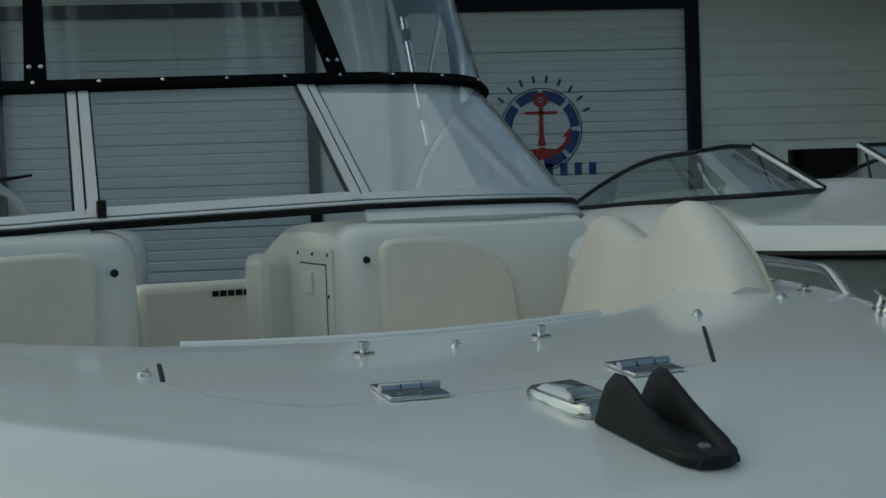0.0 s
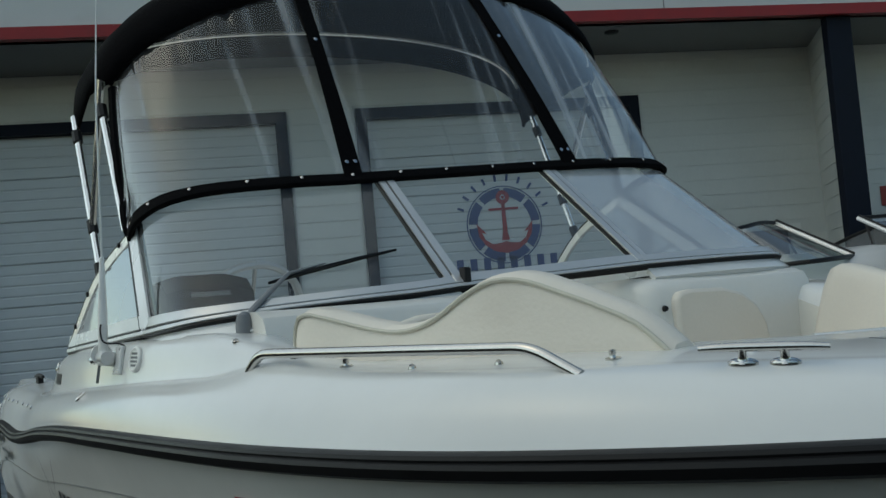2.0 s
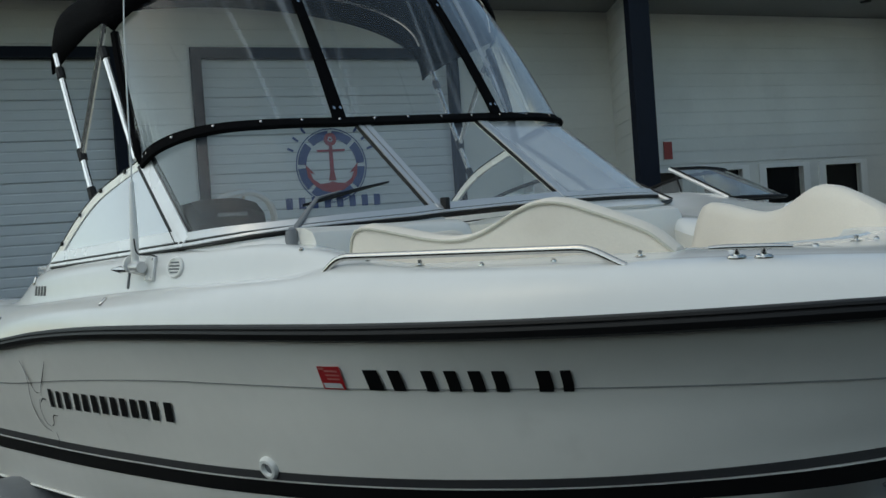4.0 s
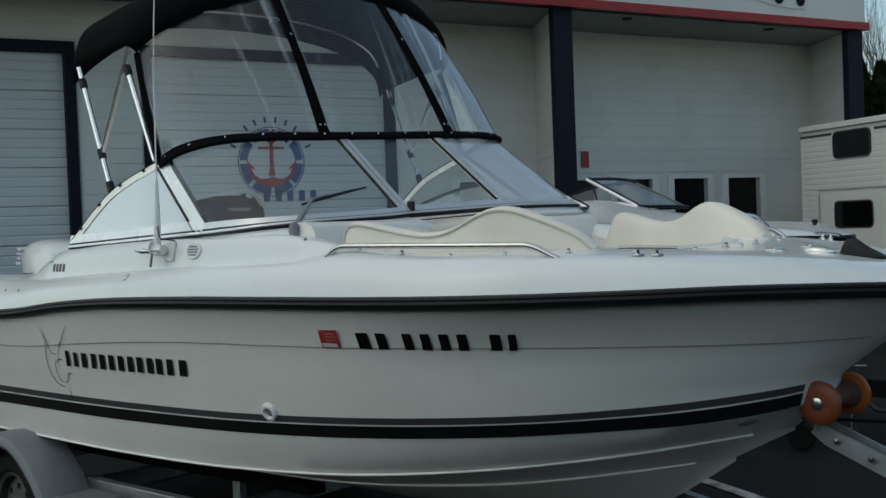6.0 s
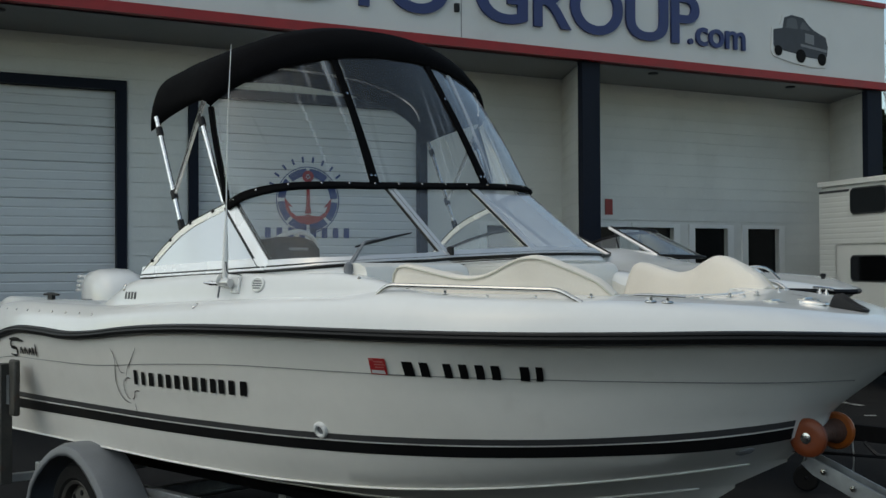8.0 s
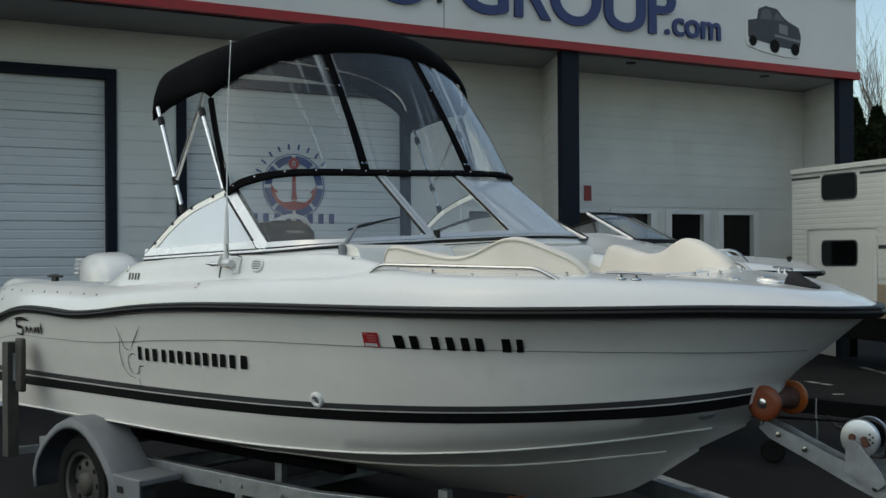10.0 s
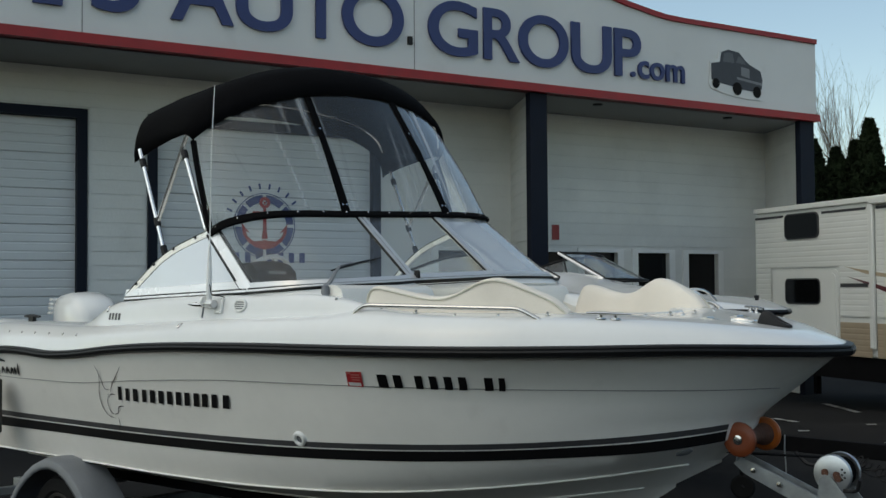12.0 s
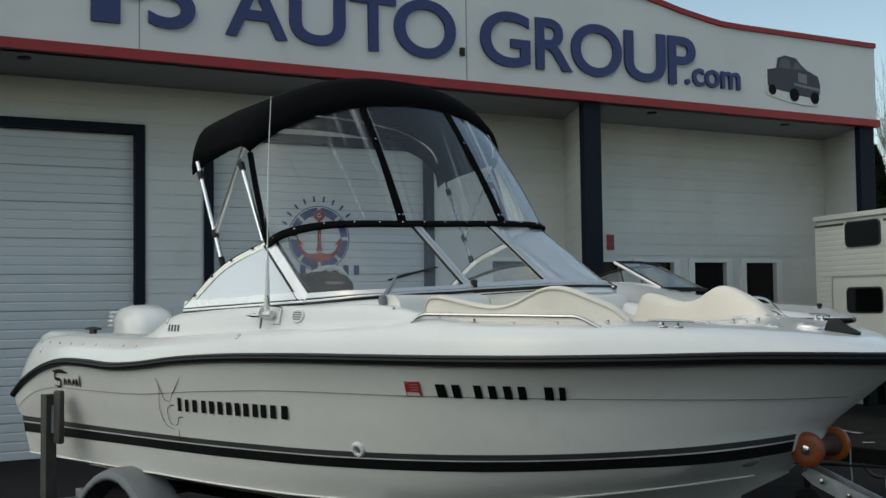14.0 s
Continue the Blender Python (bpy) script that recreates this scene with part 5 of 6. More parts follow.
# ---- helm, wiper and outboard ----
def build_helm(boat):
    m = Matrix.Translation((-0.90, -0.64, 1.80)) @ pose(0, 0, 0, 0, -58, 0)
    ring = [m @ Vector((0.185 * math.cos(a), 0.185 * math.sin(a), 0)) for a in (k * math.tau / 32 for k in range(33))]
    w = part("steering_wheel", tubed(ring, 0.014, 8, caps=False), ALU, boat, "grey three-spoke steering wheel")
    for a in (0, 120, 240):
        part("spoke", tubed([m @ Vector((0, 0, -0.02)), m @ Vector((0.18 * math.cos(radians(a + 0)), 0.18 * math.sin(radians(a)), 0))], 0.008, 6), CHROME, w)
    part("hub", lathed([(0.001, 0.012), (0.035, 0.01), (0.045, -0.03), (0.001, -0.04)], m, 16), PLASTIC, w)
    bm = bmesh.new()
    rows = []
    for x, z in ((-0.43, 1.76), (-0.45, 1.885), (-0.50, 1.925), (-0.65, 1.915), (-0.71, 1.74)):
        rows.append([(x, y, z - (abs(y + 0.93) ** 2) * 1.2) for y in (-1.05, -1.035, -1.00, -0.86, -0.80, -0.785)])
    grid(bm, rows)
    binn = part("instrument_pod", bm, PLASTIC, boat, "dark grey instrument pod")
    part("label_strip", boxed(-0.449, -0.442, -0.98, -0.86, 1.852, 1.866), FENDER, binn)
    # wiper: motor on the deck before the sill, arm leaning inboard, blade along the glass
    b = Vector((0.0, -0.985, 1.745))
    mo = part("wiper_motor", tubed([b + Vector((0.0, 0, -0.02)), b + Vector((0.0, 0, 0.012)), b + Vector((-0.004, 0.004, 0.034)), b + Vector((-0.008, 0.008, 0.045))], [0.022, 0.022, 0.020, 0.010], 14), FENDER, boat, "grey windshield wiper")
    elbow = Vector((-0.070, -0.825, 1.886))
    root = b + Vector((-0.004, 0.006, 0.03))
    part("wiper_arm", tubed([root, root.lerp(elbow, 0.25) + Vector((0.008, 0, 0.006)), root.lerp(elbow, 0.6) + Vector((0.004, 0, 0.004)), elbow, Vector((-0.095, -0.705, 1.909))], [0.015, 0.013, 0.011, 0.009, 0.004], 8, flat=0.6), FENDER, mo, "grey painted wiper arm")
    start, tip = Vector((-0.065, -0.885, 1.864)), Vector((-0.125, -0.465, 1.937))
    part("wiper_blade", tubed([start, start.lerp(tip, 0.33) + Vector((0.004, 0, 0.003)), start.lerp(tip, 0.67) + Vector((0.004, 0, 0.003)), tip], [0.0045, 0.0075, 0.007, 0.004], 6), RUBBER, mo, "black wiper blade")
    # latch of the opening centre pane
    p = Vector((W_MID_B[0], -W_MID_B[1] + 0.03, W_MID_B[2] + 0.012))
    part("pane_latch", boxed(p.x - 0.012, p.x + 0.02, p.y - 0.008, p.y + 0.014, p.z - 0.01, p.z + 0.045), PLASTIC, boat, "black pane latch", bevel=0.004)
    # walk-through cabinet with its small door and latch, and the seat side behind it
    c = part("cabinet_panel", boxed(-0.27, 0.045, 0.238, 0.256, 1.05, 1.725), CONSOLE, boat, "raised cream cabinet panel", bevel=0.006)
    part("shadow_gap", boxed(-0.235, 0.015, 0.2365, 0.242, 1.10, 1.684), PLASTIC, c)
    dr = part("cabinet_door", boxed(-0.235, 0.011, 0.234, 0.246, 1.10, 1.680), CONSOLE, c, bevel=0.003)
    part("latch", boxed(-0.155, -0.095, 0.227, 0.236, 1.60, 1.66), WHITE_PLASTIC, dr, "pale push latch", bevel=0.003)
    for x, z in ((-0.255, 1.708), (-0.11, 1.708), (0.03, 1.708), (0.03, 1.60), (0.03, 1.45)):
        part("screw", lathed([(0.005, 0.0), (0.004, 0.003), (0.001, 0.003)], Matrix.Translation((x, 0.238, z)) @ pose(0, 0, 0, 90, 0, 0), 8), PLASTIC, c)
    part("seat_side", boxed(-0.62, -0.40, 0.16, 0.30, 0.95, 1.70), LINER, boat, "cream seat side panel", bevel=0.03)
    for k in range(7):
        part("name_bar", boxed(-2.198, -2.192, 0.36 + 0.036 * k, 0.388 + 0.036 * k, 1.455, 1.482), BLACK_TAPE, boat)
    for x, y, z in ((0.135, 0.315, 1.695), (0.135, -0.305, 1.695)):
        part("knob", lathed([(0.001, 0.012), (0.008, 0.01), (0.010, 0.0), (0.001, 0)], Matrix.Translation((x - 0.02, y, z)) @ pose(0, 0, 0, 0, 90, 0), 10), PLASTIC, boat)


def build_outboard(boat):
    ob = new("outboard_motor")
    ob.parent = boat
    tagged(ob, "white and grey outboard motor on the transom")
    # turned a little on its bracket
    ob.matrix_local = pose(-3.78, 0.05, 0.075, 0, 0, -12) @ Matrix.Translation((3.55, 0.0, 0.0))
    bm = bmesh.new()
    rows = []
    for x, w, z0, z1 in ((-4.20, 0.10, 1.34, 1.52), (-4.16, 0.17, 1.28, 1.63), (-4.02, 0.21, 1.24, 1.68), (-3.85, 0.22, 1.22, 1.685), (-3.68, 0.20, 1.22, 1.65), (-3.55, 0.16, 1.26, 1.575), (-3.50, 0.10, 1.30, 1.48)):
        r = []
        for k in range(20):
            a = math.tau * k / 20
            c, s = math.cos(a), math.sin(a)
            r.append((x, w * math.copysign(abs(c) ** 0.6, c), (z0 + z1) / 2 + (z1 - z0) / 2 * math.copysign(abs(s) ** 0.6, s)))
        rows.append(r)
    vs = grid(bm, rows, closed_v=True)
    bm.faces.new(vs[0]), bm.faces.new(vs[-1][::-1])
    cowl = part("cowl", bm, GEL, ob, "white engine cowl")
    for k in range(4):
        part("cowl_vent", boxed(-4.19 + 0.018 * k, -4.08 + 0.01 * k, -0.212, -0.12, 1.50 + 0.036 * k, 1.524 + 0.036 * k), GEL, cowl, bevel=0.006)
    for k in range(3):
        part("cowl_mark", boxed(-3.98 + 0.09 * k, -3.92 + 0.09 * k, -0.226, -0.19, 1.40, 1.45), FENDER, cowl, "grey maker bar")
    part("midsection", boxed(-3.95, -3.70, -0.07, 0.07, 0.45, 1.26), FENDER, ob, bevel=0.03)
    part("clamp_bracket", boxed(-3.72, -3.58, -0.16, 0.16, 0.95, 1.30), FENDER, ob, bevel=0.02)
    part("gearcase", tubed([(-4.15, 0, 0.45), (-4.0, 0, 0.45), (-3.75, 0, 0.45), (-3.6, 0, 0.45)], [0.03, 0.06, 0.06, 0.015], 14), FENDER, ob)
    part("plate", boxed(-4.15, -3.65, -0.1, 0.1, 0.60, 0.615), FENDER, ob)
# ---- boat trailer ----
def wheel_set(parent, x, y, z, r, w, s, rim_mat, holes=8):
    """A tyre with its rim, nuts and hub, axle along y; s is the outward side."""
    m = Matrix.Translation((x, y, z)) @ pose(0, 0, 0, -90 * s, 0, 0)
    h = w / 2
    wh = part("wheel", lathed([(r * 0.62, -h * 0.8), (r * 0.70, -h), (r * 0.92, -h * 0.95), (r, -h * 0.6), (r, h * 0.6), (r * 0.92, h * 0.95), (r * 0.70, h), (r * 0.62, h * 0.8), (r * 0.60, 0)], m, 36), TYRE, parent, "black tyre on a spoked steel rim")
    part("rim", lathed([(r * 0.62, h * 0.75), (r * 0.66, h * 0.82), (r * 0.64, h * 0.9), (r * 0.58, h * 0.8), (r * 0.56, h * 0.35), (r * 0.45, h * 0.5), (r * 0.25, h * 0.55), (r * 0.22, h * 0.75), (r * 0.16, h * 0.85), (0.001, h * 0.86)], m, 36), rim_mat, wh)
    for k in range(holes):
        a = math.tau * k / holes
        part("rim_hole", lathed([(0.001, 0.003), (r * 0.055, 0.003), (r * 0.055, 0)], m @ pose(r * 0.40 * math.cos(a), r * 0.40 * math.sin(a), h * 0.52), 10), DARK, wh)
    return wh


def plate_arm(pts, w, t, mat, name, parent, label=""):
    """A square tube along points."""
    bm = bmesh.new()
    rows = []
    pts = [Vector(p) for p in pts]
    for i, p in enumerate(pts):
        d = (pts[min(i + 1, len(pts) - 1)] - pts[max(i - 1, 0)]).normalized()
        s = d.cross(Vector((0, 0, 1))).normalized() * w / 2
        u = s.cross(d).normalized() * t / 2
        rows.append([p - s - u, p + s - u, p + s + u, p - s + u])
    vs = grid(bm, rows, closed_v=True)
    bm.faces.new(vs[0]), bm.faces.new(vs[-1][::-1])
    return part(name, bm, mat, parent, label, smooth=False, bevel=0.004)


def build_trailer():
    tr = thing("boat_trailer", "galvanised steel boat trailer with amber bow roller", "trailer", BOAT)
    for s in (-1, 1):
        plate_arm([(-3.25, s * 0.90, 0.43), (-0.35, s * 0.86, 0.465), (0.45, s * 0.66, 0.475), (1.95, s * 0.06, 0.46)], 0.05, 0.10, GALV, "side_rail", tr, "galvanised side rail")
        # bunks that carry the hull
        plate_arm([(-3.2, s * 0.60, 0.535), (-0.4, s * 0.58, 0.575)], 0.09, 0.045, CANVAS, "bunk", tr, "carpeted bunk board")
        # moulded fender over the wheel
        bm = bmesh.new()
        rows = []
        for k in range(15):
            a = radians(-12 + 204 * k / 14)
            r = 0.41
            c, sn = math.cos(a), math.sin(a)
            f = (abs(c) ** 5 * math.copysign(1, c)) * 0.10
            rows.append([(-2.25 + (r + q) * c * (0.99 if c > 0 else 1.08) + f, s * y, 0.325 + (r + q) * sn) for y, q in ((0.93, -0.02), (0.945, 0.0), (1.0, 0.012), (1.16, 0.010), (1.20, -0.005), (1.215, -0.04), (1.21, -0.06))])
        grid(bm, rows)
        fe = part("fender", bm, FENDER, tr, "grey moulded wheel fender")
        fe.modifiers.new("thick", "SOLIDIFY").thickness = 0.008
        bm = bmesh.new()
        box(bm, -1.82, -1.50, s * 0.92 if s > 0 else -1.20, s * 1.20 if s > 0 else -0.92, 0.42, 0.46)
        part("fender_step", bm, FENDER, fe, bevel=0.01)
        part("side_marker", boxed(-1.74, -1.67, s * 1.20 - (0.004 if s < 0 else 0), s * 1.20 + (0.004 if s > 0 else 0), 0.36, 0.40), PLASTIC, fe, "dark side marker lamp", bevel=0.003)
        part("fender_skirt", boxed(-1.84, -1.50, min(s * 1.19, s * 1.199), max(s * 1.19, s * 1.199), 0.30, 0.455), FENDER, fe)
        wheel_set(tr, -2.27, s * 1.05, 0.315, 0.315, 0.19, s, WEATHERED, 8)
        # guide post with its carpeted board
        plate_arm([(-2.98, s * 0.90, 0.44), (-2.995, s * 1.24, 0.45)], 0.05, 0.05, GALV, "guide_arm", tr)
        part("guide_post", boxed(-3.035, -2.955, min(s * 1.21, s * 1.285), max(s * 1.21, s * 1.285), 0.42, 1.172), WEATHERED, tr, "galvanised guide post", bevel=0.004)
        part("guide_board", boxed(-2.94, -2.85, min(s * 1.205, s * 1.245), max(s * 1.205, s * 1.245), 0.85, 1.20), WEATHERED, tr, "dark carpeted guide board", bevel=0.012)
        part("guide_bracket", boxed(-2.957, -2.92, min(s * 1.235, s * 1.25), max(s * 1.235, s * 1.25), 0.92, 1.10), GALV, tr)
        for x in (-1.15, -0.95, -0.6):
            part("bolt", lathed([(0.001, 0.012), (0.012, 0.01), (0.013, 0), (0.001, 0)], Matrix.Translation((x, s * 0.895, 0.46)) @ pose(0, 0, 0, -90 * s, 0, 0), 6), GALV, tr)
    for x, h in ((-3.1, 0.40), (-2.27, 0.36), (-1.0, 0.40), (0.3, 0.40)):
        part("cross_member", boxed(x - 0.035, x + 0.035, -0.88 if x < 0 else -0.68, 0.88 if x < 0 else 0.68, h - 0.035, h + 0.035), GALV, tr, bevel=0.004)
    for x in (-1.0, 0.3):
        part("bunk_bracket", boxed(x - 0.03, x + 0.03, -0.60, -0.56, 0.40, 0.57), GALV, tr)
        part("bunk_bracket", boxed(x - 0.03, x + 0.03, 0.56, 0.60, 0.40, 0.57), GALV, tr)
    part("keel_roller", tubed([(0.3, -0.08, 0.425), (0.3, -0.03, 0.42), (0.3, 0.03, 0.42), (0.3, 0.08, 0.425)], [0.03, 0.022, 0.022, 0.03], 12), AMBER, tr)
    part("axle", tubed([(-2.27, -1.0, 0.315), (-2.27, 1.0, 0.315)], 0.03, 10), GALV, tr)
    plate_arm([(1.75, 0, 0.46), (3.15, 0, 0.44)], 0.08, 0.08, GALV, "tongue", tr, "galvanised tongue beam")
    part("coupler", tubed([(3.1, 0, 0.44), (3.25, 0, 0.45), (3.36, 0, 0.44)], [0.05, 0.05, 0.035], 12), GALV, tr)
    # winch stand: post, arm, bow roller, winch
    plate_arm([(2.25, 0, 0.50), (2.72, 0, 1.38)], 0.075, 0.075, GALV, "winch_post", tr, "galvanised winch post")
    for s in (-1, 1):
        bm = bmesh.new()
        o = [(1.70, 0.965), (1.73, 1.0), (1.80, 0.975), (2.00, 0.895), (2.25, 0.80), (2.41, 0.73), (2.37, 0.67), (2.12, 0.765), (1.95, 0.84), (1.75, 0.925)]
        outline_slab(bm, o, Matrix(((1, 0, 0, 0), (0, 0, 1, s * 0.042), (0, 1, 0, 0), (0, 0, 0, 1))), 0.006)
        arm = part("roller_arm", bm, GALV, tr, "galvanised roller arm plate", smooth=False)
        for x, z in ((1.80, 0.945), (1.92, 0.895), (2.22, 0.77), (2.28, 0.75)):
            part("bolt", lathed([(0.001, 0.012), (0.013, 0.01), (0.014, 0), (0.001, 0)], Matrix.Translation((x, s * 0.048, z)) @ pose(0, 0, 0, -90 * s, 0, 0), 6), CHROME, arm)
        part("roller_strut", plate_mesh((1.72, s * 0.045, 0.98), (1.745, s * 0.045, 1.075), 0.03, 0.005), GALV, tr)
    ax = (1.762, 1.088)
    ro = part("bow_roller", tubed([(ax[0] + 0.012, y, ax[1]) for y in (-0.125, -0.06, 0.0, 0.06, 0.125)], [0.055, 0.038, 0.032, 0.038, 0.055], 20), RUST, tr, "amber polyurethane bow roller with dark spool")
    for s in (-1, 1):
        m = Matrix.Translation((ax[0] + 0.012, s * 0.125, ax[1])) @ pose(0, 0, 0, -90 * s, 0, 0)
        part("roller_disc", lathed([(0.05, -0.012), (0.070, -0.010), (0.078, 0.0), (0.076, 0.012), (0.066, 0.020), (0.045, 0.024), (0.03, 0.022), (0.001, 0.022)], m, 30), DARK_AMBER if s < 0 else AMBER, ro, "dark brown roller disc" if s < 0 else "bright amber roller disc")
        part("axle_nut", lathed([(0.022, 0.022), (0.022, 0.028), (0.012, 0.030), (0.012, 0.042), (0.001, 0.043)], m, 12), CHROME, ro)
    # winch
    w = new("winch")
    w.parent = tr
    tagged(w, "hand winch with zinc gear cover")
    c = Vector((2.155, 0.01, 0.966))
    for s in (-1, 1):
        m = Matrix.Translation(c + Vector((0, s * 0.05, 0))) @ pose(0, 0, 0, -90 * s, 0, 0)
        part("gear_cover", lathed([(0.080, -0.01), (0.084, 0.0), (0.080, 0.012), (0.070, 0.016), (0.001, 0.016)], m, 30), ZINC, w, "round zinc gear cover")
        if s < 0:
            for a, r in ((0, 0.022), (150, 0.030), (-30, 0.030)):
                part("gear_boss", lathed([(0.016, 0.016), (0.015, 0.022), (0.001, 0.023)], shift(m, r * math.cos(radians(a + 10)), r * math.sin(radians(a + 10)) - 0.005), 10), RUST, w)
            for k in range(5):
                part("cover_hole", lathed([(0.001, 0.0175), (0.005, 0.0175), (0.005, 0.016)], shift(m, 0.045 + 0.012 * (k % 2), -0.02 + 0.011 * k), 8), DARK, w)
        bm = bmesh.new()
        outline_slab(bm, [(2.10, 0.83), (2.24, 0.77), (2.27, 0.80), (2.25, 0.84), (2.16, 0.955), (2.13, 0.965), (2.105, 0.94)], Matrix(((1, 0, 0, 0), (0, 0, 1, s * 0.072), (0, 1, 0, 0), (0, 0, 0, 1))), 0.005)
        part("side_plate", bm, GALV, w, smooth=False)
    part("drum", tubed([c + Vector((0, -0.045, 0)), c + Vector((0, 0.045, 0))], 0.066, 20), CANVAS, w)
    part("crank", tubed(curve_points([c + Vector((0.06, -0.09, -0.06)), c + Vector((0.12, -0.10, -0.05)), c + Vector((0.14, -0.12, 0.0))], 10), 0.008, 8), PLASTIC, w)
    part("strap", plate_mesh(c + Vector((-0.02, 0, 0.06)), Vector((1.62, 0, 1.005)), 0.045, 0.004), CANVAS, tr, "black winch strap")
    part("stand", boxed(2.9, 2.96, -0.03, 0.03, 0.0, 0.42), GALV, tr)
    return tr


def plate_mesh(a, b, w, t):
    a, b = Vector(a), Vector(b)
    d = (b - a).normalized()
    s = Vector((0, 1, 0)) * w / 2
    u = s.cross(d).normalized() * t / 2
    bm = bmesh.new()
    vs = grid(bm, [[p - s - u, p + s - u, p + s + u, p - s + u] for p in (a, b)], closed_v=True)
    bm.faces.new(vs[0]), bm.faces.new(vs[-1][::-1])
    return bm


ZINC = material("zinc_plate", (0.55, 0.58, 0.60), 0.35, 0.8, vary=0.15, scale=8)


# ---- second boat, behind ----
def build_second_boat():
    m = pose(2.857, 5.776, 0.05, 0, 0, -74.3)
    b = thing("runabout", "white runabout with a raked tinted windshield on a trailer", "boat", m)
    bm = bmesh.new()
    stripes = []
    for s in (-1, 1):
        lines = hull_lines(s)
        grid(bm, lines)
        stripes.append(lines)
    grid(bm, [[l[0] for l in stripes[0]], [l[0] for l in stripes[1]]])
    bmesh.ops.remove_doubles(bm, verts=bm.verts, dist=0.002)
    hull = part("hull", bm, GEL_LOW, b, "white hull")
    for s, lines in zip((-1, 1), stripes):
        part("rub_rail", tubed(lines[0], 0.022, 6), RUBBER, b)
        part("stripe", offset_strip(lines[3], lines[4], s, 6, NU - 8), ORANGE, hull, "orange-red stripe")
    bm = bmesh.new()
    for s in (-1, 1):
        rub, dk, inn = [p + Vector((0, 0, 0.02)) for p in side(RUB, NU, s)], side(DECK, NU, s), side(INNER, NU, s)
        swell = lambda p: 0.05 * max(0.0, min(1.0, (0.8 - p.x) / 0.5))
        crown = [Vector((p.x, p.y * 0.55, p.z + 0.05 + swell(p))) for p in inn]
        mid = [Vector((p.x, 0, p.z + 0.08 + swell(p) - 0.04 * max(0, p.x - 0.6))) for p in inn]
        grid(bm, [rub, between(rub, dk, 0.5, 0.015), dk, between(dk, inn, 0.5), inn, crown, mid])
    bmesh.ops.remove_doubles(bm, verts=bm.verts, dist=0.002)
    part("deck", bm, GEL, b, "white foredeck")
    # two raked wrap-round screens with an open walk-through between them
    ws = new("windshield")
    ws.parent = b
    tagged(ws, "raked windshield in a dark frame, open in the middle")
    for s in (-1, 1):
        ib, it = Vector((0.17, s * 0.355, 1.798)), Vector((-0.40, s * 0.39, 2.065))
        ob, ot = Vector((0.34, s * 0.86, 1.783)), Vector((-0.20, s * 0.86, 2.035))
        aft = Vector((-1.6, s * 0.95, 1.75))
        top = curve_points([it, it.lerp(ot, 0.6) + Vector((0.02, 0, 0.012)), ot, ot.lerp(aft, 0.35) + Vector((0, 0, 0.075)), ot.lerp(aft, 0.7) + Vector((0, 0, 0.06)), aft], 22)
        bot = curve_points([ib, ib.lerp(ob, 0.6) + Vector((0.05, 0, 0)), ob, ob.lerp(aft, 0.3) + Vector((0, s * 0.03, 0)), aft + Vector((0.02, 0, -0.01))], 22)
        part("pane", grid_mesh([bot, top]), DARK_TINT, ws, "smoke tinted wrap-round pane")
        part("top_frame", tubed(top, 0.014, 8), RUBBER, ws, "dark top frame")
        part("bottom_frame", tubed(bot, 0.014, 8), RUBBER, ws, "dark sill")
        part("inner_post", tubed([ib, it], 0.017, 8), ALU, ws, "white aluminium inner post")
        part("post_edge", tubed([ib + Vector((0.012, 0, 0.016)), it + Vector((0.012, 0, 0.016))], 0.008, 6), RUBBER, ws)
        part("prop", tubed([ib + Vector((-0.42, 0, 0.0)), it + Vector((0.06, 0, -0.05))], 0.008, 6), PLASTIC, ws)
        keys = [Vector((1.28, s * 0.72, 1.63)), Vector((1.30, s * 0.70, 1.69)), Vector((1.55, s * 0.55, 1.69)), Vector((1.72, s * 0.42, 1.68)), Vector((1.78, s * 0.36, 1.60))]
        if s < 0:
            part("bow_rail", tubed(curve_points(keys, 16), 0.011, 8), CHROME, b, "chrome bow rail")
    part("bow_light", lathed([(0.015, 0), (0.015, 0.015), (0.022, 0.02), (0.022, 0.04), (0.001, 0.045)], Matrix.Translation((1.95, 0, 1.60)), 12), PLASTIC, b)
    t = thing("runabout_trailer", "black painted steel boat trailer", "trailer", pose(2.857, 5.776, 0, 0, 0, -74.3))
    part("tongue", boxed(0.4, 3.22, -0.045, 0.045, 0.44, 0.56), BLACK_PAINT, t, "black tongue beam", bevel=0.006)
    for s in (-1, 1):
        plate_arm([(-3.2, s * 0.85, 0.47), (-0.6, s * 0.8, 0.47), (0.6, s * 0.03, 0.49)], 0.06, 0.10, BLACK_PAINT, "side_rail", t)
        plate_arm([(-3.0, s * 0.55, 0.54), (-0.5, s * 0.55, 0.58)], 0.09, 0.06, CANVAS, "bunk", t)
        wheel_set(t, -2.2, s * 1.05, 0.315, 0.315, 0.19, s, GALV, 6)
    part("axle", tubed([(-2.2, -1.0, 0.315), (-2.2, 1.0, 0.315)], 0.04, 10), BLACK_PAINT, t)
    part("cross_member", boxed(-2.26, -2.14, -0.85, 0.85, 0.34, 0.46), BLACK_PAINT, t)
    part("jack_tube", tubed([(1.85, -0.10, 0.16), (1.85, -0.10, 0.55)], 0.025, 12), BLACK_PAINT, t)
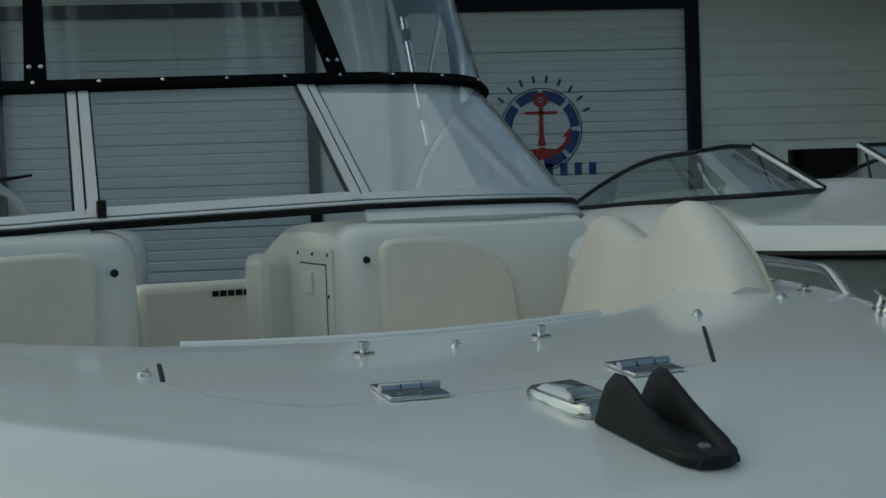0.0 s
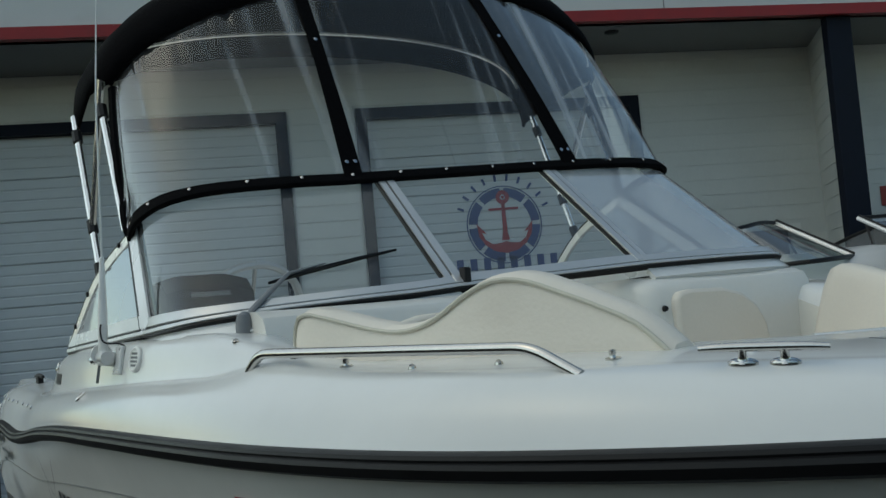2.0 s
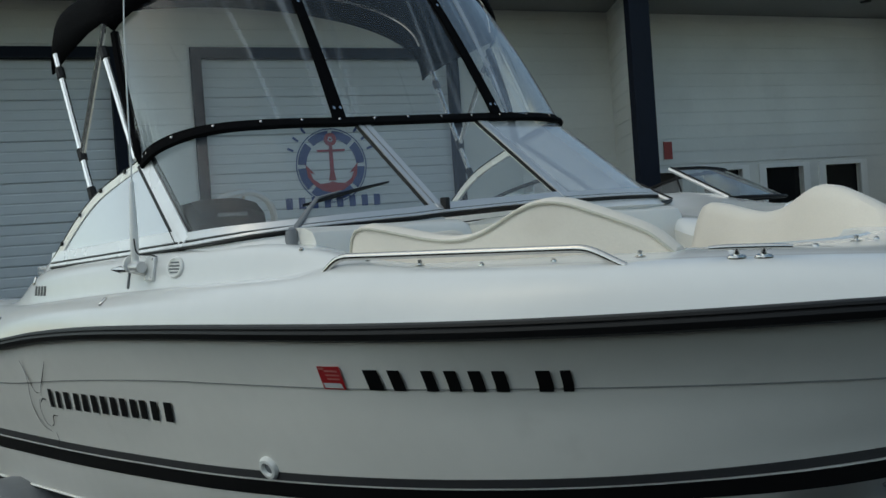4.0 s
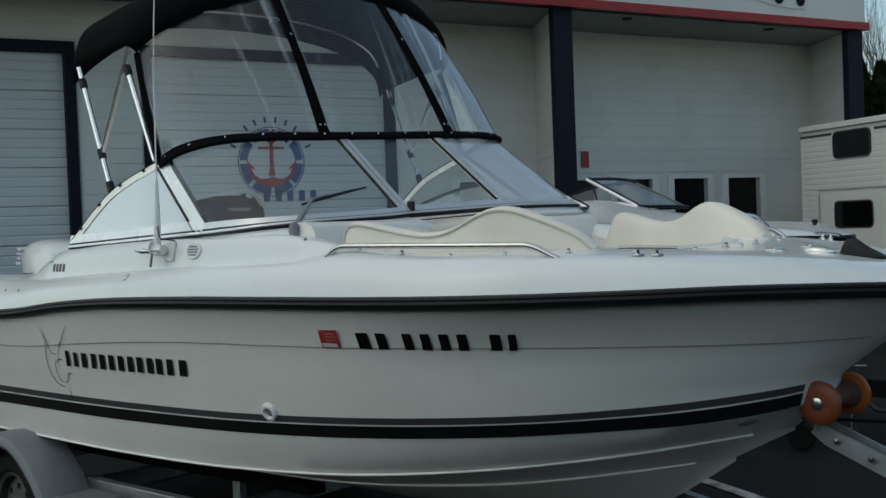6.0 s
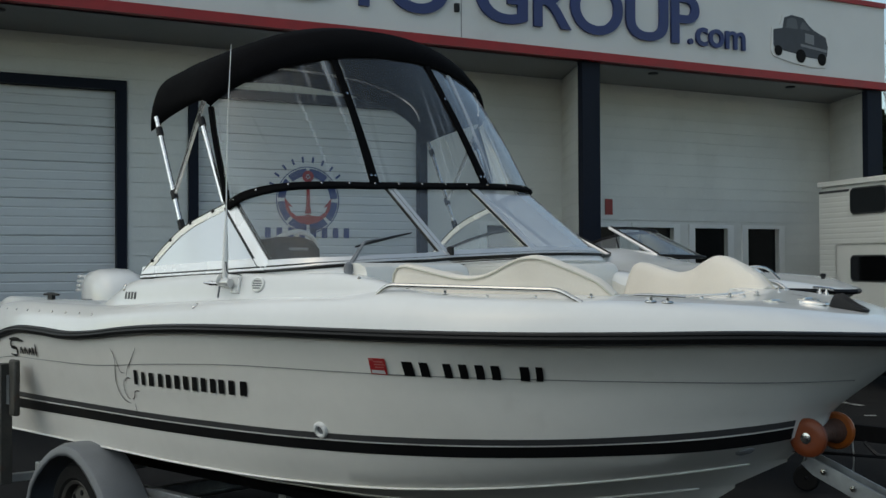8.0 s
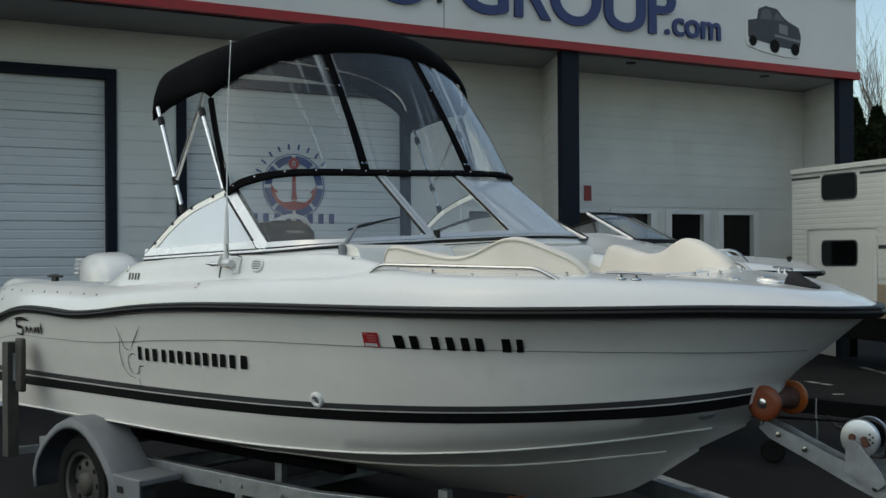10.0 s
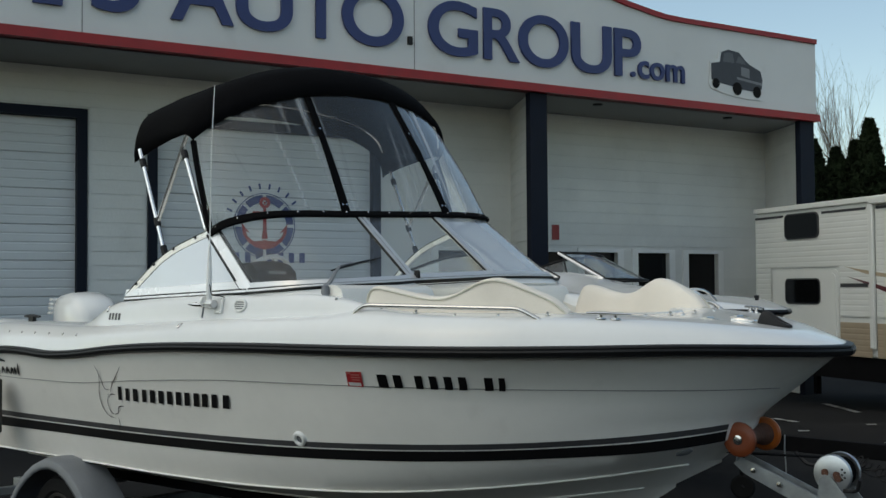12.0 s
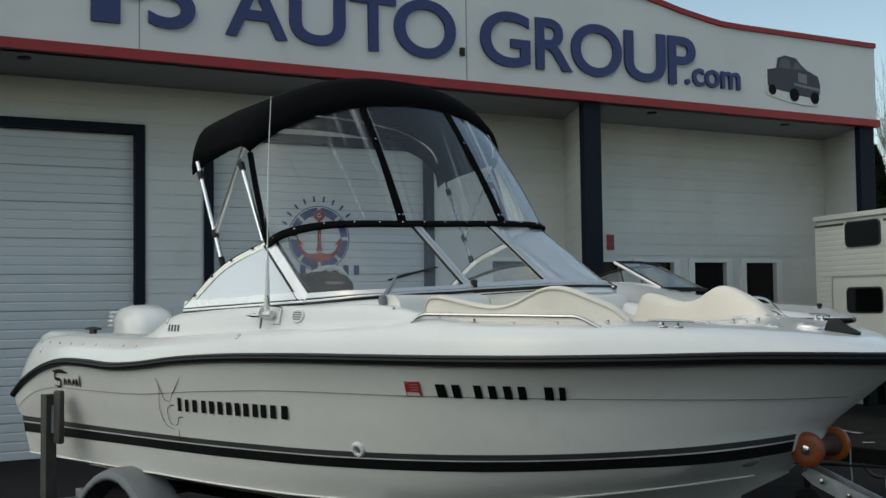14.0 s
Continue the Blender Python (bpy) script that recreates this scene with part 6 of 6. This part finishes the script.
    part("jack_wheel", lathed([(0.015, -0.03), (0.085, -0.034), (0.10, -0.016), (0.10, 0.016), (0.085, 0.034), (0.015, 0.03)], Matrix.Translation((1.85, -0.10, 0.12)) @ pose(0, 0, 0, 90, 0, 20), 22), TYRE, t, "small black jack wheel")
    part("coupler", tubed([(3.2, 0, 0.5), (3.34, 0, 0.52), (3.42, 0, 0.49)], [0.045, 0.05, 0.03], 10), GALV, t)
    # coiled plug lead hanging off the tongue, and two sagging leads
    spine = curve_points([(2.74, -0.07, 0.42), (2.88, -0.08, 0.405), (3.02, -0.085, 0.345), (3.10, -0.09, 0.22), (3.07, -0.09, 0.06)], 150)
    rnd = random.Random(4)
    pts = []
    for k, p in enumerate(spine):
        a, r = math.tau * k / 13.0, 0.034 + 0.010 * math.sin(k * 0.11)
        pts.append(p + Vector((r * math.cos(a), 0.6 * r * math.sin(a), r * math.sin(a + 0.5))))
    part("plug_lead", tubed(pts, 0.0062, 6), PLASTIC, t, "coiled black plug lead")
    for x0, x1, d, r in ((2.30, 2.60, 0.10, 0.015), (2.60, 3.14, 0.09, 0.006), (2.66, 3.20, 0.13, 0.005)):
        sag = [(x0 + (x1 - x0) * k / 6, -0.07 + rnd.uniform(-0.012, 0.012), 0.45 - d * math.sin(math.pi * k / 6) + rnd.uniform(-0.008, 0.008)) for k in range(7)]
        part("cable", tubed(curve_points(sag, 24), r, 6), PLASTIC, t, "loose black cable")
    part("strap_end", tubed(curve_points([(2.20, -0.052, 0.57), (2.20, -0.058, 0.44), (2.21, -0.06, 0.30), (2.20, -0.05, 0.20)], 12), 0.006, 6), GALV, t, "thin hanging wire")
    return b


ORANGE = material("orange_red_stripe", (0.45, 0.08, 0.02), 0.4)
BLACK_PAINT = material("black_frame_paint", (0.006, 0.006, 0.0065), 0.75, vary=0.3, scale=10, spec=0.06)
DARK_TINT = glass("smoke_glass", (0.50, 0.58, 0.58), 0.10, 0.02)
# ---- camper ----
def build_camper():
    """A travel trailer; its own x runs along the side that faces the lot, y into the body."""
    m = pose(10.089, 10.156, 0.116, 0, 0, -101.7) @ Matrix.Scale(1.05, 4)
    c = thing("camper", "white travel trailer with tan skirt and maroon swoosh", "camper", m)
    L, W, TOP, SKIRT, LOW = 7.6, 2.4, 2.75, 1.10, 0.60
    bm = bmesh.new()
    body = [(0, LOW), (L, LOW), (L, TOP - 0.15), (L - 0.3, TOP), (0.12, TOP), (0, TOP - 0.1)]
    outline_slab(bm, body, Matrix(((1, 0, 0, 0), (0, 0, 1, 0.012), (0, 1, 0, 0), (0, 0, 0, 1))), W)
    part("body", bm, RV_SIDE, c, "white ribbed aluminium body", bevel=0.02)
    # corrugated cladding: one ribbed sheet above, one below
    for z0, z1, mat, lab in ((SKIRT, TOP - 0.10, RV_SIDE, "white ribbed cladding"), (LOW, SKIRT, RV_TAN, "tan ribbed skirt")):
        for a, b in ((0.02, 0.40), (0.40, 1.95), (1.95, 2.58), (2.68, L - 0.05)):
            lo, hi = z0, z1
            if a == 0.40:
                if mat is RV_TAN:
                    continue
                lo = 1.80
            if mat is RV_TAN and b > 3.5:
                b2 = 3.50
            else:
                b2 = b
            h, pr = 0.0775, []
            for k in range(30):
                z = LOW + h * k
                if z < lo - 0.01 or z + h > hi + 0.01:
                    continue
                pr += [(-0.009, z), (-0.012, z + h * 0.2), (-0.012, z + h * 0.75), (-0.009, z + h * 0.98)]
            bmm = bmesh.new()
            grid(bmm, [[(x, y, z) for y, z in pr] for x in (a, b2)])
            part("cladding", bmm, mat, c, lab, smooth=False)
            if b2 != b:
                bmm = bmesh.new()
                grid(bmm, [[(x, y, z) for y, z in pr if z > 0.86] for x in (3.50, b)])
                part("cladding", bmm, mat, c, lab, smooth=False)
    part("roof_edge", boxed(0.0, L, -0.03, 0.06, TOP - 0.06, TOP + 0.02), RV_SIDE, c, bevel=0.01)
    part("roof_edge", boxed(2.62, L, -0.07, 0.0, TOP - 0.10, TOP + 0.01), RV_SIDE, c, "rolled white awning", bevel=0.02)
    part("awning_rail", boxed(2.70, L, -0.022, -0.012, TOP - 0.16, TOP - 0.12), GREY_TAPE, c)
    for a, b in ((0.03, 0.72), (1.60, 2.50)):
        part("slot", boxed(a, b, -0.018, -0.006, TOP - 0.155, TOP - 0.12), GREY_TAPE, c, "grey gutter strip")
    part("awning_arm", boxed(2.59, 2.67, -0.06, -0.01, 0.72, TOP - 0.02), RV_SIDE, c, "white awning arm", bevel=0.01)

    def rounded(x0, x1, z0, z1, r, n=5):
        out = []
        for cx, cz, a0 in ((x1 - r, z1 - r, 0), (x0 + r, z1 - r, 90), (x0 + r, z0 + r, 180), (x1 - r, z0 + r, 270)):
            out += [(cx + r * math.cos(radians(a0 + 90 * k / n)), cz + r * math.sin(radians(a0 + 90 * k / n))) for k in range(n + 1)]
        return out

    def panel(x0, x1, z0, z1, r, y, t, mat, name, parent, label=""):
        bm = bmesh.new()
        outline_slab(bm, rounded(x0, x1, z0, z1, r), Matrix(((1, 0, 0, 0), (0, 0, 1, y), (0, 1, 0, 0), (0, 0, 0, 1))), t)
        return part(name, bm, mat, parent, label, smooth=False)

    for x0, x1, z0, z1 in ((0.78, 1.52, 2.28, 2.62),):
        f = panel(x0 - 0.02, x1 + 0.02, z0 - 0.02, z1 + 0.02, 0.09, -0.03, 0.02, GREY_TAPE, "window", c, "dark tinted window")
        panel(x0, x1, z0, z1, 0.08, -0.034, 0.005, DARK_GLASS, "pane", f)
    d = panel(0.42, 1.93, LOW + 0.05, 1.80, 0.10, -0.006, 0.012, RV_SIDE, "door", c, "white entry door")
    panel(0.48, 1.87, LOW + 0.1, 1.75, 0.08, -0.016, 0.011, RV_SIDE, "door_leaf", d)
    f = panel(0.75, 1.55, 1.30, 1.68, 0.08, -0.024, 0.008, GREY_TAPE, "door_window", d, "dark tinted door window")
    panel(0.77, 1.53, 1.32, 1.66, 0.07, -0.028, 0.004, DARK_GLASS, "pane", f)
    part("slot", boxed(1.98, 2.52, -0.02, -0.012, 1.55, 1.60), GREY_TAPE, c)
    part("marker_plate", boxed(3.04, 3.18, -0.022, -0.012, 0.89, 0.98), RV_SIDE, c)
    # swoosh decals
    for keys, mat, w in ((((2.10, 1.70), (2.6, 1.58), (3.2, 1.44), (4.0, 1.40), (5.5, 1.42)), MAROON, 0.10), (((2.05, 1.84), (2.5, 1.75), (3.0, 1.68), (3.4, 1.60)), TANDECAL, 0.05)):
        bm = bmesh.new()
        pts = curve_points([(x, 0, z) for x, z in keys], 24)
        grid(bm, [[(p.x, -0.0145, p.z - w * min(1, 3 * k / 23) * 0.5), (p.x, -0.0145, p.z + w * min(1, 3 * k / 23) * (0.5 if k < 18 else 0.4))] for k, p in enumerate(pts)])
        part("swoosh", bm, mat, c, "curved decal")
    for k in range(8):
        part("name_bar", boxed(3.26 + 0.118 * k, 3.35 + 0.118 * k, -0.0155, -0.0125, 1.86, 1.98 if k in (0, 4) else 1.945), BLACK_TAPE, c)
    # wheel in its arch, undercarriage
    panel(3.42, 5.3, 0.56, 0.84, 0.13, -0.016, 0.028, DARK, "wheel_arch", c)
    for x in (3.86, 4.78):
        wheel_set(c, x, 0.07, 0.235, 0.36, 0.2, -1, WHITE_RIM, 8)
    part("chassis", boxed(0.2, L - 0.2, 0.5, W - 0.3, 0.38, 0.62), DARK, c)
    # Black sheets: the underbelly edge, deepened to stand in for shade beneath the body.
    part("underbelly_shade", boxed(0.1, 3.44, 0.05, 0.10, 0.27, 0.60), BLACK_PAINT, c, "black underbelly edge with the shade below it")
    part("underbelly_shade", boxed(5.28, L - 0.1, 0.05, 0.10, 0.27, 0.60), BLACK_PAINT, c, "black underbelly edge with the shade below it")
    for x in (0.7, 6.8):
        part("stabiliser", boxed(x, x + 0.08, 0.5, 0.58, -0.06, 0.45), DARK, c)
        part("stabiliser", boxed(x, x + 0.08, W - 0.5, W - 0.42, -0.12, 0.45), DARK, c)
    bm = bmesh.new()
    rows = []
    for x, h in ((3.36, 0.03), (3.45, 0.10), (3.75, 0.135), (4.1, 0.12), (4.2, 0.03)):
        rows.append([(x, 0.85 + y, TOP + h * k) for y, k in ((0, 0), (0.05, 0.9), (0.35, 1), (0.65, 0.9), (0.7, 0))])
    grid(bm, rows)
    part("roof_vent", bm, FENDER, c, "grey roof air unit")
    return c


WHITE_RIM = material("white_rim_paint", (0.62, 0.62, 0.60), 0.4, vary=0.08)


# ---- trees and distance ----
def leaf_cloud(rnd, spots, size, flat=0.5):
    vs, fs = [], []
    for p in spots:
        n = Vector((rnd.gauss(0, 1), rnd.gauss(0, 1), rnd.gauss(0, 0.6))).normalized()
        a = n.orthogonal().normalized()
        a = (Matrix.Rotation(rnd.uniform(0, 6.28), 3, n) @ a)
        b = n.cross(a)
        s = size * rnd.uniform(0.6, 1.3)
        k = len(vs)
        vs += [p - a * s, p + b * s * flat, p + a * s, p - b * s * flat]
        fs.append((k, k + 1, k + 2, k + 3))
    me = bpy.data.meshes.new("crown")
    me.from_pydata([tuple(v) for v in vs], [], fs)
    return me


def cypress(x, y, h, r, seed):
    rnd = random.Random(seed)
    t = thing("cypress", "tall dark green columnar cypress", "tree", Matrix.Translation((x, y, -0.3)), "row of cypresses")
    part("trunk", tubed([(0, 0, 0), (0.02, 0, h * 0.5), (0, 0, h * 0.92)], [0.14, 0.09, 0.02], 8), BARK, t)
    spots = []
    lobes = [(rnd.uniform(0, 6.28), rnd.uniform(0.15, 0.9), rnd.uniform(0.7, 1.15)) for _ in range(26)]
    for _ in range(9000):
        z = rnd.random() ** 0.8
        rad = r * min(1, (1 - z) * 2.6 + 0.04) ** 0.7 * min(1, 0.55 + z * 3)
        a = rnd.uniform(0, 6.28)
        for la, lz, lk in lobes:
            if abs(z - lz) < 0.08 and abs((a - la + math.pi) % 6.283 - math.pi) < 0.7:
                rad *= lk
        q = rad * (0.72 + 0.32 * rnd.random())
        spots.append(Vector((q * math.cos(a), q * math.sin(a), 0.25 + z * (h - 0.25))))
    me = leaf_cloud(rnd, spots, 0.095, 0.4)
    me.materials.append(CEDAR)
    ob = new("crown", me)
    ob.parent = t
    part("inner_crown", tubed([(0, 0, 0.3), (0, 0, h * 0.25), (0, 0, h * 0.6), (0, 0, h * 0.9)], [r * 0.5, r * 0.62, r * 0.5, 0.06], 10), CEDAR, t)
    return t


def bare_tree(x, y, h, seed, spread=0.45, levels=5, stems=1, label="bare deciduous tree with thin upright branches"):
    rnd = random.Random(seed)
    t = thing("bare_tree", label, "tree", Matrix.Translation((x, y, -0.3)), "bare trees")
    trunk, limbs = bmesh.new(), bmesh.new()

    def grow(bm, p, d, length, r, level):
        pts, rs = [p], [r]
        q = p.copy()
        dd = d.copy()
        for k in range(3):
            dd = (dd + Vector((rnd.gauss(0, 0.10), rnd.gauss(0, 0.10), 0.05))).normalized()
            q = q + dd * length / 3
            pts.append(q.copy())
            rs.append(r * (1 - 0.17 * (k + 1)))
        tube(bm, pts, rs, 6 if level < 2 else 3, caps=False)
        if level < levels:
            for _ in range(3 if level < 2 else rnd.choice((2, 3))):
                nd = (dd + Vector((rnd.gauss(0, spread), rnd.gauss(0, spread), rnd.gauss(0.15, 0.15)))).normalized()
                s = pts[rnd.choice((1, 2, 3))]
                grow(limbs, s, nd, length * rnd.uniform(0.55, 0.8), r * 0.5, level + 1)
            grow(limbs, pts[3], dd, length * 0.72, rs[3] * 0.85, level + 1)

    for k in range(stems):
        b = Vector((rnd.uniform(-0.8, 0.8), rnd.uniform(-0.8, 0.8), 0)) if stems > 1 else Vector((0, 0, 0))
        grow(trunk, b, Vector((rnd.gauss(0, 0.06), rnd.gauss(0, 0.06), 1)).normalized(), h * (0.32 if stems == 1 else 0.38), 0.012 * h if stems == 1 else 0.006 * h, 0 if stems == 1 else 2)
    part("trunk", trunk, BARK, t)
    tagged(part("branchwork", limbs, BARK, t), kind="stuff")
    return t


def conifer(x, y, h, seed):
    rnd = random.Random(seed)
    t = thing("conifer", "small dark conifer with ragged boughs", "tree", Matrix.Translation((x, y, -0.3)), "conifers")
    part("trunk", tubed([(0, 0, 0), (0, 0, h)], [0.14, 0.02], 8), BARK, t)
    spots = []
    for _ in range(34):
        z0 = 0.2 + 0.8 * rnd.random()
        a = rnd.uniform(0, 6.28)
        ln = (1.05 - z0) * h * 0.34 + 0.15
        for _ in range(60):
            q = rnd.random()
            spots.append(Vector((q * ln * math.cos(a) + rnd.gauss(0, 0.10), q * ln * math.sin(a) + rnd.gauss(0, 0.10), z0 * h - q * 0.2 * ln + rnd.gauss(0, 0.08))))
    me = leaf_cloud(rnd, spots, 0.11, 0.4)
    me.materials.append(CEDAR)
    ob = new("crown", me)
    ob.parent = t
    return t


def build_distance():
    for i, (x, y, h, r) in enumerate(((20.9, 16.2, 6.45, 0.62), (20.75, 16.55, 5.9, 0.5), (20.5, 16.95, 5.75, 0.55), (20.1, 17.4, 6.0, 0.6), (21.3, 15.75, 4.9, 0.45), (19.8, 17.9, 5.9, 0.6))):
        cypress(x, y, h, r, 10 + i)
    bare_tree(28.4, 22.4, 11.0, 3, 0.36, 5)
    bare_tree(29.3, 21.3, 11.5, 5, 0.34, 5)
    bare_tree(27.0, 23.4, 10.0, 6, 0.36, 5)
    bare_tree(30.0, 20.7, 7.4, 8, 0.42, 6, stems=5, label="bare thicket of thin twiggy stems")
    bare_tree(30.6, 20.1, 6.2, 9, 0.42, 6, stems=5, label="bare thicket of thin twiggy stems")
    conifer(28.2, 19.8, 5.6, 21)
    conifer(28.7, 19.15, 5.5, 22)
    # house beyond, its eave just in view
    m = Matrix.Translation((35.0, 22.2, 0)) @ pose(0, 0, 0, 0, 0, -56)
    hs = thing("house", "distant house with a brown shingle roof and pale fascia", "house", m)
    part("wall", boxed(0.6, 10.4, 0.5, 7.5, -0.4, 5.2), RV_SIDE, hs, "pale house wall")
    bm = bmesh.new()
    grid(bm, [[(x, 0, 5.3), (x, 4.0, 7.3), (x, 8.0, 5.3), (x, 8.0, 5.15), (x, 4.0, 7.1), (x, 0, 5.15)] for x in (0.0, 11.0)], closed_v=True)
    part("roof", bm, ROOFING, hs, "brown shingle roof", smooth=False)
    part("gutter", boxed(0.0, 11.0, -0.06, 0.02, 5.17, 5.30), RV_SIDE, hs, "white gutter")
    tagged(part("hedge", leaf_mesh(), CEDAR, None), "dark evergreen hedge beyond the lot", "hedge", kind="stuff")


def leaf_mesh():
    rnd = random.Random(77)
    bm = bmesh.new()
    tmp = leaf_cloud(rnd, [Vector((20 + 34 * k + rnd.uniform(-0.4, 0.4), 27 - 16 * k + rnd.uniform(-0.5, 0.5), rnd.random() * (1.6 + 0.4 * math.sin(k * 40)) - 0.3)) for k in (rnd.random() for _ in range(6000))], 0.28, 0.6)
    bm.from_mesh(tmp)
    return bm


# ---- emblem on the second overhead door, truck picture, unit number ----
FLAT = Matrix(((1, 0, 0, 0), (0, 0, 1, 0), (0, 1, 0, 0), (0, 0, 0, 1)))


def flat_piece(outline, y, t, mat, name, parent, label=""):
    bm = bmesh.new()
    outline_slab(bm, outline, Matrix.Translation((0, y, 0)) @ FLAT, t)
    return part(name, bm, mat, parent, label, smooth=False)


def sector(cx, cz, r0, r1, a0, a1, n=8):
    up = [(cx + r1 * math.cos(radians(a0 + (a1 - a0) * k / n)), cz + r1 * math.sin(radians(a0 + (a1 - a0) * k / n))) for k in range(n + 1)]
    dn = [(cx + r0 * math.cos(radians(a1 - (a1 - a0) * k / n)), cz + r0 * math.sin(radians(a1 - (a1 - a0) * k / n))) for k in range(n + 1)]
    return up + dn


def emblem():
    e = thing("door_emblem", "round blue and red anchor emblem painted on the door", "emblem", kind="")
    e.matrix_world = Matrix.Translation((2.222, 0, 2.67)) @ Matrix.Diagonal((0.956, 1, 0.956, 1)) @ Matrix.Translation((-2.425, 0, -2.475))
    y, t, cx, cz = WALL + 0.060, 0.006, 2.425, 2.475
    for k in range(8):
        a = 45 * k + 22.5
        flat_piece(sector(cx, cz, 0.345, 0.455, a - 19, a + 19), y, t, LOGO_BLUE, "ring_segment", e)
    flat_piece(sector(cx, cz, 0.472, 0.484, 0, 359.9, 60), y, t, LOGO_BLUE, "ring_line", e)
    y -= 0.004
    flat_piece(sector(cx, 2.815, 0.035, 0.085, 0, 359.9, 28), y, t, LOGO_RED, "anchor_eye", e)
    flat_piece(sector(cx, 2.815, 0.0, 0.018, 0, 359.9, 14), y, t, LOGO_RED, "anchor_pin", e)
    flat_piece([(cx - 0.19, 2.655), (cx + 0.19, 2.655), (cx + 0.19, 2.685), (cx - 0.19, 2.685)], y, t, LOGO_RED, "anchor_stock", e)
    flat_piece([(cx - 0.022, 2.74), (cx - 0.028, 2.40), (cx - 0.05, 2.28), (cx + 0.05, 2.28), (cx + 0.028, 2.40), (cx + 0.022, 2.74)], y, t, LOGO_RED, "anchor_shank", e)
    for s in (-1, 1):
        o = [(0.0, 2.12), (0.14, 2.15), (0.26, 2.23), (0.335, 2.34), (0.36, 2.50), (0.375, 2.52), (0.33, 2.47), (0.24, 2.37), (0.30, 2.39), (0.26, 2.30), (0.17, 2.24), (0.05, 2.25), (0.0, 2.27)]
        pts = [(cx + s * a, b) for a, b in o]
        flat_piece(pts if s > 0 else pts[::-1], y, t, LOGO_RED, "anchor_arm", e)
    # lettering of the mark as plain bars
    n = 10
    for k in range(n):
        a = 158 - 136 * k / (n - 1)
        c, sn = math.cos(radians(a)), math.sin(radians(a))
        px, pz = cx + 0.585 * c, cz + 0.585 * sn
        o = [(px + u * sn * 0.5 + v * c, pz - u * c * 0.5 + v * sn) for u, v in ((-0.03, -0.042), (0.03, -0.042), (0.03, 0.042), (-0.03, 0.042))]
        flat_piece(o, y + 0.004, t, LOGO_BLUE, "letter_bar", e)
    for k in range(8):
        x = 1.775 + 0.172 * k
        flat_piece([(x, 1.93), (x + 0.085, 1.93), (x + 0.085, 2.075), (x, 2.075)], y + 0.004, t, LOGO_BLUE, "letter_bar", e)
    # unit number as a plain red bar
    u = thing("unit_marker", "red painted unit marker on the wall", "sign")
    flat_piece([(7.20, 2.55), (7.345, 2.55), (7.345, 2.80), (7.20, 2.80)], WALL - 0.032, 0.008, RED_MARK, "marker_bar", u)
    truck_picture()


def truck_picture():
    t = thing("truck_picture", "cut-out picture of a dark pickup truck on the sign", "sign", Matrix.Translation((9.30, 0, 4.89)) @ Matrix.Diagonal((0.967, 1, 0.985, 1)) @ Matrix.Translation((-9.55, 0, -4.74)))
    y = FRONT - 0.075
    flat_piece([(9.55, 4.93), (9.60, 4.86), (10.0, 4.78), (10.45, 4.74), (10.78, 4.75), (10.84, 4.90), (10.86, 5.14), (10.80, 5.30), (10.55, 5.40), (10.45, 5.46), (10.30, 5.56), (9.98, 5.58), (9.80, 5.52), (9.75, 5.36), (9.57, 5.31)], y + 0.006, 0.018, SIGNWHITE, "cutout", t)
    flat_piece([(9.60, 5.02), (9.66, 4.98), (10.10, 4.93), (10.16, 4.90), (10.66, 4.88), (10.80, 4.94), (10.82, 5.10), (10.77, 5.25), (10.50, 5.34), (10.40, 5.40), (10.26, 5.52), (10.0, 5.545), (9.84, 5.49), (9.80, 5.32), (9.60, 5.28)], y, 0.006, TRUCK, "truck_body", t, "dark truck body")
    flat_piece([(9.87, 5.33), (9.90, 5.47), (10.0, 5.50), (10.10, 5.49), (10.14, 5.33)], y - 0.003, 0.004, TRUCK_GLASS, "side_window", t)
    flat_piece([(10.18, 5.34), (10.24, 5.46), (10.30, 5.44), (10.42, 5.33)], y - 0.003, 0.004, TRUCK_GLASS, "windscreen", t)
    flat_piece([(10.30, 5.13), (10.50, 5.10), (10.50, 5.26), (10.30, 5.28)], y - 0.003, 0.004, TRUCK_GREY, "headlight", t)
    flat_piece([(10.20, 5.06), (10.80, 5.0), (10.80, 5.045), (10.20, 5.10)], y - 0.003, 0.004, TRUCK_GREY, "bumper", t)
    for x, z, r in ((9.70, 4.95, 0.085), (10.20, 4.90, 0.11), (10.68, 4.88, 0.10)):
        flat_piece(sector(x, z, 0.0, r, 0, 359.9, 18), y - 0.004, 0.004, TYRE, "truck_wheel", t)


RED_MARK = material("red_number_paint", (0.30, 0.035, 0.03), 0.5)
TRUCK = material("picture_dark", (0.03, 0.032, 0.042), 0.5, vary=0.2, scale=6)
TRUCK_GLASS = material("picture_glass", (0.07, 0.075, 0.085), 0.4)
TRUCK_GREY = material("picture_grey", (0.16, 0.165, 0.175), 0.5)


# ---- assembly ----
build_boat()
build_trailer()
build_second_boat()
build_camper()
build_distance()
for line in ((7.05, 5.45, 7.06, 5.25), (7.2, 5.15, 7.28, 4.98), (8.3, 6.68, 8.4, 6.60), (7.12, 6.75, 7.22, 6.66), (9.5, 7.73, 10.36, 9.06), (7.9, 7.45, 8.05, 8.0), (1.85, 1.5, 2.25, 5.0)):
    painted_line(*line)
build_building()
